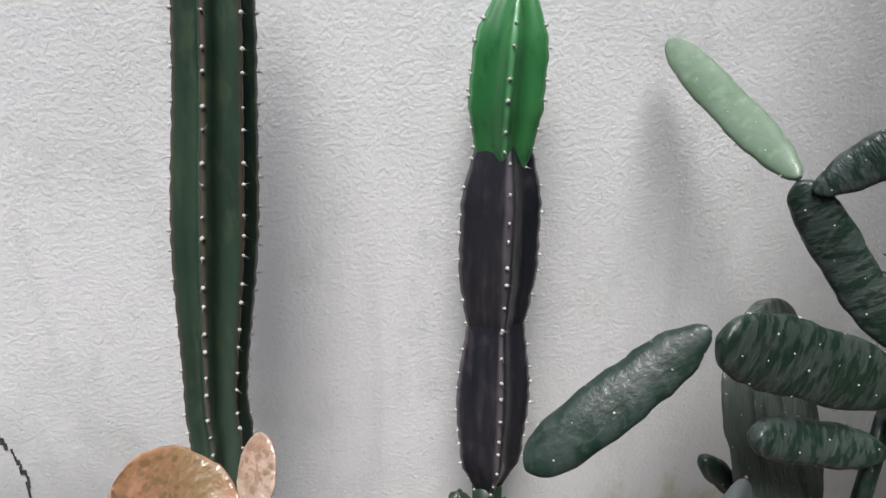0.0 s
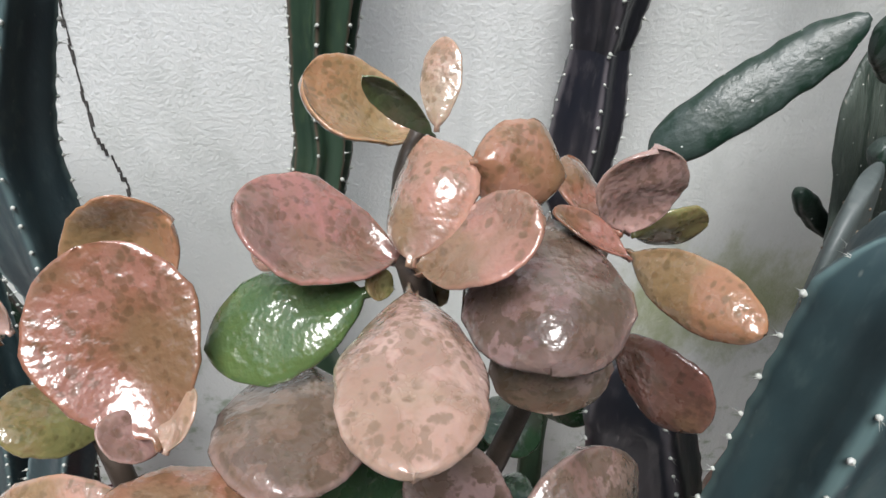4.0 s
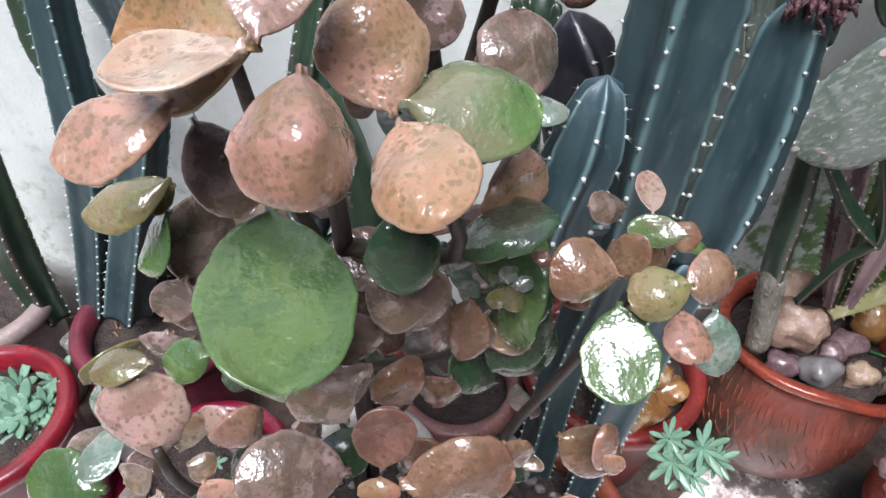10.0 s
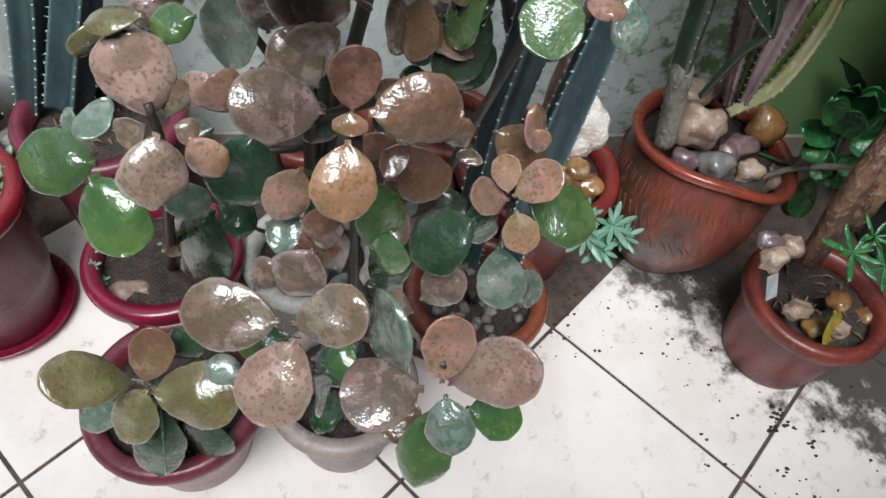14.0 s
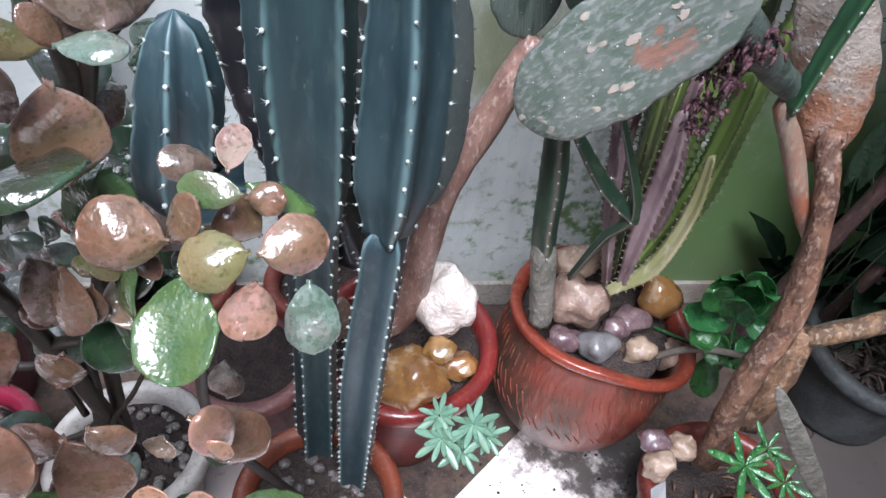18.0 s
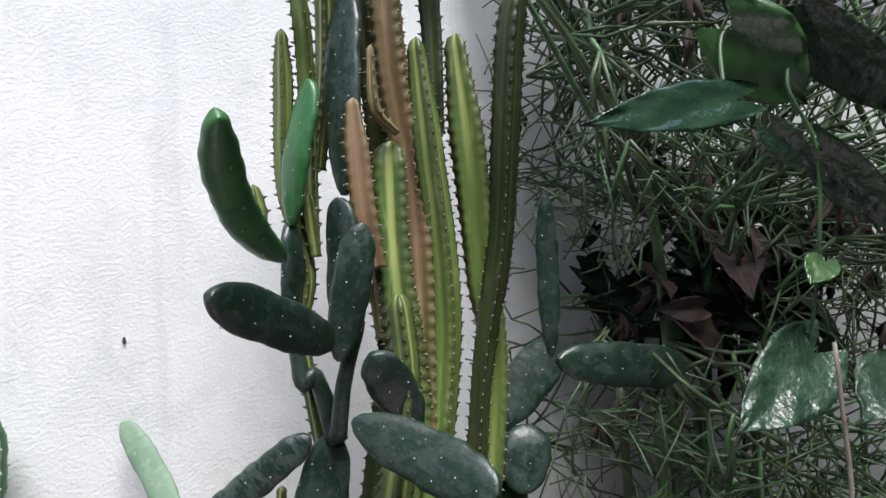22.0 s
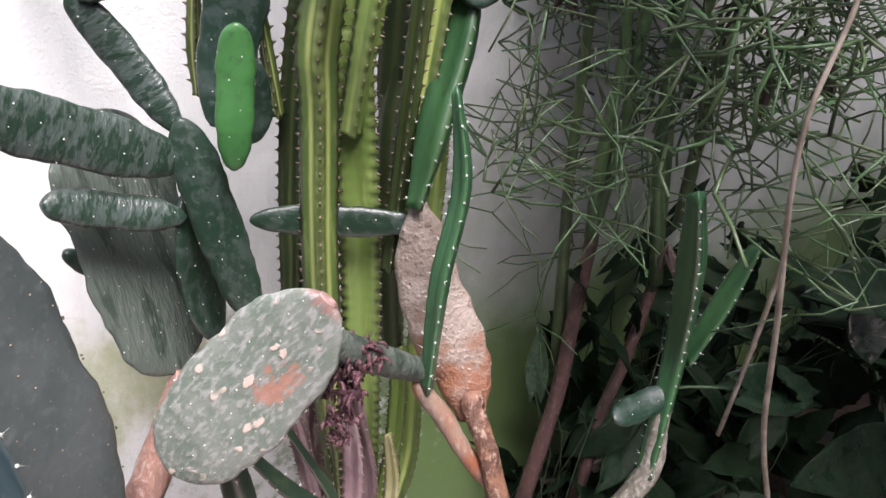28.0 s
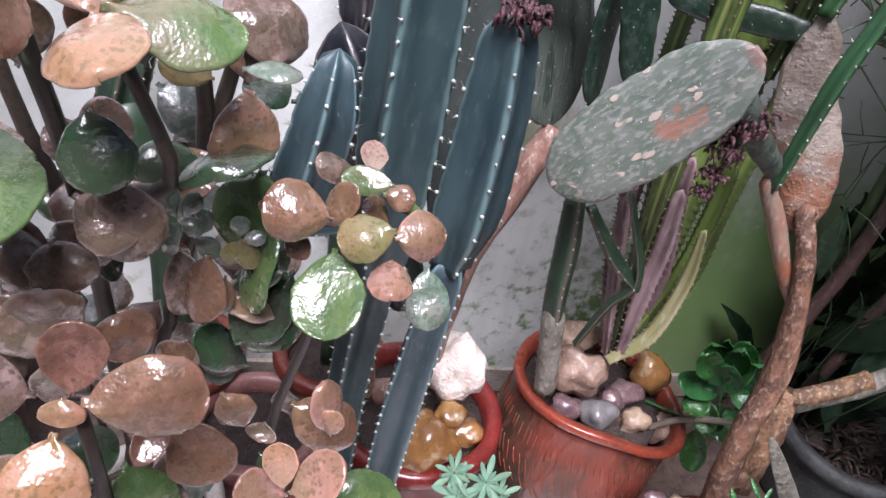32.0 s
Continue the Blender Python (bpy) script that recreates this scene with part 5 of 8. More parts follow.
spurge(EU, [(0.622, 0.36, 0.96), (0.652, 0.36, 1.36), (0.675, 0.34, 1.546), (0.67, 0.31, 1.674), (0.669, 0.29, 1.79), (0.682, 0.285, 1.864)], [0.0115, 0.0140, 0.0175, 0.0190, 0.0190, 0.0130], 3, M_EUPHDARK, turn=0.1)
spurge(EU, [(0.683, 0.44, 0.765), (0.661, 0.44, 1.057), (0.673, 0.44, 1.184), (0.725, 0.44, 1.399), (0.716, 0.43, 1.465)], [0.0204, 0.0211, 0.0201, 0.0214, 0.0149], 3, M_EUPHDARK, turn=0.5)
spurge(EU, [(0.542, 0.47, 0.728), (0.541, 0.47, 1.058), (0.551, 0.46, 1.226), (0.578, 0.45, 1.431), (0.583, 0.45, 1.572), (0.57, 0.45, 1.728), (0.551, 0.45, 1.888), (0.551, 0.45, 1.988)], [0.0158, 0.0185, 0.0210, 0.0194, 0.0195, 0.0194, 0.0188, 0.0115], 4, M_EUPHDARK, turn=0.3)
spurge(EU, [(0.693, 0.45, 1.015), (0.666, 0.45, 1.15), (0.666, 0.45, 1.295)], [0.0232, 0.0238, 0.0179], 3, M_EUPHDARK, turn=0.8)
spurge(EU, [(0.517, 0.44, 1.13), (0.467, 0.44, 1.43), (0.473, 0.44, 1.534), (0.45, 0.44, 1.633), (0.451, 0.44, 1.751), (0.451, 0.44, 1.816)], [0.0087, 0.0098, 0.0105, 0.0124, 0.0131, 0.0079], 3, M_EUPH, turn=0.2)
spurge(EU, [(0.485, 0.45, 1.574), (0.481, 0.44, 1.753), (0.47, 0.42, 1.833), (0.461, 0.42, 1.879)], [0.0101, 0.0126, 0.0124, 0.0069], 3, M_EUPH, turn=0.5)
spurge(EU, [(0.494, 0.46, 1.656), (0.506, 0.45, 1.785), (0.504, 0.44, 1.933), (0.498, 0.44, 2.002)], [0.0123, 0.0152, 0.0146, 0.0074], 3, M_EUPH, turn=0.1)
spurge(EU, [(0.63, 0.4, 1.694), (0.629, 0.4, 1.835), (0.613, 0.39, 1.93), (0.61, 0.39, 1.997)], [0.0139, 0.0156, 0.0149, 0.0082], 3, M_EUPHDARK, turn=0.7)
spurge(EU, [(0.558, 0.42, 1.45), (0.541, 0.41, 1.571), (0.524, 0.4, 1.734)], [0.0101, 0.0120, 0.0078], 3, M_EUPHBROWN, turn=0.4)
spurge(EU, [(0.568, 0.38, 1.69), (0.541, 0.38, 1.718), (0.537, 0.38, 1.789)], [0.0052, 0.0090, 0.0058], 3, M_EUPHBROWN, turn=0.4)
spurge(EU, [(0.446, 0.5, 1.142), (0.446, 0.5, 1.196), (0.45, 0.5, 1.273)], [0.0062, 0.0103, 0.0069], 3, M_EUPH, turn=0.4)
spurge(EU, [(0.621, 0.41, 0.413), (0.627, 0.39, 0.607), (0.598, 0.385, 0.751), (0.585, 0.38, 0.829)], [0.0125, 0.0195, 0.0180, 0.0128], 3, M_EUPHDRY, turn=0.6)
spurge(EU, [(0.616, 0.43, 0.401), (0.561, 0.43, 0.6), (0.544, 0.43, 0.773), (0.54, 0.43, 0.878)], [0.0128, 0.0163, 0.0150, 0.0106], 3, M_EUPHDRY, turn=0.2)
spurge(EU, [(0.581, 0.36, 0.442), (0.623, 0.34, 0.522), (0.635, 0.335, 0.641), (0.619, 0.33, 0.741)], [0.0100, 0.0142, 0.0129, 0.0076], 3, M_EUPHPALE, turn=0.5)
spurge(EU, [(0.677, 0.42, 0.453), (0.721, 0.44, 0.58), (0.727, 0.45, 0.746), (0.738, 0.45, 1.047), (0.729, 0.45, 1.258)], [0.0117, 0.0207, 0.0195, 0.0149, 0.0100], 3, M_EUPH, turn=0.5)
spurge(EU, [(0.541, 0.385, 1.535), (0.527, 0.385, 1.599), (0.521, 0.385, 1.663), (0.515, 0.385, 1.728)], [0.0120, 0.0165, 0.0170, 0.0090], 3, M_EUPHBROWN, turn=0.9)
spurge(EU, [(0.482, 0.430, 1.550), (0.478, 0.430, 1.589), (0.474, 0.430, 1.624)], [0.0080, 0.0110, 0.0070], 3, M_EUPH, turn=0.9)
spurge(EU, [(0.418, 0.430, 1.571), (0.415, 0.430, 1.602), (0.411, 0.430, 1.633)], [0.0080, 0.0120, 0.0080], 3, M_EUPH, turn=0.2)
CT = thing("angled_cactus", (0.53, 0.40, 0.32), "green angled cactus cuttings rooted among stones", "cactus")
column(CT, [(0.484, 0.36, 0.377), (0.45, 0.36, 0.561), (0.438, 0.36, 0.667), (0.422, 0.36, 0.764)], [0.0166, 0.0201, 0.0213, 0.0169], 3, M_DARKGREEN, depth=0.22, turn=0.5)
column(CT, [(0.448, 0.36, 0.744), (0.499, 0.34, 0.676), (0.561, 0.33, 0.619)], [0.0090, 0.0131, 0.0099], 3, M_DARKGREEN, depth=0.4)
column(CT, [(0.504, 0.35, 0.486), (0.527, 0.34, 0.582), (0.548, 0.33, 0.645), (0.487, 0.34, 0.789)], [0.0068, 0.0087, 0.0089, 0.0052], 3, M_DARKGREEN, depth=0.4, spines=False)
SA = thing("leafy_succulent", (-0.16, 0.24, 0.18), "tall leafy succulent shrub with wet mottled pink and bronze leaves", "succulent", "leafy succulents")
leaf(SA, "bronze", (-0.072, 0.274, 1.138), (-0.129, 0.263, 1.17), (0.512, -0.277, 0.813), 0.056, 0.22, 0.1, True)
leaf(SA, "pale", (-0.064, 0.247, 1.155), (-0.061, 0.275, 1.191), (-0.47, -0.672, 0.572), 0.022, -0.08, -0.1, True)
leaf(SA, "sage", (-0.065, 0.243, 1.155), (-0.096, 0.221, 1.193), (0.329, -0.91, -0.253), 0.014, 0.15, 0.1, True)
leaf(SA, "pink", (-0.079, 0.175, 1.132), (-0.141, 0.167, 1.163), (0.451, -0.223, 0.864), 0.051, 0.1, 0.1, True)
leaf(SA, "pink", (-0.075, 0.157, 1.144), (-0.067, 0.198, 1.177), (-0.59, -0.439, 0.678), 0.043, -0.25, -0.05, True)
leaf(SA, "pink", (-0.072, 0.157, 1.141), (-0.03, 0.148, 1.175), (-0.648, -0.23, 0.726), 0.039, 0.05, 0.08, True)
leaf(SA, "bronze", (-0.053, 0.183, 1.174), (-0.013, 0.192, 1.166), (0.287, -0.862, 0.418), 0.040, -0.3, -0.3, True, taper=0.4)
leaf(SA, "bronze", (0.019, 0.204, 1.125), (-0.003, 0.24, 1.146), (0.51, -0.175, 0.842), 0.038, 0.0, 0.1, True)
leaf(SA, "pale", (0.023, 0.211, 1.125), (0.025, 0.203, 1.173), (0.167, -0.971, -0.169), 0.042, 0.12, 0.1, True)
leaf(SA, "olive", (0.035, 0.229, 1.11), (0.075, 0.234, 1.114), (0.145, -0.94, -0.31), 0.032, -0.1, -0.1, True)
leaf(SA, "bronze", (0.015, 0.173, 1.137), (-0.017, 0.187, 1.152), (0.364, -0.121, 0.924), 0.020, 0.2, 0.0, True)
leaf(SA, "bronze", (0.02, 0.197, 1.125), (0.054, 0.136, 1.133), (-0.744, -0.334, 0.579), 0.029, -0.18, -0.25, True)
leaf(SA, "dusky", (-0.018, 0.196, 1.143), (-0.026, 0.12, 1.135), (-0.117, -0.084, 0.99), 0.066, -0.2, -0.3, True)
leaf(SA, "pale", (-0.074, 0.161, 1.133), (-0.073, 0.075, 1.136), (0.032, 0.028, 0.999), 0.053, -0.15, -0.2, True)
leaf(SA, "green", (-0.09, 0.161, 1.13), (-0.155, 0.148, 1.109), (-0.166, -0.509, 0.845), 0.046, -0.1, -0.15, True)
leaf(SA, "dusky", (-0.123, 0.168, 1.087), (-0.115, 0.091, 1.101), (0.044, 0.175, 0.984), 0.059, -0.15, -0.2, True)
leaf(SA, "dusky", (-0.021, 0.15, 1.125), (-0.015, 0.139, 1.081), (-0.129, -0.967, 0.219), 0.050, -0.1, -0.2, True)
leaf(SA, "brown", (0.027, 0.201, 1.069), (0.064, 0.157, 1.048), (-0.761, -0.648, 0.033), 0.048, -0.1, -0.1, True)
leaf(SA, "dusky", (-0.059, 0.13, 1.083), (-0.052, 0.109, 1.033), (-0.262, -0.899, 0.352), 0.047, -0.1, -0.1, True)
leaf(SA, "dusky", (0.019, 0.108, 0.994), (0.01, 0.153, 1.042), (0.53, -0.558, 0.638), 0.078, -0.15, -0.1, True)
leaf(SA, "grey", (-0.004, 0.09, 1), (0.04, 0.085, 1.004), (-0.11, -0.187, 0.976), 0.028)
leaf(SA, "brown", (0, 0.1, 0.989), (-0.019, 0.1, 1.018), (0.72, -0.508, 0.472), 0.021)
leaf(SA, "dark", (-0.077, 0.12, 0.976), (-0.109, 0.14, 1.061), (0.231, -0.924, 0.304), 0.062)
leaf(SA, "olive", (-0.081, 0.17, 1.123), (-0.091, 0.16, 1.134), (0.808, -0.535, 0.248), 0.013)
leaf(SA, "olive", (-0.07, 0.18, 1.112), (-0.058, 0.18, 1.115), (-0.155, -0.768, 0.621), 0.015)
leaf(SA, "pale", (-0.131, 0.22, 1.101), (-0.152, 0.22, 1.099), (-0.056, -0.804, 0.593), 0.016)
leaf(SA, "brown", (-0.088, 0.13, 1.079), (-0.076, 0.13, 1.071), (0.301, -0.84, 0.452), 0.021)
leaf(SA, "pink", (-0.099, 0.04, 1.055), (-0.094, 0.04, 1.025), (0.373, -0.926, 0.062), 0.019)
SB = thing("leafy_succulent", (-0.16, 0.24, 0.18), "bushy leafy succulent with large wet bronze and pink leaves", "succulent", "leafy succulents")
leaf(SB, "bronze", (-0.163, 0.116, 1.091), (-0.195, 0.159, 1.149), (0.089, -0.774, 0.627), 0.062, 0.12, 0.12, True)
leaf(SB, "bronze", (-0.23, 0.194, 1.105), (-0.178, 0.204, 1.13), (0.043, -0.957, 0.287), 0.049, 0.2, 0.1, True)
leaf(SB, "pale", (-0.164, 0.116, 1.089), (-0.183, 0.112, 1.106), (0.685, -0.01, 0.728), 0.020, 0.0, 0.0, True)
leaf(SB, "pale", (-0.161, 0.11, 1.094), (-0.155, 0.128, 1.111), (-0.58, -0.444, 0.683), 0.019, 0.0, 0.0, True)
leaf(SB, "olive", (-0.195, 0.147, 1.07), (-0.23, 0.127, 1.092), (0.585, -0.133, 0.8), 0.032, -0.1, -0.1, True)
leaf(SB, "bronze", (-0.228, 0.144, 1.119), (-0.296, 0.124, 1.09), (-0.275, -0.364, 0.89), 0.049, -0.1, -0.15, True)
leaf(SB, "pale", (-0.22, 0.142, 1.121), (-0.238, 0.152, 1.139), (-0.287, -0.931, 0.226), 0.020, 0.05, 0.0, True)
leaf(SB, "pink", (-0.176, 0.1, 1.086), (-0.234, 0.09, 1.051), (-0.259, -0.726, 0.637), 0.042)
leaf(SB, "bronze", (-0.121, 0.104, 1.086), (-0.175, 0.067, 1.092), (0.161, -0.058, 0.985), 0.055, -0.12, -0.15, True)
leaf(SB, "bronze", (-0.132, -0.03, 1.111), (-0.208, 0.009, 1.091), (-0.491, -0.627, 0.605), 0.069, 0.1, 0.1, True)
leaf(SB, "pale", (-0.131, -0.036, 1.115), (-0.112, 0.002, 1.168), (-0.207, -0.758, 0.618), 0.050, 0.05, 0.05, True, taper=0.5)
leaf(SB, "pink", (-0.075, -0.002, 1.055), (-0.091, 0.031, 1.11), (0.224, -0.813, 0.538), 0.062, -0.15, -0.1, True)
leaf(SB, "sage", (-0.072, -0.002, 1.065), (0.007, 0.017, 1.052), (0.222, -0.319, 0.921), 0.065, -0.15, -0.2, True)
leaf(SB, "green", (-0.239, 0.07, 1.034), (-0.292, 0.06, 0.967), (-0.693, -0.391, 0.606), 0.053)
leaf(SB, "pale", (-0.134, -0.04, 1.116), (-0.192, -0.054, 1.11), (-0.081, -0.044, 0.996), 0.048, 0.08, 0.05, True)
leaf(SB, "pink", (-0.17, -0.042, 1.091), (-0.225, -0.06, 1.072), (-0.168, -0.438, 0.883), 0.044, -0.08, -0.1, True)
leaf(SB, "pink", (-0.11, -0.046, 1.111), (-0.11, -0.09, 1.067), (0.378, -0.652, 0.657), 0.059, -0.25, -0.3, True, crease=0.28)
leaf(SB, "pink", (-0.073, -0.017, 1.065), (-0.053, -0.091, 1.066), (-0.351, -0.076, 0.933), 0.053, -0.15, -0.25, True)
leaf(SB, "pink", (0.006, 0.05, 1), (0.002, 0.042, 0.934), (0.459, -0.885, 0.076), 0.054, -0.1, -0.1, True)
leaf(SB, "green", (-0.155, 0.016, 0.978), (-0.13, -0.115, 0.97), (0.177, -0.033, 0.984), 0.087, 0.08, -0.1, True)
leaf(SB, "dark", (-0.077, -0.03, 1.014), (-0.067, -0.05, 0.969), (0.14, -0.893, 0.428), 0.044)
leaf(SB, "dusky", (-0.185, 0.01, 1.048), (-0.162, -0.01, 0.994), (0.394, -0.795, 0.462), 0.042)
leaf(SB, "olive", (-0.203, 0, 1.012), (-0.255, -0.01, 0.993), (-0.257, -0.365, 0.895), 0.035)
leaf(SB, "olive", (-0.206, 0.01, 1.001), (-0.228, 0, 0.995), (0.196, -0.785, 0.588), 0.024)
leaf(SB, "dusky", (-0.195, 0.03, 0.983), (-0.218, 0.01, 0.916), (0.178, -0.958, 0.225), 0.048)
leaf(SB, "green", (-0.21, 0, 0.989), (-0.24, 0, 0.94), (-0.765, -0.441, 0.469), 0.036)
leaf(SB, "dusky", (-0.26, 0.03, 0.868), (-0.222, 0.03, 0.876), (-0.154, -0.665, 0.731), 0.044)
leaf(SB, "dusky", (-0.098, -0.01, 0.941), (-0.058, -0.02, 0.916), (0.257, -0.682, 0.685), 0.048)
leaf(SB, "dusky", (-0.081, -0.01, 0.955), (-0.057, -0.02, 0.897), (0.167, -0.958, 0.234), 0.054)
leaf(SB, "green", (0.014, 0.06, 0.93), (-0.003, 0.05, 0.861), (-0.308, -0.928, 0.21), 0.064)
leaf(SB, "green", (0.029, 0.05, 0.903), (0.001, 0.04, 0.807), (-0.918, -0.265, 0.295), 0.062)
leaf(SB, "dark", (-0.003, 0.06, 0.825), (0.044, 0.04, 0.757), (0.125, -0.925, 0.358), 0.065)
leaf(SB, "dark", (0.004, 0.05, 0.861), (0.037, 0.03, 0.857), (-0.349, -0.7, 0.623), 0.046)
leaf(SB, "dusky", (-0.117, -0.01, 0.903), (-0.107, -0.02, 0.863), (0.178, -0.943, 0.28), 0.048)
leaf(SB, "dusky", (-0.16, 0.02, 0.828), (-0.151, 0, 0.904), (0.029, -0.966, -0.258), 0.056)
leaf(SB, "dusky", (-0.109, 0.01, 0.856), (-0.102, 0.01, 0.904), (-0.066, -0.998, 0.01), 0.047)
leaf(SB, "grey", (-0.203, 0.03, 0.778), (-0.185, 0.03, 0.864), (-0.41, -0.908, 0.086), 0.054)
leaf(SB, "grey", (-0.043, 0.05, 0.875), (-0.041, 0.05, 0.906), (-0.691, -0.722, 0.045), 0.019)
leaf(SB, "grey", (-0.034, 0.05, 0.869), (-0.015, 0.05, 0.852), (0.405, -0.794, 0.453), 0.018)
leaf(SB, "grey", (-0.032, 0.05, 0.872), (-0.024, 0.05, 0.897), (-0.359, -0.926, 0.115), 0.017)
leaf(SB, "olive", (0.018, 0.05, 0.826), (0.016, 0.05, 0.874), (0.515, -0.857, 0.021), 0.030)
leaf(SB, "grey", (0.018, 0.05, 0.854), (0.038, 0.05, 0.855), (-0.038, -0.658, 0.752), 0.013)
leaf(SB, "grey", (0.02, 0.06, 0.846), (0.014, 0.06, 0.867), (0.094, -0.995, 0.027), 0.016)
leaf(SB, "dusky", (-0.038, 0.05, 0.842), (-0.037, 0.05, 0.805), (-0.031, -1, -0.001), 0.028)
leaf(SB, "dusky", (-0.047, 0.05, 0.857), (-0.036, 0.04, 0.795), (0.767, -0.598, 0.233), 0.040)
SC = thing("leafy_succulent", (0.131, 0.152, 0.17), "slender leafy succulent with small glossy brown and pink leaves", "succulent", "leafy succulents")
leaf(SC, "brown", (0.068, -0.01, 0.937), (0.02, -0.011, 0.947), (0.116, -0.827, 0.55), 0.045, -0.2, -0.2, True)
leaf(SC, "brown", (0.059, 0.006, 0.92), (0.082, 0.001, 0.959), (-0.712, -0.613, 0.341), 0.028)
leaf(SC, "dusky", (0.086, 0.055, 0.939), (0.055, 0.043, 0.953), (0.507, -0.523, 0.685), 0.025, -0.2, -0.2, True)
leaf(SC, "pale", (0.096, 0.035, 0.951), (0.1, 0.071, 0.96), (0.143, -0.258, 0.956), 0.022, 0.1, 0, True)
leaf(SC, "sage", (0.11, 0.004, 0.961), (0.072, 0.013, 0.959), (-0.219, -0.771, 0.598), 0.022, -0.05, 0, True)
leaf(SC, "brown", (0.106, 0.026, 0.938), (0.131, 0.026, 0.938), (0, -0.735, 0.679), 0.022)
leaf(SC, "green", (0.105, 0.046, 0.934), (0.149, 0.046, 0.911), (0.461, 0.102, 0.882), 0.031)
leaf(SC, "olive", (0.113, -0.018, 0.938), (0.072, -0.021, 0.927), (-0.165, -0.614, 0.772), 0.037, -0.2, -0.2, True)
leaf(SC, "pink", (0.115, -0.006, 0.922), (0.157, 0.011, 0.919), (0.338, -0.72, 0.606), 0.040, -0.2, -0.2, True)
leaf(SC, "pink", (0.113, -0.016, 0.911), (0.11, -0.056, 0.909), (0.032, -0.046, 0.998), 0.033, -0.2, -0.2, True)
leaf(SC, "green", (0.072, -0.008, 0.911), (0.067, -0.067, 0.876), (-0.22, -0.42, 0.88), 0.053, 0.08, -0.1, True)
leaf(SC, "grey", (0.144, -0.004, 0.897), (0.148, -0.034, 0.858), (0.094, -0.783, 0.615), 0.036, -0.1, -0.1, True)
leaf(SC, "brown", (0.113, 0.026, 0.905), (0.091, 0.026, 0.93), (0.472, -0.778, 0.415), 0.036)
leaf(SC, "brown", (0.038, 0.006, 0.891), (0.052, 0.006, 0.907), (-0.368, -0.873, 0.322), 0.023)
leaf(SC, "brown", (0.026, 0.026, 0.928), (0.02, 0.016, 0.922), (-0.048, -0.493, 0.869), 0.016)
SD = thing("leafy_succulent", (-0.107, -0.012, 0.17), "leafy succulent with broad wet dusky pink leaves in whorls", "succulent", "leafy succulents")
leaf(SD, "dusky", (-0.109, -0.091, 0.841), (-0.175, -0.111, 0.869), (0.458, -0.636, 0.622), 0.056, -0.12, -0.2, True)
leaf(SD, "brown", (-0.077, -0.108, 0.854), (-0.003, -0.1, 0.851), (0.115, -0.938, 0.327), 0.061, -0.12, -0.15, True)
leaf(SD, "brown", (-0.089, -0.089, 0.84), (-0.085, -0.074, 0.891), (0.128, -0.957, 0.262), 0.041, 0.12, 0.1, True)
leaf(SD, "bronze", (-0.09, -0.1, 0.849), (-0.091, -0.11, 0.833), (-0.013, -0.848, 0.531), 0.029)
leaf(SD, "bronze", (-0.092, -0.117, 0.836), (-0.098, -0.159, 0.788), (0.169, -0.748, 0.642), 0.054, -0.15, -0.2, True)
leaf(SD, "dusky", (-0.115, -0.05, 0.829), (-0.143, -0.04, 0.875), (0.261, -0.898, 0.354), 0.049)
leaf(SD, "pink", (-0.184, -0.05, 0.802), (-0.2, -0.05, 0.839), (0.449, -0.872, 0.194), 0.042)
leaf(SD, "pink", (-0.133, -0.08, 0.765), (-0.162, -0.09, 0.709), (-0.231, -0.93, 0.286), 0.044)
leaf(SD, "brown", (-0.121, -0.1, 0.721), (-0.12, -0.11, 0.668), (0.078, -0.979, 0.186), 0.043)
leaf(SD, "green", (-0.073, -0.06, 0.725), (-0.048, -0.07, 0.637), (0.496, -0.836, 0.236), 0.057)
leaf(SD, "dark", (-0.042, -0.05, 0.645), (-0.06, -0.06, 0.552), (-0.732, -0.648, 0.211), 0.059)
leaf(SD, "brown", (-0.037, -0.03, 0.747), (-0.006, -0.05, 0.685), (0.123, -0.925, 0.36), 0.056)
leaf(SD, "brown", (-0.063, -0.06, 0.767), (-0.042, -0.07, 0.755), (0.034, -0.737, 0.675), 0.036)
leaf(SD, "brown", (-0.002, -0.05, 0.798), (0.017, -0.05, 0.762), (0.22, -0.968, 0.116), 0.031)
leaf(SD, "dark", (0.017, -0.123, 0.747), (-0.037, -0.126, 0.693), (-0.608, -0.48, 0.633), 0.062, -0.15, -0.15, True)
leaf(SD, "dusky", (-0.024, -0.13, 0.625), (0.011, -0.13, 0.673), (-0.597, -0.674, 0.435), 0.046)
leaf(SD, "dusky", (-0.126, -0.12, 0.699), (-0.155, -0.13, 0.64), (-0.31, -0.901, 0.305), 0.059)
leaf(SD, "brown", (-0.117, -0.1, 0.739), (-0.118, -0.11, 0.686), (0.014, -0.983, 0.185), 0.041)
leaf(SD, "grey", (-0.173, -0.07, 0.68), (-0.141, -0.08, 0.665), (0.148, -0.647, 0.748), 0.044)
leaf(SD, "pale", (-0.138, -0.212, 0.702), (-0.174, -0.261, 0.643), (-0.165, -0.707, 0.688), 0.066, -0.15, -0.2, True)
leaf(SD, "dusky", (-0.029, -0.234, 0.644), (-0.104, -0.239, 0.648), (0.055, -0.074, 0.996), 0.070, -0.1, -0.15, True)
leaf(SD, "pale", (-0.002, -0.217, 0.615), (0.072, -0.233, 0.678), (-0.611, -0.535, 0.583), 0.067, -0.08, -0.1, True)
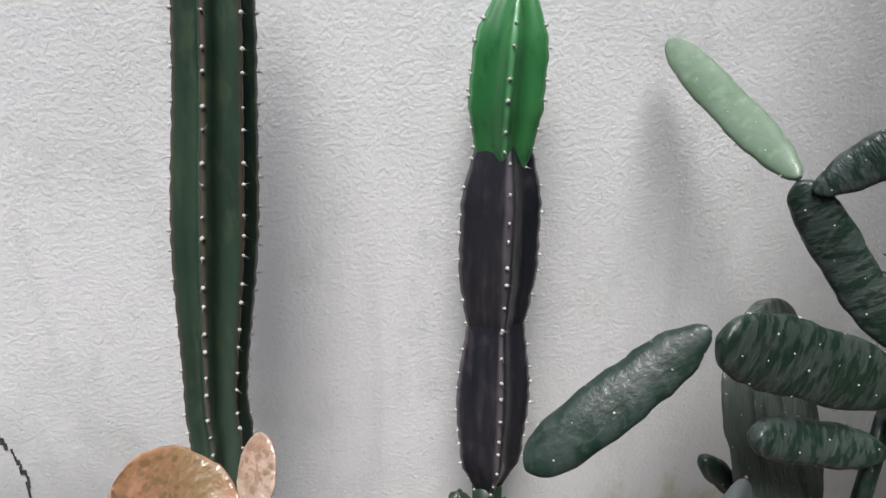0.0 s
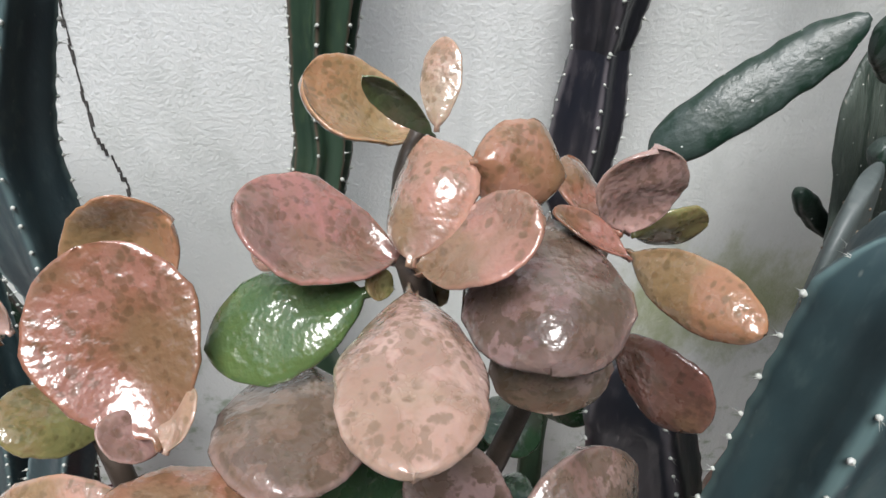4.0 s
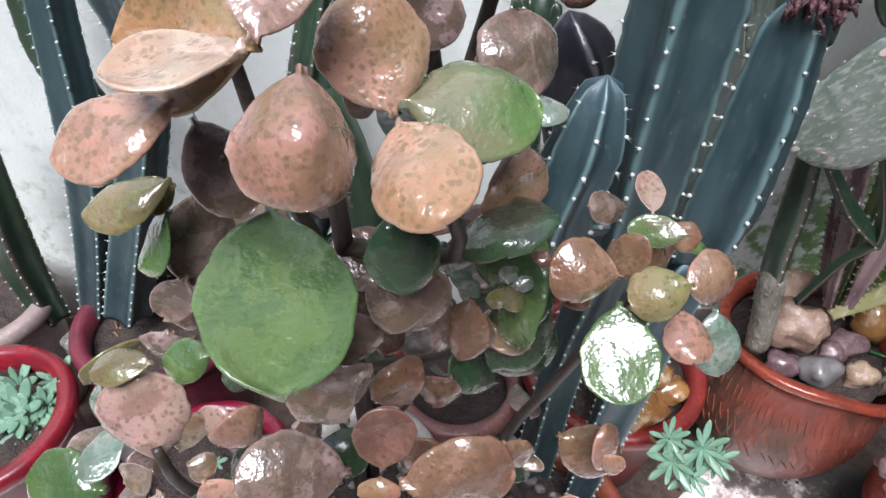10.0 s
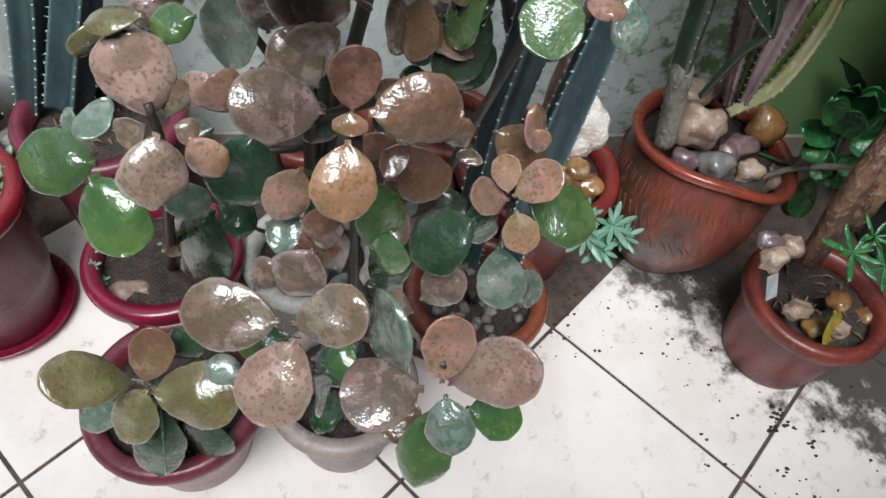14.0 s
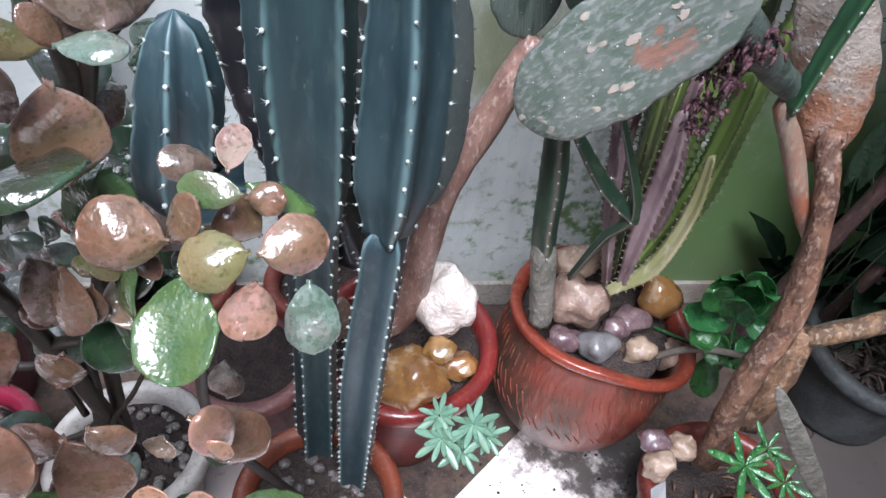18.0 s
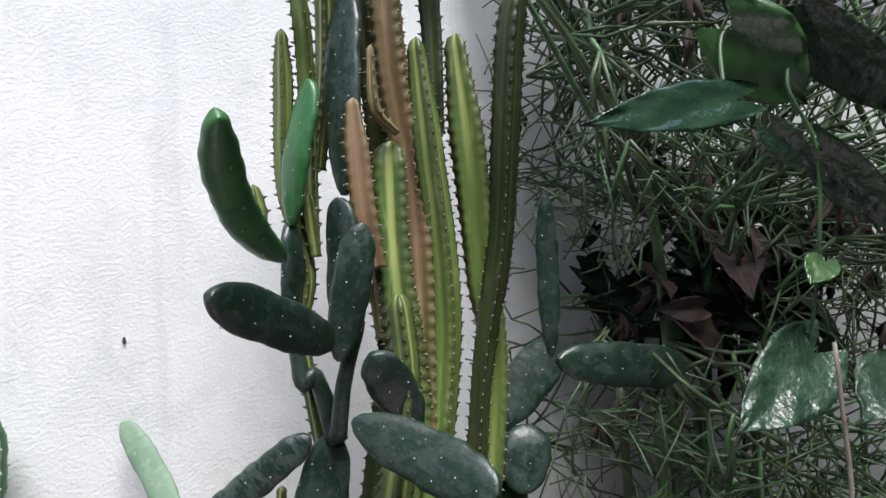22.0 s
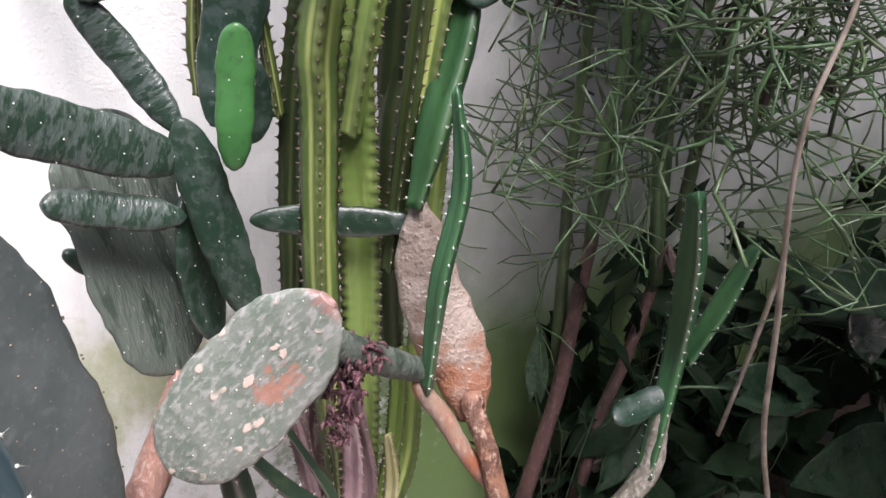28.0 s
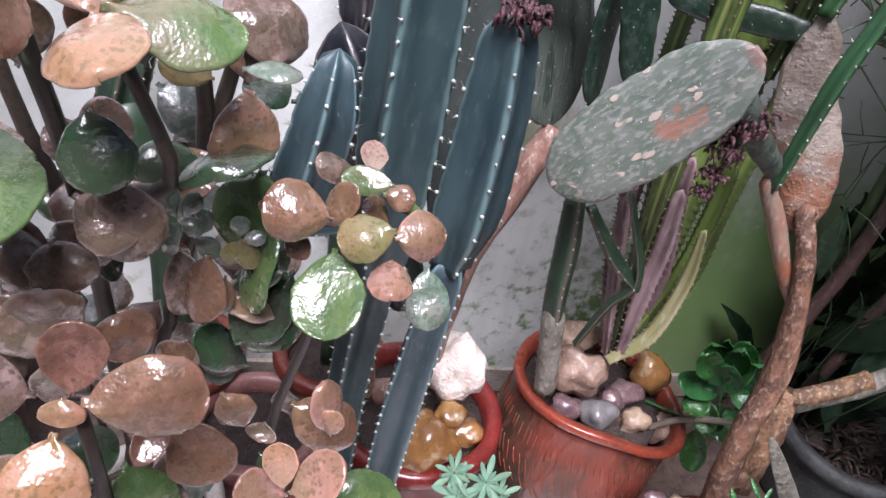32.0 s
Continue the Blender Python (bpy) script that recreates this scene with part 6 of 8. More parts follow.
leaf(SD, "pink", (-0.012, -0.227, 0.642), (-0.005, -0.196, 0.707), (-0.021, -0.906, 0.422), 0.049, 0.1, 0.1, True)
leaf(SD, "green", (-0.017, -0.247, 0.628), (-0.035, -0.29, 0.537), (-0.309, -0.835, 0.456), 0.054, -0.1, -0.15, True)
leaf(SD, "grey", (-0.013, -0.251, 0.663), (-0.008, -0.292, 0.628), (-0.263, -0.644, 0.718), 0.045, -0.15, -0.2, True)
leaf(SD, "green", (0.024, -0.22, 0.562), (0.086, -0.227, 0.531), (0.362, -0.43, 0.827), 0.051, -0.1, -0.15, True)
leaf(SD, "dusky", (-0.15, -0.199, 0.708), (-0.234, -0.185, 0.706), (-0.129, -0.723, 0.678), 0.064, -0.08, -0.15, True)
leaf(SD, "dusky", (-0.141, -0.201, 0.709), (-0.079, -0.208, 0.739), (-0.433, -0.473, 0.767), 0.053, -0.1, -0.1, True)
leaf(SD, "grey", (-0.066, -0.19, 0.605), (-0.061, -0.2, 0.725), (-0.918, -0.396, 0.005), 0.075)
leaf(SD, "grey", (-0.127, -0.2, 0.608), (-0.119, -0.21, 0.549), (0.925, -0.332, 0.182), 0.037)
leaf(SD, "green", (-0.15, -0.16, 0.616), (-0.201, -0.17, 0.614), (0.064, -0.501, 0.863), 0.033)
leaf(SD, "green", (-0.121, -0.18, 0.593), (-0.088, -0.18, 0.602), (-0.231, -0.48, 0.846), 0.045)
leaf(SD, "dusky", (-0.185, -0.12, 0.636), (-0.161, -0.11, 0.669), (-0.264, -0.853, 0.45), 0.038)
leaf(SD, "green", (-0.053, -0.09, 0.685), (-0.056, -0.09, 0.613), (-0.436, -0.9, 0.018), 0.045)
leaf(SD, "dusky", (-0.103, -0.1, 0.634), (-0.118, -0.1, 0.699), (0.296, -0.953, 0.068), 0.044)
leaf(SD, "dusky", (-0.028, -0.13, 0.603), (-0.064, -0.13, 0.626), (0.421, -0.623, 0.659), 0.035)
SE = thing("leafy_succulent", (-0.406, 0.225, 0.20), "leafy succulent with round bronze leaves and broad green lower leaves", "succulent", "leafy succulents")
leaf(SE, "pale", (-0.25, -0.061, 0.803), (-0.264, -0.031, 0.868), (0.129, -0.889, 0.439), 0.063, -0.15, -0.1, True)
leaf(SE, "olive", (-0.27, 0.027, 0.836), (-0.315, -0.011, 0.828), (0.656, -0.738, -0.159), 0.035, -0.1, -0.15, True)
leaf(SE, "pale", (-0.238, -0.094, 0.819), (-0.25, -0.123, 0.762), (0.4, -0.845, 0.354), 0.055, -0.2, -0.2, True)
leaf(SE, "pink", (-0.221, -0.073, 0.795), (-0.201, -0.083, 0.758), (0.112, -0.942, 0.318), 0.036, -0.2, -0.2, True)
leaf(SE, "dusky", (-0.241, -0.05, 0.796), (-0.23, -0.04, 0.831), (0.112, -0.964, 0.24), 0.033)
leaf(SE, "pale", (-0.232, -0.04, 0.8), (-0.203, -0.04, 0.83), (-0.272, -0.926, 0.263), 0.029)
leaf(SE, "dusky", (-0.235, -0.06, 0.796), (-0.216, -0.06, 0.785), (0.354, -0.707, 0.612), 0.024)
leaf(SE, "dusky", (-0.254, -0.07, 0.806), (-0.28, -0.07, 0.79), (-0.275, -0.851, 0.447), 0.028)
leaf(SE, "green", (-0.312, -0.055, 0.746), (-0.381, -0.044, 0.739), (-0.18, -0.665, 0.725), 0.061, -0.12, -0.15, True)
leaf(SE, "grey", (-0.291, -0.024, 0.796), (-0.309, -0.069, 0.79), (-0.124, -0.099, 0.987), 0.032, -0.05, -0.1, True)
leaf(SE, "green", (-0.311, -0.07, 0.748), (-0.289, -0.112, 0.686), (-0.132, -0.839, 0.529), 0.066, -0.12, -0.1, True)
leaf(SE, "dark", (-0.182, 0, 0.729), (-0.215, -0.02, 0.645), (-0.066, -0.964, 0.256), 0.075)
leaf(SE, "grey", (-0.25, -0.03, 0.694), (-0.251, -0.04, 0.652), (0.255, -0.942, 0.218), 0.046)
leaf(SE, "green", (-0.208, -0.02, 0.874), (-0.245, -0.02, 0.862), (-0.242, -0.621, 0.746), 0.033)
leaf(SE, "olive", (-0.244, -0.03, 0.881), (-0.289, -0.03, 0.874), (-0.15, -0.229, 0.962), 0.028)
leaf(SE, "dark", (-0.261, 0.05, 0.551), (-0.299, 0.04, 0.418), (-0.513, -0.832, 0.209), 0.086)
leaf(SE, "dusky", (-0.244, 0, 0.873), (-0.255, 0, 0.843), (0.053, -0.998, -0.019), 0.037)
leaf(SE, "dusky", (-0.215, 0, 0.932), (-0.24, 0, 0.892), (-0.112, -0.991, 0.07), 0.030)
leaf(SE, "dark", (-0.296, 0.1, 0.438), (-0.295, 0.09, 0.341), (0.285, -0.953, 0.101), 0.073)
SF = thing("leafy_succulent", (-0.36, -0.018, 0.175), "young leafy succulent with dark olive glossy leaves", "succulent", "leafy succulents")
leaf(SF, "olive", (-0.349, -0.108, 0.425), (-0.433, -0.125, 0.485), (0.584, -0.04, 0.811), 0.069, -0.12, -0.15, True)
leaf(SF, "olive", (-0.332, -0.117, 0.42), (-0.227, -0.143, 0.432), (-0.242, -0.614, 0.752), 0.084, -0.1, -0.15, True)
leaf(SF, "brown", (-0.336, -0.113, 0.433), (-0.314, -0.074, 0.496), (0.035, -0.85, 0.526), 0.051, 0.1, 0.1, True)
leaf(SF, "olive", (-0.336, -0.12, 0.427), (-0.376, -0.153, 0.353), (-0.316, -0.791, 0.525), 0.061, -0.15, -0.15, True)
leaf(SF, "dark", (-0.333, -0.121, 0.365), (-0.356, -0.164, 0.25), (0.006, -0.937, 0.348), 0.068, -0.15, -0.15, True)
leaf(SF, "grey", (-0.39, -0.1, 0.349), (-0.444, -0.11, 0.309), (-0.343, -0.692, 0.636), 0.043)
leaf(SF, "dark", (-0.313, -0.1, 0.305), (-0.305, -0.12, 0.159), (-0.309, -0.945, 0.112), 0.091)
leaf(SF, "dark", (-0.317, -0.07, 0.412), (-0.284, -0.06, 0.45), (-0.295, -0.83, 0.474), 0.049)
leaf(SF, "dark", (-0.337, -0.1, 0.395), (-0.384, -0.1, 0.188), (-0.861, -0.469, 0.196), 0.132)
SG = thing("leafy_succulent", (0.131, 0.152, 0.17), "small leafy succulent with pale pink and grey-green leaves", "succulent", "leafy succulents")
leaf(SG, "pink", (0.053, -0.105, 0.756), (0.09, -0.108, 0.793), (-0.662, -0.424, 0.618), 0.038, 0.05, 0, True)
leaf(SG, "pink", (0.051, -0.128, 0.762), (0.063, -0.146, 0.725), (-0.07, -0.906, 0.416), 0.034, -0.1, -0.1, True)
leaf(SG, "pink", (0.051, -0.1, 0.746), (0.013, -0.108, 0.762), (0.421, -0.43, 0.799), 0.036, 0.05, 0, True)
leaf(SG, "pink", (0.048, -0.104, 0.759), (0.042, -0.087, 0.791), (-0.219, -0.877, 0.427), 0.027, 0.05, 0, True)
leaf(SG, "grey", (0.051, -0.107, 0.684), (0.062, -0.143, 0.624), (-0.099, -0.864, 0.494), 0.051, -0.08, -0.1, True)
leaf(SG, "green", (0.074, -0.085, 0.731), (0.148, -0.098, 0.7), (0.257, -0.499, 0.828), 0.063, -0.1, -0.1, True)
leaf(SG, "pink", (0.083, -0.06, 0.763), (0.079, -0.06, 0.792), (-0.25, -0.968, -0.034), 0.021)
leaf(SG, "pink", (0.086, -0.05, 0.757), (0.074, -0.05, 0.81), (0.711, -0.685, 0.161), 0.034)
leaf(SG, "dark", (0.027, -0.09, 0.727), (0.041, -0.09, 0.664), (0.217, -0.975, 0.048), 0.040)
leaf(SG, "grey", (0.094, -0.08, 0.605), (0.123, -0.09, 0.549), (0.619, -0.653, 0.437), 0.040)
leaf(SG, "brown", (0.05, -0.02, 0.754), (0.107, -0.03, 0.715), (0.178, -0.859, 0.48), 0.051)
leaf(SG, "dusky", (0.03, -0.02, 0.731), (0.025, -0.03, 0.718), (-0.202, -0.737, 0.645), 0.028)
stone("tan", (0.548, 0.38, 0.397), 0.051, (1, 0.9, 0.85), 80, 0, "")
stone("tan", (0.562, 0.45, 0.409), 0.040, (1.1, 0.8, 0.7), 81, 0, "")
stone("grey", (0.574, 0.315, 0.358), 0.032, (1, 0.9, 0.85), 82, 0, "")
stone("purple", (0.656, 0.38, 0.343), 0.037, (1, 0.7, 0.55), 83, 0, "")
stone("amber", (0.713, 0.41, 0.361), 0.043, (0.9, 0.8, 1), 84, 0, "")
stone("tan", (0.654, 0.32, 0.331), 0.034, (0.8, 0.8, 0.8), 85, 0, "")
stone("tan", (0.726, 0.34, 0.291), 0.038, (0.7, 0.6, 0.9), 86, 0, "")
stone("purple", (0.523, 0.33, 0.354), 0.028, (1, 0.85, 0.75), 87, 0, "")
stone("purple", (0.622, 0.36, 0.341), 0.025, (1, 0.85, 0.75), 88, 0, "")
stone("white", (0.334, 0.4, 0.362), 0.056, (1, 0.85, 1.05), 89, 0, "chalky white quartz lump on the soil")
stone("amber", (0.275, 0.3, 0.293), 0.058, (1, 0.9, 0.85), 90, 0, "")
stone("amber", (0.36, 0.335, 0.277), 0.030, (1, 0.85, 0.75), 91, 0, "")
stone("tan", (0.159, 0.33, 0.418), 0.038, (0.6, 0.4, 1.4), 92, 0, "")
stone("amber", (0.321, 0.33, 0.331), 0.026, (1, 0.85, 0.75), 93, 0, "")
stone("granite", (0.114, 0.1, 0.112), 0.025, (1, 0.9, 0.8), 94, 0, "")
stone("granite", (0.147, 0.1, 0.124), 0.023, (1, 0.9, 0.8), 95, 0, "")
stone("granite", (0.194, 0.13, 0.1), 0.029, (1, 0.9, 0.8), 96, 0, "")
stone("granite", (0.139, 0.13, 0.125), 0.019, (1, 0.9, 0.8), 0, 0, "")
stone("granite", (0.165, 0.13, 0.166), 0.017, (1, 0.9, 0.8), 1, 0, "")
stone("tan", (-0.462, 0.17, 0.191), 0.041, (1, 0.8, 0.6), 2, 0, "")
stone("granite", (-0.362, 0.27, 0.256), 0.027, (1, 0.85, 0.75), 3, 0, "")
stone("granite", (-0.483, 0.16, 0.194), 0.023, (1, 0.85, 0.75), 4, 0, "")
stone("granite", (-0.685, 0.46, 0.274), 0.027, (1, 0.85, 0.75), 5, 0, "")
stone("granite", (-0.625, 0.46, 0.259), 0.032, (1, 0.85, 0.75), 6, 0, "")
stone("granite", (-0.656, 0.44, 0.25), 0.019, (1, 0.85, 0.75), 7, 0, "")
stone("tan", (0.628, 0.12, 0.326), 0.026, (0.9, 0.7, 0.9), 8, 0, "")
stone("tan", (0.677, 0.15, 0.323), 0.025, (1, 0.85, 0.75), 9, 0, "")
stone("tan", (0.7, 0.07, 0.236), 0.027, (1, 0.7, 0.6), 10, 0, "")
stone("amber", (0.891, 0.09, 0.17), 0.027, (1, 0.85, 0.75), 11, 0, "")
stone("amber", (0.798, 0.09, 0.23), 0.024, (1, 0.85, 0.75), 12, 0, "")
stone("amber", (0.761, 0.06, 0.187), 0.024, (1, 0.85, 0.75), 13, 0, "")
stone("tan", (0.793, 0.05, 0.201), 0.020, (1, 0.85, 0.75), 14, 0, "")
stone("purple", (0.631, 0.16, 0.33), 0.023, (1, 0.85, 0.75), 15, 0, "")
RA = thing("rosette_succulent", (0.33, 0.2, 0.28), "pale green rosette succulent hanging over the pot rim", "succulent", "rosette succulents")
rosette(RA, (0.312, 0.185, 0.313), 0.052, 13, M_ROSETTE, (-0.1, -0.6, 0.8), 0.6, 0.26, 41)
rosette(RA, (0.36, 0.2, 0.325), 0.051, 13, M_ROSETTE, (-0.1, -0.6, 0.8), 0.6, 0.26, 42)
rosette(RA, (0.345, 0.18, 0.284), 0.043, 13, M_ROSETTE, (-0.1, -0.6, 0.8), 0.6, 0.26, 43)
rosette(RA, (0.383, 0.19, 0.306), 0.041, 13, M_ROSETTE, (-0.1, -0.6, 0.8), 0.6, 0.26, 44)
rosette(RA, (0.308, 0.21, 0.336), 0.039, 13, M_ROSETTE, (-0.1, -0.6, 0.8), 0.6, 0.26, 45)
limb(RA, [(0.3, 0.26, 0.27), (0.31, 0.22, 0.29), (0.345, 0.19, 0.292)], [0.004, 0.004, 0.004], M_PETIOLE)
RB = thing("rosette_succulent", (-0.8, 0.335, 0.215), "pale green pointed rosettes crowded in the maroon pot", "succulent", "rosette succulents")
rosette(RB, (-0.688, 0.28, 0.283), 0.058, 16, M_ROSETTE, (0.1, -0.5, 0.85), 0.7, 0.3, 48)
rosette(RB, (-0.674, 0.36, 0.294), 0.043, 12, M_ROSETTE, (0.1, -0.5, 0.85), 0.7, 0.3, 49)
rosette(RB, (-0.747, 0.24, 0.195), 0.048, 14, M_ROSETTE, (0.1, -0.5, 0.85), 0.7, 0.3, 50)
rosette(RB, (-0.746, 0.36, 0.281), 0.059, 14, M_ROSETTE, (0.1, -0.5, 0.85), 0.7, 0.3, 51)
rosette(RB, (-0.799, 0.3, 0.239), 0.067, 16, M_ROSETTE, (0.1, -0.5, 0.85), 0.7, 0.3, 52)
RC = thing("rosette_succulent", (-0.406, 0.225, 0.21), "tiny grey-green rosettes on wet soil", "succulent", "rosette succulents")
rosette(RC, (-0.506, 0.24, 0.244), 0.017, 9, M_ROSETTE, (0, -0.5, 0.85), 0.5, 0.4, 54)
rosette(RC, (-0.39, 0.22, 0.27), 0.019, 9, M_ROSETTE, (0, -0.5, 0.85), 0.5, 0.4, 55)
rosette(RC, (-0.507, 0.19, 0.208), 0.015, 9, M_ROSETTE, (0, -0.5, 0.85), 0.5, 0.4, 56)
rosette(RC, (-0.514, 0.2, 0.237), 0.013, 9, M_ROSETTE, (0, -0.5, 0.85), 0.5, 0.4, 57)
HA = thing("herb", (0.72, 0.36, 0.33), "glossy bright green herb with rounded leaves", "plant")
blade(HA, (0.769, 0.31, 0.448), (0.693, 0.3, 0.56), (-0.055, -0.99, -0.126), 0.053, M_HERB, 0.3, cup=0.28, wave=0.14)
blade(HA, (0.789, 0.31, 0.448), (0.771, 0.3, 0.559), (-0.668, -0.723, -0.174), 0.055, M_HERB, 0.3, cup=0.28, wave=0.14)
blade(HA, (0.77, 0.31, 0.426), (0.671, 0.3, 0.463), (0.314, -0.687, 0.655), 0.047, M_HERB, 0.3, cup=0.28, wave=0.14)
blade(HA, (0.798, 0.31, 0.418), (0.853, 0.3, 0.415), (-0.08, -0.664, 0.743), 0.050, M_HERB, 0.3, cup=0.28, wave=0.14)
blade(HA, (0.79, 0.31, 0.403), (0.823, 0.3, 0.319), (-0.381, -0.924, -0.04), 0.055, M_HERB, 0.3, cup=0.28, wave=0.14)
blade(HA, (0.777, 0.31, 0.34), (0.806, 0.3, 0.226), (-0.485, -0.874, -0.047), 0.047, M_HERB, 0.3, cup=0.28, wave=0.14)
blade(HA, (0.753, 0.31, 0.463), (0.729, 0.3, 0.565), (-0.58, -0.787, -0.213), 0.035, M_HERB, 0.3, cup=0.28, wave=0.14)
blade(HA, (0.798, 0.31, 0.34), (0.818, 0.3, 0.353), (-0.633, -0.427, 0.646), 0.029, M_HERB, 0.3, cup=0.28, wave=0.14)
limb(HA, [(0.70, 0.37, 0.33), (0.798, 0.31, 0.34), (0.781, 0.31, 0.433)], [0.003, 0.003, 0.003], M_HERB)
limb(PT, [(0.673, 0.32, 0.305), (0.734, 0.3, 0.365), (0.787, 0.24, 0.426)], [0.006, 0.006, 0.005], M_TAN, "root")
HB = thing("herb", (0.76, 0.10, 0.19), "small bright green herb with narrow pointed leaves", "plant")
rosette(HB, (0.723, 0.09, 0.384), 0.067, 11, M_HERB, (0, -0.4, 0.9), 0.45, 0.22, 70)
rosette(HB, (0.783, 0.07, 0.367), 0.048, 8, M_HERB, (0, -0.4, 0.9), 0.45, 0.22, 71)
rosette(HB, (0.748, 0.1, 0.413), 0.039, 7, M_HERB, (0, -0.4, 0.9), 0.45, 0.22, 72)
YL = thing("fallen_leaf", (0.738, 0.05, 0.27), "yellow fallen leaf on the stones of a pot", "leaf")
blade(YL, (0.738, 0.05, 0.27), (0.803, 0.03, 0.14), (0, -0.5, 0.85), 0.055, M_YELLOWLEAF, 0.2)
bm = bmesh.new()
box(bm, -0.016, -0.001, -0.022, 0.016, 0.001, 0.022, 0.0006)
tagged(put("plant_tag", mesh_of(bm, "tag", False), M_METAL, Matrix.Translation((0.626, 0.085, 0.296)) @ pose(0, 0, 0, -35, 10, 25)), "bent grey metal plant tag stuck in the pot", "tag")
pad(PT, (0.705, 0.12, 0.545), (0.945, 0.09, 0.215), (-0.134, -0.986, 0.095), 0.030, M_GREYSTEM, dots=False, name="dead_pad", thick=0.006)
CRACK = [(-0.44, 1.12), (-0.445, 1.078), (-0.448, 1.049), (-0.45, 1.021), (-0.449, 0.999), (-0.45, 0.973), (-0.451, 0.949), (-0.451, 0.916), (-0.441, 0.885), (-0.434, 0.863), (-0.428, 0.845), (-0.43, 0.813), (-0.431, 0.769), (-0.435, 0.732), (-0.44, 0.703), (-0.446, 0.646), (-0.453, 0.585)]
PB = thing("pencil_bush", (1.12, 0.5, 0.0), "tangled pencil-stemmed spurge bush with withered brown tufts", "shrub")
limb(PB, [(1.00, 0.50, 0.0), (1.011, 0.47, 0.352), (1.046, 0.47, 0.572), (1.051, 0.47, 0.741), (1.058, 0.47, 0.882), (1.058, 0.47, 0.94)], [0.020, 0.0165, 0.0145, 0.0135, 0.012, 0.009], M_REDBARK, "trunk")
limb(PB, [(1.054, 0.47, 0.90), (1.044, 0.465, 0.98), (1.037, 0.46, 1.08), (1.042, 0.46, 1.173), (1.028, 0.46, 1.30)], [0.011, 0.0105, 0.0095, 0.009, 0.007], M_PENCIL, "limb")
limb(PB, [(1.15, 0.50, 0.0), (1.161, 0.47, 0.304), (1.175, 0.47, 0.477), (1.211, 0.47, 0.603), (1.238, 0.47, 0.749), (1.236, 0.465, 0.80)], [0.018, 0.0145, 0.013, 0.012, 0.011, 0.009], M_REDBARK, "trunk")
limb(PB, [(1.236, 0.468, 0.76), (1.212, 0.46, 0.896), (1.168, 0.46, 1.10), (1.119, 0.46, 1.27)], [0.010, 0.009, 0.0085, 0.007], M_PENCIL, "limb")
limb(PB, [(1.06, 0.5, 0.625), (1.027, 0.5, 0.885), (1.013, 0.5, 1.006), (0.995, 0.5, 1.339)], [0.0127, 0.0105, 0.0091, 0.0078], M_PENCIL, "trunk")
limb(PB, [(1.055, 0.47, 0.893), (1.061, 0.45, 1.15), (1.027, 0.45, 1.619), (0.883, 0.43, 1.822), (0.755, 0.42, 1.963)], [0.0123, 0.0093, 0.0083, 0.0070, 0.0041], M_PENCIL, "limb")
limb(PB, [(1.234, 0.46, 0.779), (1.135, 0.45, 1.148), (1.146, 0.45, 1.538), (1.074, 0.4, 1.856), (0.97, 0.35, 2.081)], [0.0126, 0.0096, 0.0087, 0.0070, 0.0044], M_PENCIL, "limb")
limb(PB, [(1.311, 0.5, 0.866), (1.319, 0.5, 1.181), (1.391, 0.48, 1.513), (1.544, 0.45, 1.849), (1.818, 0.4, 2.185)], [0.0129, 0.0107, 0.0087, 0.0088, 0.0071], M_PENCIL, "limb")
limb(PB, [(0.92, 0.35, 2.043), (0.712, 0.35, 1.946), (0.551, 0.35, 1.967), (0.47, 0.36, 1.942), (0.412, 0.36, 1.976)], [0.0058, 0.0041, 0.0030, 0.0027, 0.0017], M_PENCIL, "limb")
limb(PB, [(0.477, 0.36, 1.954), (0.409, 0.36, 1.974), (0.344, 0.36, 1.948), (0.3, 0.36, 1.917)], [0.0027, 0.0024, 0.0021, 0.0012], M_PENCIL, "limb")
limb(PB, [(0.344, 0.36, 1.961), (0.302, 0.36, 1.956), (0.254, 0.36, 1.93), (0.231, 0.36, 1.955)], [0.0023, 0.0020, 0.0017, 0.0012], M_PENCIL, "limb")
limb(PB, [(0.409, 0.36, 1.958), (0.443, 0.36, 1.927), (0.475, 0.36, 1.887)], [0.0026, 0.0027, 0.0018], M_PENCIL, "limb")
limb(PB, [(0.63, 0.35, 1.986), (0.565, 0.35, 1.944), (0.618, 0.35, 1.931), (0.712, 0.35, 1.946)], [0.0025, 0.0029, 0.0029, 0.0036], M_PENCIL, "limb")
limb(PB, [(0.443, 0.36, 1.927), (0.405, 0.36, 1.907), (0.369, 0.36, 1.904)], [0.0022, 0.0019, 0.0013], M_PENCIL, "limb")
limb(PB, [(0.659, 0.34, 2.011), (0.547, 0.34, 1.958), (0.52, 0.34, 2.004), (0.507, 0.34, 2.044)], [0.0030, 0.0028, 0.0025, 0.0018], M_PENCIL, "limb")
VN = thing("climbing_vine", (1.5, 0.5, 0.0), "climbing vine with dark wet heart-shaped leaves", "vine")
heart(VN, (0.739, 0.060, 1.668), (0.578, 0.060, 1.641), (0.014, -0.973, 0.232), 0.042, M_VINEWET, 0.12, -0.05)
heart(VN, (0.811, 0.090, 1.867), (0.783, 0.060, 1.776), (-0.738, -0.540, 0.405), 0.072, M_VINEWET, 0.2, -0.05)
heart(VN, (0.784, 0.090, 1.854), (0.708, 0.080, 1.830), (0.268, -0.818, -0.509), 0.056, M_VINE, 0.2, -0.05)
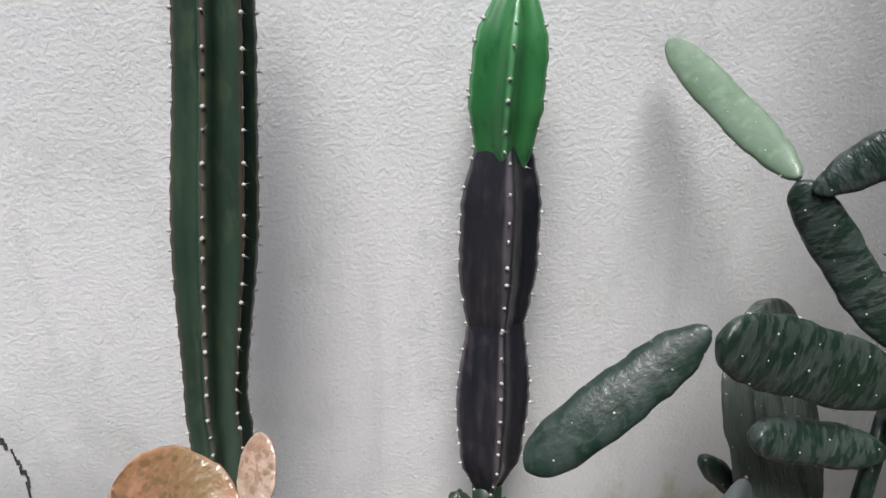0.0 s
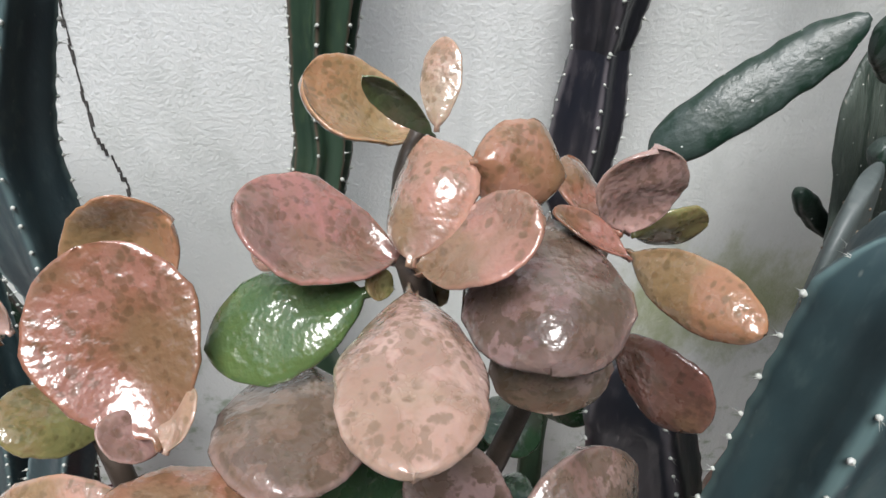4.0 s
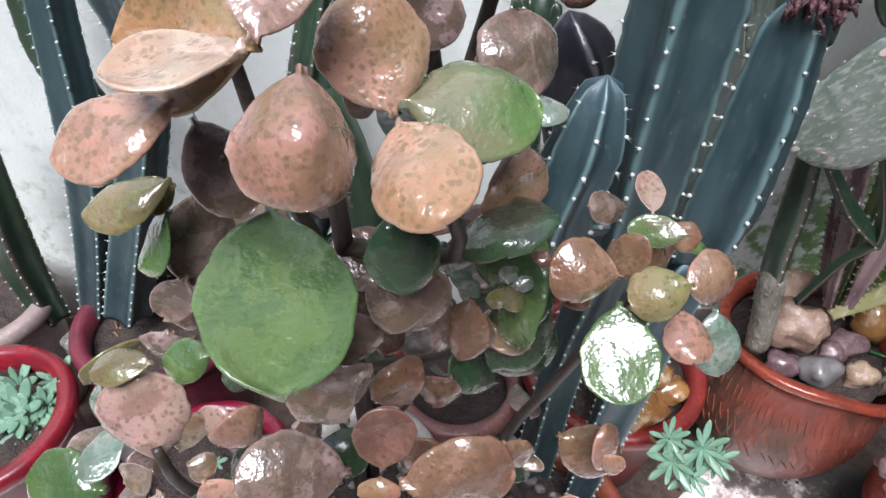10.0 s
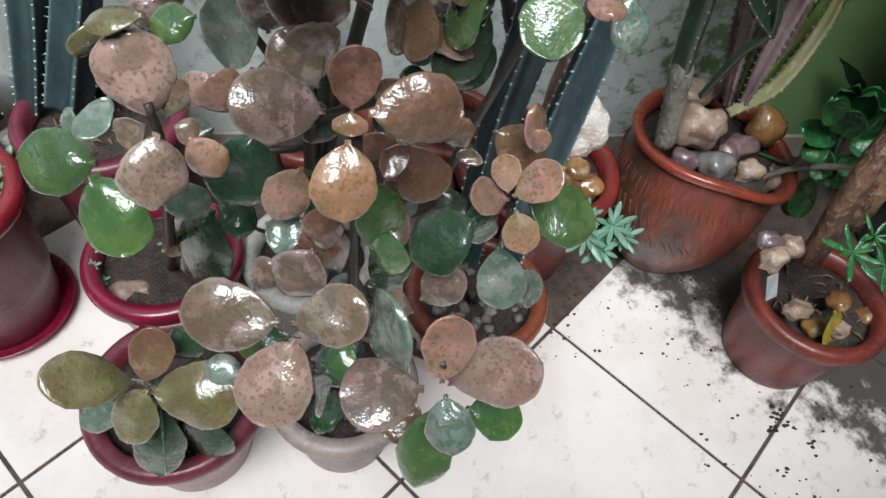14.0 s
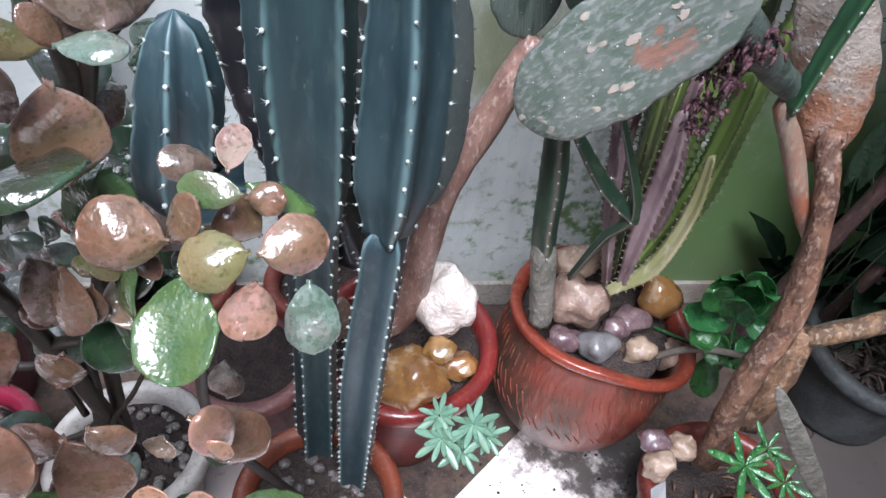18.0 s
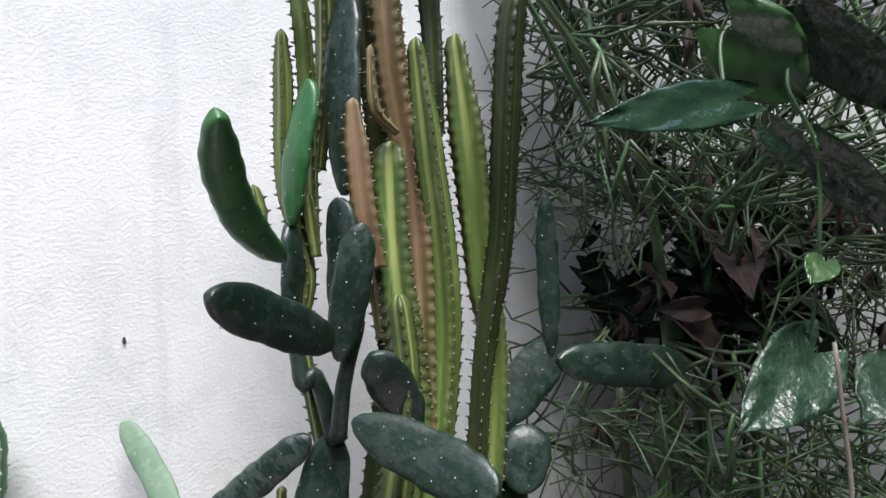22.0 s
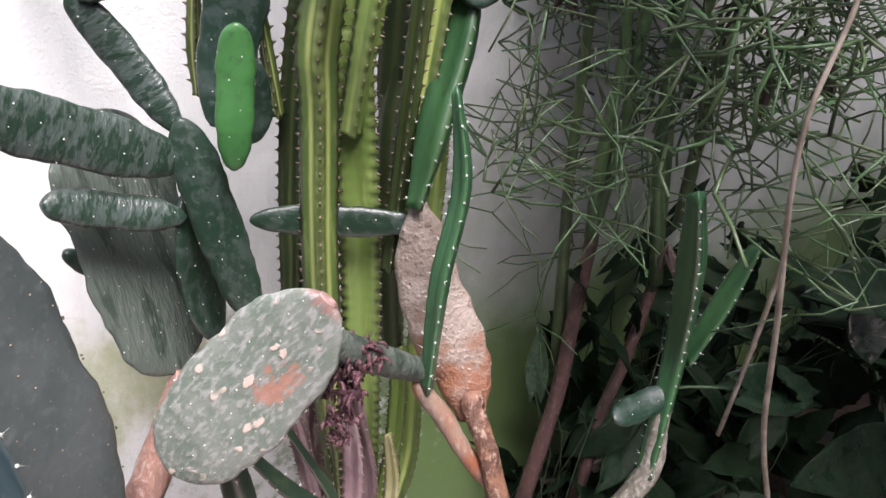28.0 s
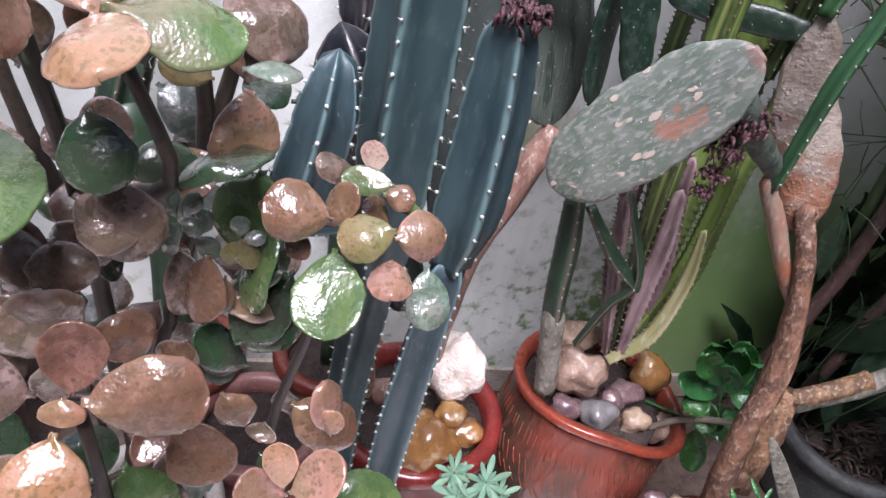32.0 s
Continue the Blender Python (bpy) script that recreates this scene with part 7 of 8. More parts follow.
heart(VN, (0.881, 0.090, 1.849), (1.093, 0.070, 1.839), (-0.092, -0.573, -0.814), 0.048, M_VINE, 0.15, -0.05)
heart(VN, (1.126, 0.090, 1.870), (1.439, 0.090, 1.963), (0.029, -0.995, -0.098), 0.032, M_VINE, 0.15, -0.05)
heart(VN, (0.764, 0.080, 1.739), (0.841, 0.060, 1.672), (-0.550, -0.724, -0.416), 0.080, M_VINELIGHT, 0.15, -0.08)
heart(VN, (0.851, 0.060, 1.747), (0.983, 0.040, 1.660), (-0.527, -0.506, -0.683), 0.060, M_VINE, 0.2, -0.08)
heart(VN, (0.853, 0.060, 1.746), (0.806, 0.070, 1.759), (-0.303, -0.839, -0.451), 0.030, M_VINE, 0.2, -0.05)
heart(VN, (0.773, 0.050, 1.644), (0.814, 0.040, 1.605), (-0.544, -0.748, -0.380), 0.028, M_VINE, 0.2, -0.05)
heart(VN, (0.841, 0.050, 1.628), (0.941, 0.030, 1.541), (-0.630, -0.473, -0.616), 0.046, M_VINE, 0.25, -0.08)
heart(VN, (1.081, 0.060, 1.655), (1.039, 0.050, 1.591), (-0.696, -0.482, 0.532), 0.044, M_VINELIGHT, 0.2, -0.05)
heart(VN, (1.192, 0.060, 1.700), (1.054, 0.050, 1.664), (-0.007, -0.956, 0.292), 0.038, M_VINELIGHT, 0.2, -0.05)
heart(VN, (1.150, 0.060, 1.708), (1.311, 0.060, 1.733), (0.002, -1.000, -0.012), 0.030, M_VINE, 0.2, -0.05)
heart(VN, (0.861, 0.080, 1.439), (0.735, 0.060, 1.388), (0.036, -0.861, 0.507), 0.078, M_VINE, 0.2, -0.08)
heart(VN, (1.038, 0.100, 1.399), (0.943, 0.080, 1.365), (-0.157, -0.594, 0.789), 0.072, M_VINE, 0.2, -0.08)
heart(VN, (1.221, 0.100, 1.426), (1.110, 0.080, 1.439), (0.185, -0.980, 0.073), 0.032, M_VINE, 0.2, -0.05)
heart(VN, (0.852, 0.060, 1.527), (0.817, 0.050, 1.509), (-0.190, -0.654, 0.732), 0.030, M_VINELIGHT, 0.2, -0.05)
limb(VN, [(1.45, 0.42, 1.999), (1.18, 0.14, 1.93), (0.98, 0.10, 1.88), (0.811, 0.10, 1.870), (0.784, 0.095, 1.855)], [0.0032, 0.0028, 0.0025, 0.0022, 0.0018], M_PENCIL, "stem")
limb(VN, [(1.18, 0.14, 1.93), (1.02, 0.10, 1.80), (0.853, 0.07, 1.75), (0.764, 0.085, 1.742), (0.739, 0.07, 1.67)], [0.0028, 0.0025, 0.0022, 0.002, 0.0018], M_PENCIL, "stem")
limb(VN, [(0.853, 0.07, 1.75), (0.81, 0.06, 1.69), (0.841, 0.055, 1.63), (0.852, 0.065, 1.53), (0.861, 0.085, 1.44)], [0.002, 0.002, 0.0018, 0.0018, 0.0016], M_PENCIL, "stem")
limb(VN, [(1.18, 0.14, 1.93), (1.17, 0.08, 1.71), (1.081, 0.065, 1.66)], [0.0022, 0.002, 0.0016], M_PENCIL, "stem")
limb(VN, [(1.17, 0.08, 1.71), (1.2, 0.1, 1.55), (1.221, 0.105, 1.43), (1.038, 0.105, 1.4)], [0.002, 0.002, 0.0018, 0.0015], M_PENCIL, "stem")
# corner leaves in near-black colours that stand for the shade there
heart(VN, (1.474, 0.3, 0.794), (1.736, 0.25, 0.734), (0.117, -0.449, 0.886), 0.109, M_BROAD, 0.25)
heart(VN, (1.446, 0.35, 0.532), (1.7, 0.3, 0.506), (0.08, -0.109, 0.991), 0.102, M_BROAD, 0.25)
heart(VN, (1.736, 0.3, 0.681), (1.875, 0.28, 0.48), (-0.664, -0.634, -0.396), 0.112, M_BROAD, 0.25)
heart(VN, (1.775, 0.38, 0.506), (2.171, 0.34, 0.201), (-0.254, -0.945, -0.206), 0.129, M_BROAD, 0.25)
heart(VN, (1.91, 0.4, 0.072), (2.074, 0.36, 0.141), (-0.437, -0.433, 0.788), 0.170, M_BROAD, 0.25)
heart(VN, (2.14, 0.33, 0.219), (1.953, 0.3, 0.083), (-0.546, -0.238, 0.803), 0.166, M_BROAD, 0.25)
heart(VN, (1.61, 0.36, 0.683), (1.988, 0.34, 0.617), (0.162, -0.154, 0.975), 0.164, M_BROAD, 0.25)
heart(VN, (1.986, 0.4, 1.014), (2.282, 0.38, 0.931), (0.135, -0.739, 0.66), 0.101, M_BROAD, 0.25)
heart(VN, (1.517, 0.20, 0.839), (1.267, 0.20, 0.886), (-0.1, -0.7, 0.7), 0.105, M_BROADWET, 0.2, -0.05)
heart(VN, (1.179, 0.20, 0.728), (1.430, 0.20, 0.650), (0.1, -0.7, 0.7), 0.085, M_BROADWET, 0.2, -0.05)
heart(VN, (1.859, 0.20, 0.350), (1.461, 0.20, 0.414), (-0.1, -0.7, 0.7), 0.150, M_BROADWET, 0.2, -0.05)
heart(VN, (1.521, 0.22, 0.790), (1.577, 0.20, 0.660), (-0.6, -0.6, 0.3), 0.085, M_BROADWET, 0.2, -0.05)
heart(VN, (1.020, 0.50, 0.573), (1.005, 0.50, 0.706), (-0.636, -0.768, -0.072), 0.042, M_VINE, 0.2, -0.05)
limb(VN, [(1.882, 0.42, 0.787), (1.70, 0.30, 0.83), (1.517, 0.205, 0.84), (1.521, 0.225, 0.79)], [0.003, 0.0028, 0.0025, 0.002], M_PENCIL, "stem")
limb(VN, [(1.10, 0.42, 0.50), (1.10, 0.30, 0.68), (1.179, 0.205, 0.729)], [0.003, 0.0025, 0.002], M_PENCIL, "stem")
limb(VN, [(2.168, 0.45, 0.43), (2.0, 0.30, 0.36), (1.859, 0.205, 0.352)], [0.004, 0.003, 0.0025], M_PENCIL, "stem")
limb(VN, [(1.10, 0.52, 0.40), (1.04, 0.505, 0.52), (1.020, 0.502, 0.575)], [0.003, 0.0025, 0.002], M_PENCIL, "stem")
limb(VN, [(0.799, 0.02, 1.46), (0.814, 0.02, 1.314), (0.798, 0.02, 1.198), (0.872, 0.03, 1.009), (0.939, 0.04, 0.847), (1.014, 0.04, 0.703)], [0.0018, 0.0022, 0.0024, 0.0030, 0.0032, 0.0032], M_TAN, "dry_stalk")
limb(VN, [(1.16, 0.2, 0.947), (1.151, 0.2, 0.808), (1.169, 0.22, 0.628)], [0.0040, 0.0038, 0.0037], M_TAN, "dry_stalk")
limb(VN, [(2.829, 0.45, -0.488), (2.168, 0.45, 0.43), (1.882, 0.42, 0.787), (1.823, 0.42, 1.375), (1.541, 0.42, 1.797), (1.45, 0.42, 1.999)], [0.0150, 0.0109, 0.0087, 0.0077, 0.0064, 0.0050], M_PENCIL, "stem")
CR = thing("angled_cactus", (1.25, 0.40, 0.16), "leaning green angled cactus with pale woody base", "cactus")
limb(CR, [(0.839, 0.24, 0.473), (0.945, 0.22, 0.553), (0.993, 0.206, 0.635), (1.003, 0.215, 0.701), (1.018, 0.222, 0.752)], [0.0161, 0.0167, 0.0169, 0.0140, 0.0057], M_GREYSTEM, "stem")
column(CR, [(0.99, 0.206, 0.629), (1.003, 0.215, 0.701), (1.028, 0.235, 0.819), (0.977, 0.21, 0.967), (0.907, 0.18, 1.092)], [0.0170, 0.0173, 0.0202, 0.0216, 0.0125], 3, M_ANGLED, depth=0.45)
column(CR, [(1.055, 0.235, 0.792), (1.08, 0.22, 0.89), (1.106, 0.21, 0.986)], [0.0149, 0.0183, 0.0115], 3, M_ANGLED, depth=0.45)
pad(CR, (1.032, 0.23, 0.752), (0.915, 0.23, 0.735), (-0.115, -0.602, 0.79), 0.040, M_PAD)
VP = thing("striped_bromeliad", (1.75, 0.5, 0.0), "arching striped plant with cream and pinkish blades", "plant")
blade(VP, (2.417, 0.45, 0.901), (2.06, 0.42, 1.414), (0, -1, 0.3), 0.041, M_TAN, -0.3)
blade(VP, (2.437, 0.45, 0.897), (2.228, 0.42, 1.391), (0, -1, 0.3), 0.041, M_GRASS, -0.3)
blade(VP, (2.457, 0.45, 0.893), (2.5, 0.42, 1.344), (0, -1, 0.3), 0.047, M_GRASS, -0.3)
blade(VP, (2.478, 0.45, 0.888), (2.679, 0.42, 1.315), (0, -1, 0.3), 0.052, M_TAN, -0.3)
blade(VP, (2.476, 0.45, 0.873), (2.283, 0.42, 1.191), (0, -1, 0.3), 0.068, M_EUPHDRY, -0.3)
blade(VP, (2.497, 0.45, 0.868), (2.485, 0.42, 1.199), (0, -1, 0.3), 0.079, M_EUPHDRY, -0.3)
blade(VP, (2.538, 0.45, 0.843), (2.66, 0.42, 1.146), (0, -1, 0.3), 0.080, M_EUPHDRY, -0.3)
blade(VP, (2.435, 0.45, 0.881), (2.113, 0.42, 1.269), (0, -1, 0.3), 0.036, M_GRASS, -0.3)
heart(VN, (0.605, 0.3, 1.995), (0.595, 0.3, 1.949), (-0.352, -0.933, 0.076), 0.020, M_VINELIGHT, 0.25)
heart(VN, (0.558, 0.3, 1.925), (0.536, 0.3, 1.911), (0.098, -0.983, -0.154), 0.017, M_VINELIGHT, 0.25)
limb(PB, [(0.344, 0.36, 1.955), (0.33, 0.36, 1.971), (0.321, 0.36, 1.995)], [0.0040, 0.0033, 0.0021], M_PENCIL, "limb")
limb(PB, [(0.415, 0.36, 1.978), (0.464, 0.36, 1.996), (0.528, 0.36, 2.024)], [0.0042, 0.0037, 0.0024], M_PENCIL, "limb")
limb(PB, [(0.47, 0.36, 1.949), (0.459, 0.36, 1.982), (0.451, 0.36, 2.013)], [0.0043, 0.0036, 0.0023], M_PENCIL, "limb")
limb(PB, [(0.559, 0.35, 1.966), (0.575, 0.35, 1.998), (0.554, 0.35, 2.031)], [0.0045, 0.0039, 0.0025], M_PENCIL, "limb")
limb(PB, [(0.511, 0.36, 1.95), (0.484, 0.36, 1.966), (0.498, 0.36, 1.994)], [0.0044, 0.0037, 0.0024], M_PENCIL, "limb")
limb(PB, [(0.254, 0.36, 1.929), (0.282, 0.36, 1.937), (0.305, 0.36, 1.958)], [0.0037, 0.0032, 0.0021], M_PENCIL, "limb")
limb(PB, [(0.387, 0.36, 1.944), (0.378, 0.36, 1.902), (0.396, 0.36, 1.892)], [0.0041, 0.0034, 0.0022], M_PENCIL, "limb")
limb(PB, [(0.712, 0.35, 1.946), (0.763, 0.35, 2.012), (0.85, 0.35, 2.1)], [0.0049, 0.0043, 0.0029], M_PENCIL, "limb")
limb(PB, [(0.666, 0.36, 1.95), (0.63, 0.35, 1.986), (0.601, 0.35, 2.042)], [0.0049, 0.0040, 0.0025], M_PENCIL, "limb")
limb(PB, [(0.85, 0.45, 1.887), (0.754, 0.42, 1.955), (0.674, 0.4, 2.026), (0.651, 0.4, 2.08)], [0.0057, 0.0045, 0.0043, 0.0027], M_PENCIL, "limb")
limb(PB, [(1.019, 0.5, 1.798), (0.881, 0.46, 1.912), (0.778, 0.42, 2.002), (0.715, 0.4, 2.095)], [0.0063, 0.0050, 0.0046, 0.0028], M_PENCIL, "limb")
limb(PB, [(1.216, 0.5, 1.732), (1.067, 0.45, 1.92), (0.94, 0.4, 2.05), (0.889, 0.38, 2.144)], [0.0068, 0.0054, 0.0050, 0.0031], M_PENCIL, "limb")
limb(PB, [(1.412, 0.42, 1.691), (1.496, 0.4, 1.846), (1.594, 0.36, 2.007), (1.852, 0.32, 2.264)], [0.0070, 0.0061, 0.0063, 0.0044], M_PENCIL, "limb")
limb(PB, [(1.803, 0.4, 1.765), (1.727, 0.38, 1.868), (1.687, 0.36, 1.97)], [0.0080, 0.0066, 0.0041], M_PENCIL, "limb")
limb(PB, [(1.043, 0.5, 1.68), (1.134, 0.5, 1.762), (1.276, 0.5, 1.821), (1.491, 0.5, 1.881)], [0.0063, 0.0056, 0.0060, 0.0042], M_PENCIL, "limb")
limb(PB, [(0.605, 0.32, 1.949), (0.688, 0.32, 1.877), (0.809, 0.34, 1.735), (0.95, 0.4, 1.6)], [0.0022, 0.0036, 0.0042, 0.005], M_PENCIL, "limb")
limb(PB, [(0.629, 0.34, 1.997), (0.731, 0.34, 1.929), (0.895, 0.36, 1.902), (1.05, 0.42, 1.86)], [0.0022, 0.0032, 0.0036, 0.004], M_PENCIL, "limb")
limb(PB, [(0.881, 0.28, 1.84), (0.933, 0.28, 1.953), (1.008, 0.28, 2.082)], [0.0045, 0.004, 0.003], M_PENCIL, "limb")
limb(PB, [(1.076, 0.15, 1.766), (1.214, 0.15, 1.903), (1.394, 0.15, 2.082)], [0.004, 0.0045, 0.004], M_PENCIL, "limb")
limb(PB, [(0.518, 0.34, 1.96), (0.578, 0.34, 1.994), (0.673, 0.34, 1.974), (0.804, 0.36, 2.016), (0.95, 0.4, 2.0)], [0.0018, 0.0022, 0.0026, 0.003, 0.0035], M_PENCIL, "limb")
limb(PB, [(0.614, 0.34, 1.948), (0.67, 0.34, 1.927), (0.761, 0.34, 1.966), (0.906, 0.36, 2.0)], [0.0018, 0.0024, 0.0028, 0.003], M_PENCIL, "limb")
limb(PB, [(0.737, 0.34, 1.89), (0.787, 0.34, 1.832), (0.871, 0.36, 1.79), (1.0, 0.42, 1.7)], [0.002, 0.0026, 0.003, 0.004], M_PENCIL, "limb")
limb(PB, [(0.611, 0.3, 1.933), (0.702, 0.3, 1.854), (0.82, 0.32, 1.746), (0.95, 0.4, 1.62)], [0.002, 0.003, 0.0036, 0.004], M_PENCIL, "limb")
limb(PB, [(1.164, 0.45, 1.654), (1.257, 0.44, 1.755), (1.429, 0.42, 1.857), (1.63, 0.4, 1.964)], [0.0064, 0.0057, 0.0061, 0.0041], M_PENCIL, "limb")
CROWNS.append((PB, (0.393, 0.36, 1.948), 0.014, M_WITHER, "withered_tuft"))
CROWNS.append((PB, (0.852, 0.4, 2.011), 0.017, M_WITHER, "withered_tuft"))
CROWNS.append((PB, (0.912, 0.4, 2.003), 0.014, M_WITHER, "withered_tuft"))
CROWNS.append((PB, (0.968, 0.4, 2.007), 0.020, M_WITHER, "withered_tuft"))
CROWNS.append((PB, (0.968, 0.4, 1.974), 0.014, M_WITHER, "withered_tuft"))
CROWNS.append((PB, (1.006, 0.4, 1.907), 0.016, M_WITHER, "withered_tuft"))
CROWNS.append((PB, (0.55, 0.36, 2.017), 0.010, M_WITHER, "withered_tuft"))
CROWNS.append((PB, (0.671, 0.36, 2.031), 0.012, M_WITHER, "withered_tuft"))
CROWNS.append((CC, (0.211, 0.13, 1.06), 0.021, M_PURPLE, "dried_flower"))
CROWNS.append((PT, (0.515, 0.215, 0.967), 0.023, M_PURPLE, "dried_flower"))
CROWNS.append((PT, (0.509, 0.215, 0.947), 0.024, M_PURPLE, "dried_flower"))
CROWNS.append((PT, (0.506, 0.215, 0.921), 0.022, M_PURPLE, "dried_flower"))
CROWNS.append((PT, (0.502, 0.215, 0.892), 0.018, M_PURPLE, "dried_flower"))
CROWNS.append((PT, (0.527, 0.215, 0.951), 0.018, M_PURPLE, "dried_flower"))
CROWNS.append((PT, (0.5, 0.215, 0.868), 0.013, M_PURPLE, "dried_flower"))
limb(PT, [(0.78, 0.19, 0.546), (0.836, 0.19, 0.563), (0.892, 0.19, 0.592)], [0.0128, 0.0143, 0.0148], M_BARK, "branch")
blade(HA, (0.772, 0.3, 0.475), (0.742, 0.275, 0.57), (-0.624, -0.685, -0.377), 0.047, M_HERB, 0.35, cup=0.3, wave=0.15)
blade(HA, (0.799, 0.3, 0.446), (0.796, 0.275, 0.532), (-0.867, -0.47, -0.167), 0.053, M_HERB, 0.35, cup=0.3, wave=0.15)
blade(HA, (0.734, 0.3, 0.476), (0.667, 0.275, 0.559), (0.208, -0.97, -0.124), 0.047, M_HERB, 0.35, cup=0.3, wave=0.15)
blade(HA, (0.75, 0.3, 0.418), (0.701, 0.275, 0.409), (-0.017, -0.309, 0.951), 0.045, M_HERB, 0.35, cup=0.3, wave=0.15)
blade(HA, (0.806, 0.3, 0.401), (0.828, 0.275, 0.373), (-0.35, -0.818, 0.456), 0.050, M_HERB, 0.35, cup=0.3, wave=0.15)
blade(HA, (0.76, 0.3, 0.418), (0.76, 0.275, 0.36), (-0.569, -0.755, 0.326), 0.040, M_HERB, 0.35, cup=0.3, wave=0.15)
blade(HA, (0.771, 0.3, 0.447), (0.734, 0.275, 0.533), (-0.481, -0.765, -0.429), 0.053, M_HERB, 0.35, cup=0.3, wave=0.15)
leaf(SA, "dusky", (-0.004, 0.12, 0.973), (0.01, 0.14, 1.03), (0.062, -0.946, 0.317), 0.056)
leaf(SA, "brown", (-0.05, 0.06, 0.886), (-0.138, 0.05, 0.889), (0.08, -0.437, 0.896), 0.055)
leaf(SA, "dark", (-0.033, 0.12, 0.891), (-0.089, 0.1, 0.902), (0.377, -0.793, 0.478), 0.045)
leaf(SA, "dusky", (-0.13, 0.02, 1.01), (-0.117, 0.02, 1.053), (0.238, -0.969, -0.072), 0.032)
leaf(SA, "olive", (-0.03, 0.14, 0.966), (-0.071, 0.13, 0.979), (0.34, -0.839, 0.426), 0.027)
leaf(SB, "dusky", (-0.125, -0.03, 0.807), (-0.115, -0.04, 0.885), (0.324, -0.932, -0.161), 0.051)
leaf(SB, "brown", (-0.07, 0, 0.779), (-0.087, 0, 0.824), (0.5, -0.845, 0.189), 0.049)
leaf(SB, "dark", (0.009, 0.06, 0.713), (-0.037, 0.05, 0.764), (0.667, -0.559, 0.492), 0.043)
leaf(SB, "dark", (0.044, 0.06, 0.833), (0, 0.04, 0.762), (-0.182, -0.911, 0.369), 0.054)
leaf(SB, "dusky", (-0.122, 0, 0.888), (-0.151, -0.02, 0.881), (0.352, -0.72, 0.598), 0.050)
leaf(SB, "brown", (-0.023, 0.04, 0.861), (-0.031, 0.03, 0.797), (-0.458, -0.868, 0.193), 0.040)
leaf(SB, "brown", (-0.01, 0.04, 0.839), (-0.017, 0.03, 0.804), (0.017, -0.962, 0.271), 0.023)
leaf(SB, "dark", (-0.097, 0.08, 0.83), (-0.125, 0.08, 0.81), (-0.243, -0.909, 0.34), 0.043)
leaf(SB, "brown", (-0.039, 0.02, 0.786), (-0.054, 0.02, 0.745), (-0.144, -0.988, 0.053), 0.038)
leaf(SB, "dusky", (-0.141, -0.04, 0.794), (-0.153, -0.05, 0.826), (0.785, -0.611, 0.104), 0.044)
leaf(SB, "brown", (-0.076, -0.02, 0.69), (-0.055, -0.02, 0.748), (-0.151, -0.987, 0.055), 0.042)
leaf(SB, "dusky", (-0.049, -0.02, 0.698), (-0.035, -0.03, 0.656), (0.377, -0.865, 0.332), 0.054)
leaf(SB, "grey", (-0.044, 0.03, 0.901), (-0.049, 0.03, 0.93), (0.736, -0.665, 0.127), 0.018)
leaf(SB, "grey", (-0.042, 0.03, 0.899), (-0.024, 0.03, 0.889), (0.281, -0.816, 0.506), 0.015)
leaf(SB, "grey", (-0.044, 0.03, 0.896), (-0.056, 0.03, 0.866), (-0.54, -0.814, 0.216), 0.020)
leaf(SB, "grey", (-0.039, 0.03, 0.902), (-0.028, 0.03, 0.923), (-0.135, -0.988, 0.071), 0.015)
leaf(SB, "olive", (0, 0.03, 0.882), (-0.008, 0.03, 0.859), (-0.139, -0.989, 0.048), 0.018)
leaf(SB, "olive", (0.002, 0.03, 0.885), (0.013, 0.03, 0.858), (0.318, -0.939, 0.13), 0.020)
leaf(SB, "grey", (0.004, 0.03, 0.885), (0.021, 0.03, 0.889), (-0.131, -0.822, 0.555), 0.013)
leaf(SB, "grey", (0.002, 0.03, 0.887), (0.002, 0.03, 0.906), (0.095, -0.995, 0), 0.015)
bm = bmesh.new()
blob(bm, (0.288, 0.692, 1.447), 0.004, (0.6, 0.5, 1.3), 0.4, 3, 2)
tagged(put("speck", mesh_of(bm, "speck"), M_CRACK, Matrix()), "small dark speck stuck on the plaster", "speck", kind="structure")
rosette(RB, (-0.711, 0.3, 0.297), 0.079, 18, M_ROSETTE, (0.1, -0.5, 0.85), 0.7, 0.3, 27)
rosette(RB, (-0.773, 0.27, 0.212), 0.077, 16, M_ROSETTE, (0.1, -0.5, 0.85), 0.7, 0.3, 28)
rosette(RB, (-0.671, 0.31, 0.303), 0.056, 14, M_ROSETTE, (0.1, -0.5, 0.85), 0.7, 0.3, 29)
rosette(RB, (-0.702, 0.26, 0.22), 0.058, 14, M_ROSETTE, (0.1, -0.5, 0.85), 0.7, 0.3, 30)
spurge(EU, [(0.578, 0.37, 0.448), (0.546, 0.37, 0.574), (0.522, 0.38, 0.699), (0.508, 0.39, 0.778)], [0.0089, 0.0122, 0.0125, 0.0118], 3, M_EUPHDRY, turn=0.3)
spurge(EU, [(0.594, 0.355, 0.459), (0.587, 0.355, 0.589), (0.583, 0.355, 0.702), (0.572, 0.355, 0.789)], [0.0088, 0.0160, 0.0168, 0.0121], 3, M_EUPHDRY, turn=0.8)
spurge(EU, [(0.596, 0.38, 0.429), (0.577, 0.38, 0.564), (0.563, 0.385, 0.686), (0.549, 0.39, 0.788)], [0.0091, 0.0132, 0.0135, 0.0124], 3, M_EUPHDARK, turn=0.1)
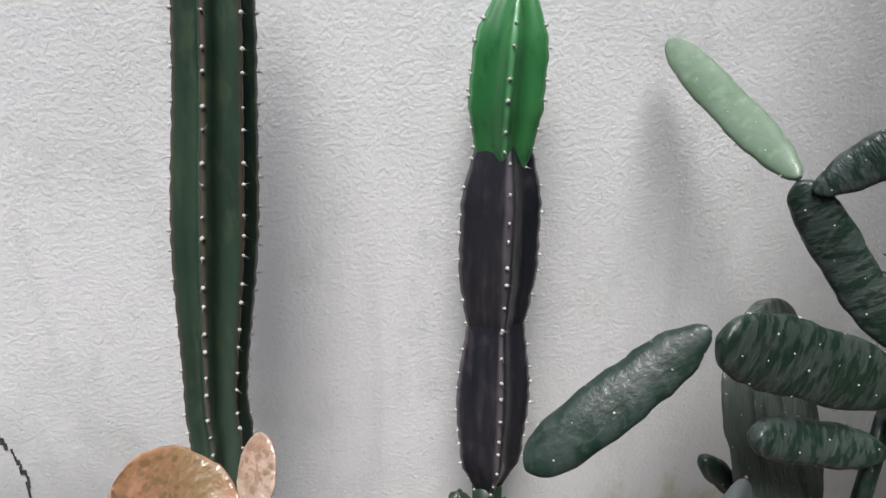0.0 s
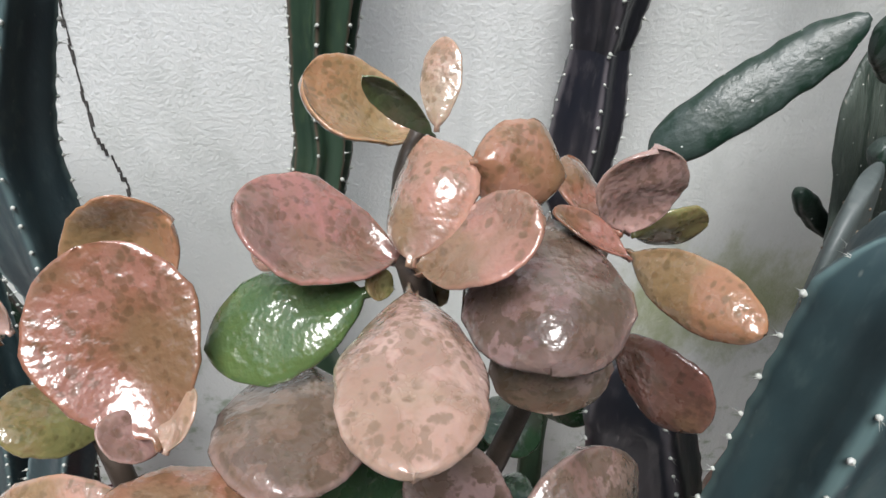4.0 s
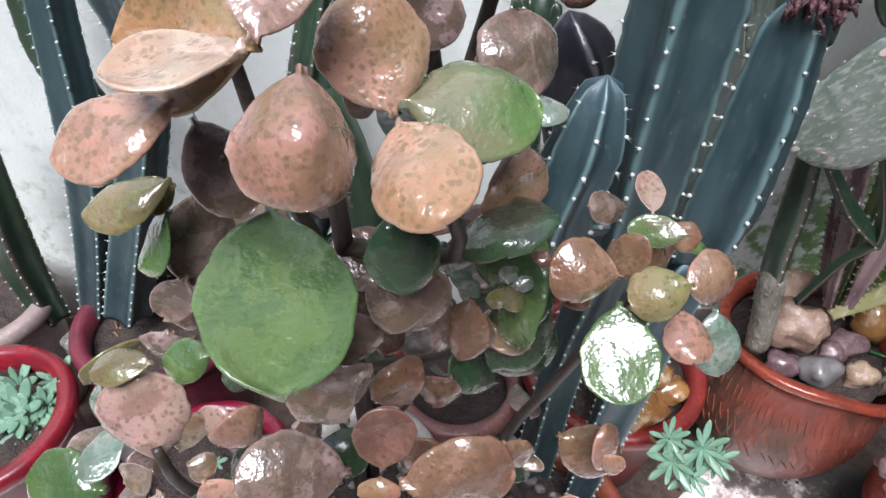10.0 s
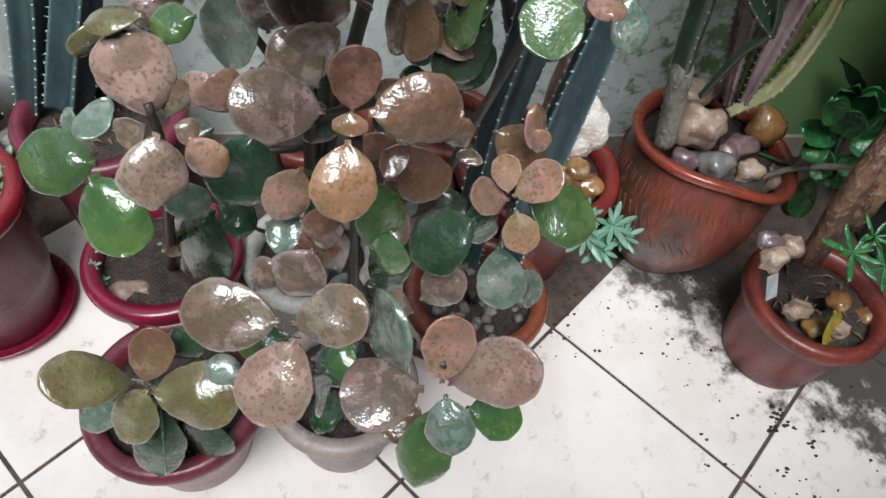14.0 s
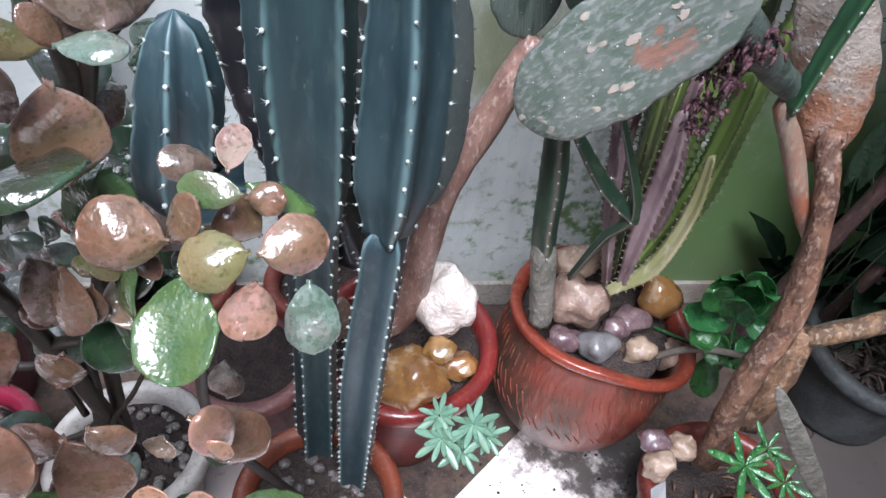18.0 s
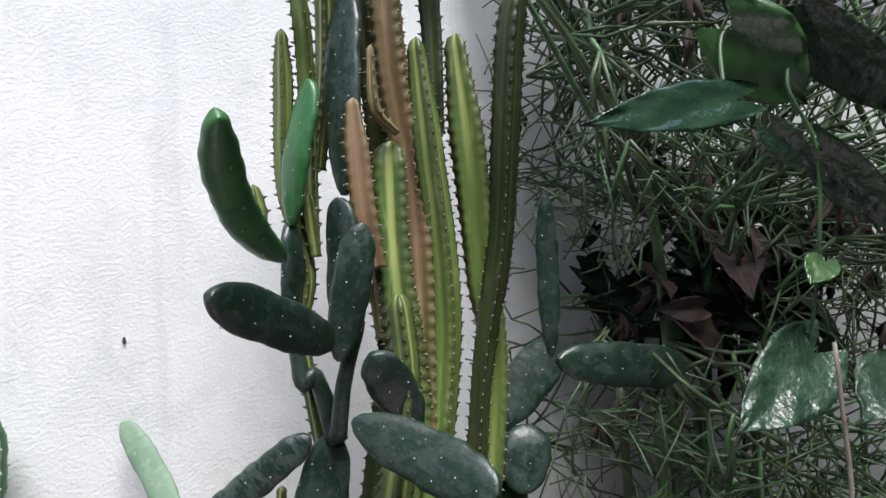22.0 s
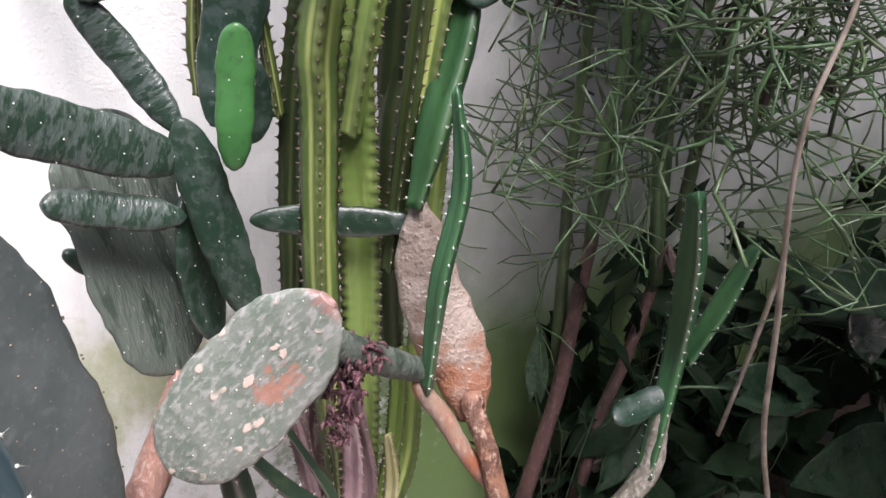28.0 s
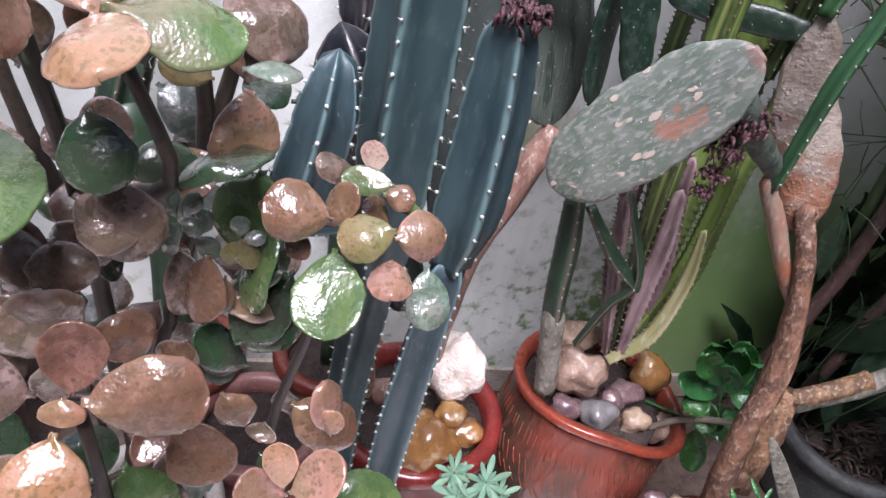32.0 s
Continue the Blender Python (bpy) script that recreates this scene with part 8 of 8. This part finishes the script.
spurge(EU, [(0.605, 0.375, 0.442), (0.655, 0.385, 0.616), (0.67, 0.395, 0.728), (0.669, 0.4, 0.818)], [0.0090, 0.0145, 0.0164, 0.0152], 3, M_EUPH, turn=0.5)
limb(CT, [(0.486, 0.358, 0.367), (0.47, 0.358, 0.451), (0.455, 0.358, 0.528), (0.449, 0.359, 0.568)], [0.0194, 0.0200, 0.0197, 0.0120], M_GREYSTEM, "woody_base")


# ---- stems of the leafy shrubs ----
stem(SA, [(-0.16, 0.24, 0.18), (-0.12, 0.22, 0.5), (-0.05, 0.20, 0.85), (-0.06, 0.19, 1.05), (-0.075, 0.165, 1.14)], 0.011, 0.006)
stem(SA, [(-0.05, 0.20, 0.85), (-0.01, 0.21, 1.0), (0.015, 0.21, 1.12)], 0.008, 0.005)
stem(SA, [(-0.06, 0.19, 1.05), (-0.08, 0.24, 1.12), (-0.07, 0.26, 1.155)], 0.006, 0.004)
stem(SB, [(-0.15, 0.24, 0.18), (-0.14, 0.16, 0.6), (-0.12, 0.06, 0.9), (-0.11, -0.02, 1.06)], 0.011, 0.006)
stem(SB, [(-0.13, 0.10, 0.8), (-0.18, 0.12, 0.95), (-0.20, 0.14, 1.07)], 0.008, 0.005)
stem(SB, [(-0.12, 0.06, 0.9), (-0.04, 0.0, 0.95), (-0.06, -0.03, 1.06)], 0.007, 0.004)
stem(SB, [(-0.14, 0.16, 0.6), (0.0, 0.1, 0.72), (0.02, 0.06, 0.85)], 0.007, 0.003)
stem(SB, [(-0.17, 0.215, 0.18), (-0.154, 0.20, 0.358), (-0.138, 0.20, 0.479), (-0.142, 0.20, 0.588), (-0.18, 0.20, 0.659), (-0.215, 0.18, 0.75)], 0.010, 0.005)
stem(SB, [(-0.225, 0.19, 0.516), (-0.166, 0.19, 0.52), (-0.119, 0.19, 0.546), (-0.09, 0.17, 0.60)], 0.0055, 0.004)
stem(SB, [(-0.155, 0.20, 0.329), (-0.134, 0.20, 0.378), (-0.102, 0.20, 0.429), (-0.07, 0.19, 0.50)], 0.005, 0.003)
stem(SB, [(-0.155, 0.195, 0.361), (-0.215, 0.19, 0.334), (-0.25, 0.185, 0.36)], 0.0045, 0.003)
stem(SB, [(-0.178, 0.215, 0.36), (-0.186, 0.22, 0.414), (-0.195, 0.22, 0.481), (-0.196, 0.22, 0.562), (-0.21, 0.21, 0.64)], 0.005, 0.003)
stem(SC, [(0.12, 0.15, 0.17), (0.03, 0.1, 0.5), (0.06, 0.02, 0.8), (0.085, 0.0, 0.915)], 0.007, 0.004)
stem(SD, [(-0.107, -0.012, 0.17), (-0.09, -0.04, 0.5), (-0.085, -0.09, 0.82)], 0.009, 0.005)
stem(SD, [(-0.09, -0.03, 0.4), (-0.08, -0.12, 0.55), (-0.01, -0.22, 0.66)], 0.007, 0.004)
stem(SD, [(-0.09, -0.03, 0.4), (-0.12, -0.12, 0.55), (-0.14, -0.19, 0.69)], 0.007, 0.004)
stem(SE, [(-0.40, 0.22, 0.2), (-0.33, 0.08, 0.45), (-0.255, -0.05, 0.75), (-0.25, -0.06, 0.82)], 0.008, 0.004)
stem(SF, [(-0.36, -0.02, 0.17), (-0.345, -0.07, 0.28), (-0.34, -0.115, 0.4)], 0.007, 0.004)
stem(SG, [(0.13, 0.15, 0.17), (0.1, 0.03, 0.4), (0.06, -0.09, 0.72)], 0.006, 0.003)


# ---- tangle of the pencil bush ----
def twigs(start, way, n_fork, r, rng, out):
    """A limb that forks again and again into jointed pencil stems."""
    ln = rng.uniform(0.05, 0.115)
    end = start + way * ln
    if end.y > 0.675 or end.y < 0.02 or end.x < 0.78 or end.x > 2.5:
        way = Vector((way.x * (1 if 0.78 < end.x < 2.5 else -1), way.y * (1 if 0.02 < end.y < 0.675 else -1), way.z))
        end = start + way * ln
    out.append((start, start.lerp(end, 0.5) + Vector((rng.uniform(-1, 1), rng.uniform(-1, 1), rng.uniform(-1, 1))) * 0.007, end, r))
    if n_fork <= 0:
        return
    for k in range(rng.choice((1, 2, 2, 3))):
        d = (way * 0.75 + Vector((rng.uniform(-1, 1), rng.uniform(-1, 1), rng.uniform(-0.75, 0.85))) * 0.85).normalized()
        twigs(end, d, n_fork - 1, max(0.0013, r * 0.88), rng, out)


rng = random.Random(5)
sticks = []
for k in range(245):
    z = rng.triangular(1.1, 2.25, 1.6) if k % 5 else (rng.uniform(2.0, 2.3) if k % 10 else rng.uniform(0.95, 1.2))
    if k >= 225:
        z = rng.uniform(1.84, 2.15)
    wide = 0.55 if z < 1.3 else 0.2 if k >= 225 else 0.85
    s = Vector(((0.93 if k < 225 else 0.74) + wide * rng.random() ** 1.6 + 0.12 * (z - 1), rng.triangular(0.2, 0.64, 0.5), z))
    if s.x > 1.3 and s.z > 1.45 and rng.random() < 0.72:
        continue
    twigs(s, Vector((rng.uniform(-1, 1), rng.uniform(-0.9, 0.5), rng.uniform(-0.3, 1))).normalized(), 4, rng.choice((rng.uniform(0.0019, 0.0032), rng.uniform(0.0019, 0.0032), rng.uniform(0.0036, 0.0048))), rng, sticks)
sticks = [s for s in sticks if not (s[2].x < 1.14 and s[2].y < 0.5 and 1.40 < s[2].z < 1.58)]
for n in range(12):
    bm = bmesh.new()
    for a, b, c, r in sticks[n::12]:
        fr = frames_along([a, b, c])
        rings(bm, [[p + (u * math.cos(t_) + w * math.sin(t_)) * r * q for t_ in (0, 1.257, 2.513, 3.77, 5.027)] for (p, t, u, w), q in zip(fr, (1, 0.92, 0.85))])
    tagged(part("twig_tangle", bm, M_PENCIL, PB), kind="stuff")
bm = bmesh.new()
for k in range(70):
    a, b, c, r = sticks[rng.randrange(len(sticks))]
    for q in range(4):
        d = Vector((rng.uniform(-0.5, 0.5), rng.uniform(-0.5, 0.5), -1)).normalized() * rng.uniform(0.03, 0.07)
        tube(bm, [c, c + d * 0.5 + Vector((rng.uniform(-1, 1), rng.uniform(-1, 1), 0)) * 0.008, c + d], [0.002, 0.006, 0.001], 5, 4, 0.5, rng)
tagged(part("withered_debris", bm, M_WITHER, PB), kind="stuff")
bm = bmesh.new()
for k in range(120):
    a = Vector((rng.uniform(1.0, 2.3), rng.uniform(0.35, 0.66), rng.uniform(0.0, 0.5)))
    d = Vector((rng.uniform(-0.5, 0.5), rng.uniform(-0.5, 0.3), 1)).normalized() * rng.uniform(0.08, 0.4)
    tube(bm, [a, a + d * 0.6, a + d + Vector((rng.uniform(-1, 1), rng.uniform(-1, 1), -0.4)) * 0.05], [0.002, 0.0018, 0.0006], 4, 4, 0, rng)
grass = thing("grass_tuft", (1.5, 0.5, 0.0), "thin grass and stalks in the corner, coloured dark for shade", "grass", kind="stuff")
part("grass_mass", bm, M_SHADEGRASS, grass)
# leaves added mid-tangle, withered or coloured near black to stand for deep shade
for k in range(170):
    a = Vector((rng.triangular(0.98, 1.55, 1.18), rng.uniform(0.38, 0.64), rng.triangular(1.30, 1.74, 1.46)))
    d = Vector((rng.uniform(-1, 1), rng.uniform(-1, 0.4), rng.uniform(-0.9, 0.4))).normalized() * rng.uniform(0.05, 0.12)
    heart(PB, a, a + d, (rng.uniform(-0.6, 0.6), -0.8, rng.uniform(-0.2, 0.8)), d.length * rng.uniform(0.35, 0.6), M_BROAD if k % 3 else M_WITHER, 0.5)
# broad leaves coloured near black, so the corner's deep shade sits in their colour
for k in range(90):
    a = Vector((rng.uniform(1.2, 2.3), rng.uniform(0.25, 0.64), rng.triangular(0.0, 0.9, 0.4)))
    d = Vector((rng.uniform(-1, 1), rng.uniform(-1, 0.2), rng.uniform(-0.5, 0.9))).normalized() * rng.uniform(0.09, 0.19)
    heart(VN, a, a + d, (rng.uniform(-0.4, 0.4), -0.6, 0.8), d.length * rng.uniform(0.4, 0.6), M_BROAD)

# more added leaves by the wall, near black in place of shade
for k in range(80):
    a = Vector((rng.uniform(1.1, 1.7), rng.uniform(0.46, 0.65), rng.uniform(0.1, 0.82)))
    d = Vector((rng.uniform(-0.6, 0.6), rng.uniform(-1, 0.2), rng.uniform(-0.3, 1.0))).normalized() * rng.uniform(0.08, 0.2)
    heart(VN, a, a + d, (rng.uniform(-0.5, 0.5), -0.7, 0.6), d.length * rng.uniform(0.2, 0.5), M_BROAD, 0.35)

# ---- coping, window screen of red wood above the wall ----
screen = thing("wooden_window", (1.6, 0.75, TOP + 0.063), "red varnished wooden window with slatted shutters on the wall", "window")


def bar(x0, z0, x1, z1, d, mat, name, y=0.72):
    bm = bmesh.new()
    box(bm, x0, y, z0, x1, y + d, z1, 0.003)
    part(name, bm, mat, screen, smooth=False)


ZB = TOP + 0.064
for x0 in (1.45, 1.88, 2.36, 2.80, 3.3):
    bar(x0, ZB + 0.045, x0 + 0.075, 3.0, 0.07, M_WOOD, "post")
bar(1.45, ZB, 3.4, ZB + 0.043, 0.08, M_WOOD, "sill")
for x0, x1 in ((1.957, 2.358), (2.437, 2.798), (2.877, 3.298)):
    for k in range(8):
        bar(x0, ZB + 0.075 + k * 0.1, x1, ZB + 0.125 + k * 0.1, 0.02, M_WOODLIGHT, "slat", 0.735)
bm = bmesh.new()
box(bm, 1.527, 0.76, ZB + 0.046, 1.878, 0.766, 3.0)
part("panel", bm, M_WOOD, screen, smooth=False)

# ---- crack and specks on the wall ----
bm = bmesh.new()
crng = random.Random(9)
for (xa, za), (xb, zb) in zip(CRACK, CRACK[1:]):
    for k in range(4):
        f0, f1 = k / 4, (k + 1) / 4
        j0, j1 = [Vector(((xa + (xb - xa) * f) + 0.005 * noise.noise(Vector((xa * 90 + f * 9, za * 40 + f * 7, 3))), 0, za + (zb - za) * f)) for f in (f0, f1)]
        w = 0.0003 + 0.0010 * abs(noise.noise(Vector((xa * 50, za * 30 + k, 1))))
        box(bm, min(j0.x, j1.x) - w, WALL_Y - 0.0012, min(j0.z, j1.z) - 0.0006, max(j0.x, j1.x) + w, WALL_Y + 0.002, max(j0.z, j1.z) + 0.0006)
tagged(put("crack", mesh_of(bm, "crack", False), M_CRACK, Matrix()), "thin dark branching crack in the plaster", "crack", kind="structure")

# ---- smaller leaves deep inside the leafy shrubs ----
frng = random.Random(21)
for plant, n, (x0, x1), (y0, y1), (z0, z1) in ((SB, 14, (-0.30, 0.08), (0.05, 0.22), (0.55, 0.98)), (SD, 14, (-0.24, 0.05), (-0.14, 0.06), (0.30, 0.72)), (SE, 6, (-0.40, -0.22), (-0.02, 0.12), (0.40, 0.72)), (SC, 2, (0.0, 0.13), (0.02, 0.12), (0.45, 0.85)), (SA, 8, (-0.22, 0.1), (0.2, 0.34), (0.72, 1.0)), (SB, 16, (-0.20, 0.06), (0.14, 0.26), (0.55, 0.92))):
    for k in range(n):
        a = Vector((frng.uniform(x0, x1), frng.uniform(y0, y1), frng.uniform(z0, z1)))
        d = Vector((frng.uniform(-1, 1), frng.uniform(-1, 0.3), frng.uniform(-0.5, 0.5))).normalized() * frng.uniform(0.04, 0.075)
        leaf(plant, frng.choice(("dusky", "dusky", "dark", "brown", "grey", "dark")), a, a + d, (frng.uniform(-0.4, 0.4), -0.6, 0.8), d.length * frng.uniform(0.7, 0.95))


def litter(name, place, r, n, seed, label, mat, size, category, flat=False):
    """A joined heap of pebbles or dead leaves on the soil of a pot."""
    rg = random.Random(seed)
    bm = bmesh.new()
    for k in range(n):
        a, d = rg.uniform(0, 6.283), r * math.sqrt(rg.random())
        at = Vector((place[0] + d * math.cos(a), place[1] + d * math.sin(a), place[2] + rg.uniform(0, size * 0.8)))
        if flat:
            v = Vector((rg.uniform(-1, 1), rg.uniform(-1, 1), rg.uniform(-0.3, 0.6))).normalized() * size * rg.uniform(1.2, 2.6)
            tube(bm, [at, at + v * 0.5 + Vector((0, 0, 0.006)), at + v], [0.0015, size * 0.22, 0.001], 5, 4, 0.3, rg)
        else:
            blob(bm, at, size * rg.uniform(0.6, 1.2), (1, rg.uniform(0.7, 1), rg.uniform(0.6, 0.9)), 0.3, k + seed, 2)
    tagged(put(name, mesh_of(bm, name), mat, Matrix()), label, category, kind="stuff")


litter("pebbles", (-0.107, -0.012, 0.172), 0.085, 70, 4, "heap of wet brown pebbles in a clay pot", STONE["purple"], 0.011, "pebbles")
litter("pebbles", (-0.16, 0.24, 0.185), 0.085, 60, 5, "pale grit and pebbles in a white pot", STONE["granite"], 0.008, "pebbles")
litter("pebbles", (0.131, 0.152, 0.172), 0.09, 40, 6, "granite pebbles covering potting soil", STONE["granite"], 0.011, "pebbles")
litter("dead_leaves", (1.25, 0.40, 0.175), 0.11, 120, 7, "withered brown leaves heaped in a cement pot", M_WITHER, 0.02, "dead leaves", True)
litter("dead_leaves", (0.79, 0.13, 0.172), 0.09, 22, 8, "dry bits lying between stones in a pot", M_BARK, 0.012, "dead leaves", True)
litter("dead_leaves", (-0.53, 0.47, 0.285), 0.1, 40, 11, "dry crumbs on the soil of a pot", M_BARK, 0.01, "dead leaves", True)

crng = random.Random(12)
bm = bmesh.new()
for k in range(230):
    u = crng.random()
    x, y = (crng.uniform(0.55, 1.1), crng.uniform(-0.35, 0.12)) if u < 0.55 else (crng.uniform(0.25, 0.75), crng.uniform(0.1, 0.32))
    blob(bm, (x, y, 0.001), crng.choice((0.0012, 0.0018, 0.0025, 0.004)), (1, 0.8, 0.5), 0.5, k, 1)
for x, y in ((0.737, -0.034), (0.75, -0.02), (0.725, -0.06), (0.79, -0.09), (0.71, -0.14), (0.76, -0.055)):
    for k in range(5):
        blob(bm, (x + crng.uniform(-0.012, 0.012), y + crng.uniform(-0.012, 0.012), 0.002), crng.uniform(0.003, 0.007), (1, 0.7, 0.5), 0.6, k + int(x * 999), 1)
tagged(put("soil_crumbs", mesh_of(bm, "soil_crumbs"), M_SOIL, Matrix()), "dark soil crumbs scattered over the floor tiles", "soil", kind="stuff")


def crown(plant, at, r, n, seed, mat, name):
    """A shrivelled ring of dried petals."""
    rg = random.Random(seed)
    bm = bmesh.new()
    for k in range(n):
        a = rg.uniform(0, 6.283)
        p = Vector(at) + Vector((math.cos(a) * r, math.sin(a) * r * 0.8, rg.uniform(-0.4, 0.4) * r)) * rg.uniform(0.35, 1.0)
        d = Vector((rg.uniform(-1, 1), rg.uniform(-1, 0.4), rg.uniform(-0.9, 0.8))).normalized() * r * rg.uniform(0.2, 0.55)
        tube(bm, [p, p + d * 0.6, p + d + Vector((0, 0, -0.3 * r))], [0.001, r * rg.uniform(0.07, 0.15), 0.0008], 6, 4, 0.8, rg)
    return part(name, bm, mat, plant, "shrivelled purple-brown dried flower remains")

for k, (plant, at, r, mat, nm) in enumerate(CROWNS):
    crown(plant, at, r, 90 if plant is CC else 50 if plant is PT else 22, 40 + k, mat, nm)


# ---- floor tiles ----
TILE_C = (0.327, 0.187)
TILE_A = radians(-48.5)
bm = bmesh.new()
g = 0.0035
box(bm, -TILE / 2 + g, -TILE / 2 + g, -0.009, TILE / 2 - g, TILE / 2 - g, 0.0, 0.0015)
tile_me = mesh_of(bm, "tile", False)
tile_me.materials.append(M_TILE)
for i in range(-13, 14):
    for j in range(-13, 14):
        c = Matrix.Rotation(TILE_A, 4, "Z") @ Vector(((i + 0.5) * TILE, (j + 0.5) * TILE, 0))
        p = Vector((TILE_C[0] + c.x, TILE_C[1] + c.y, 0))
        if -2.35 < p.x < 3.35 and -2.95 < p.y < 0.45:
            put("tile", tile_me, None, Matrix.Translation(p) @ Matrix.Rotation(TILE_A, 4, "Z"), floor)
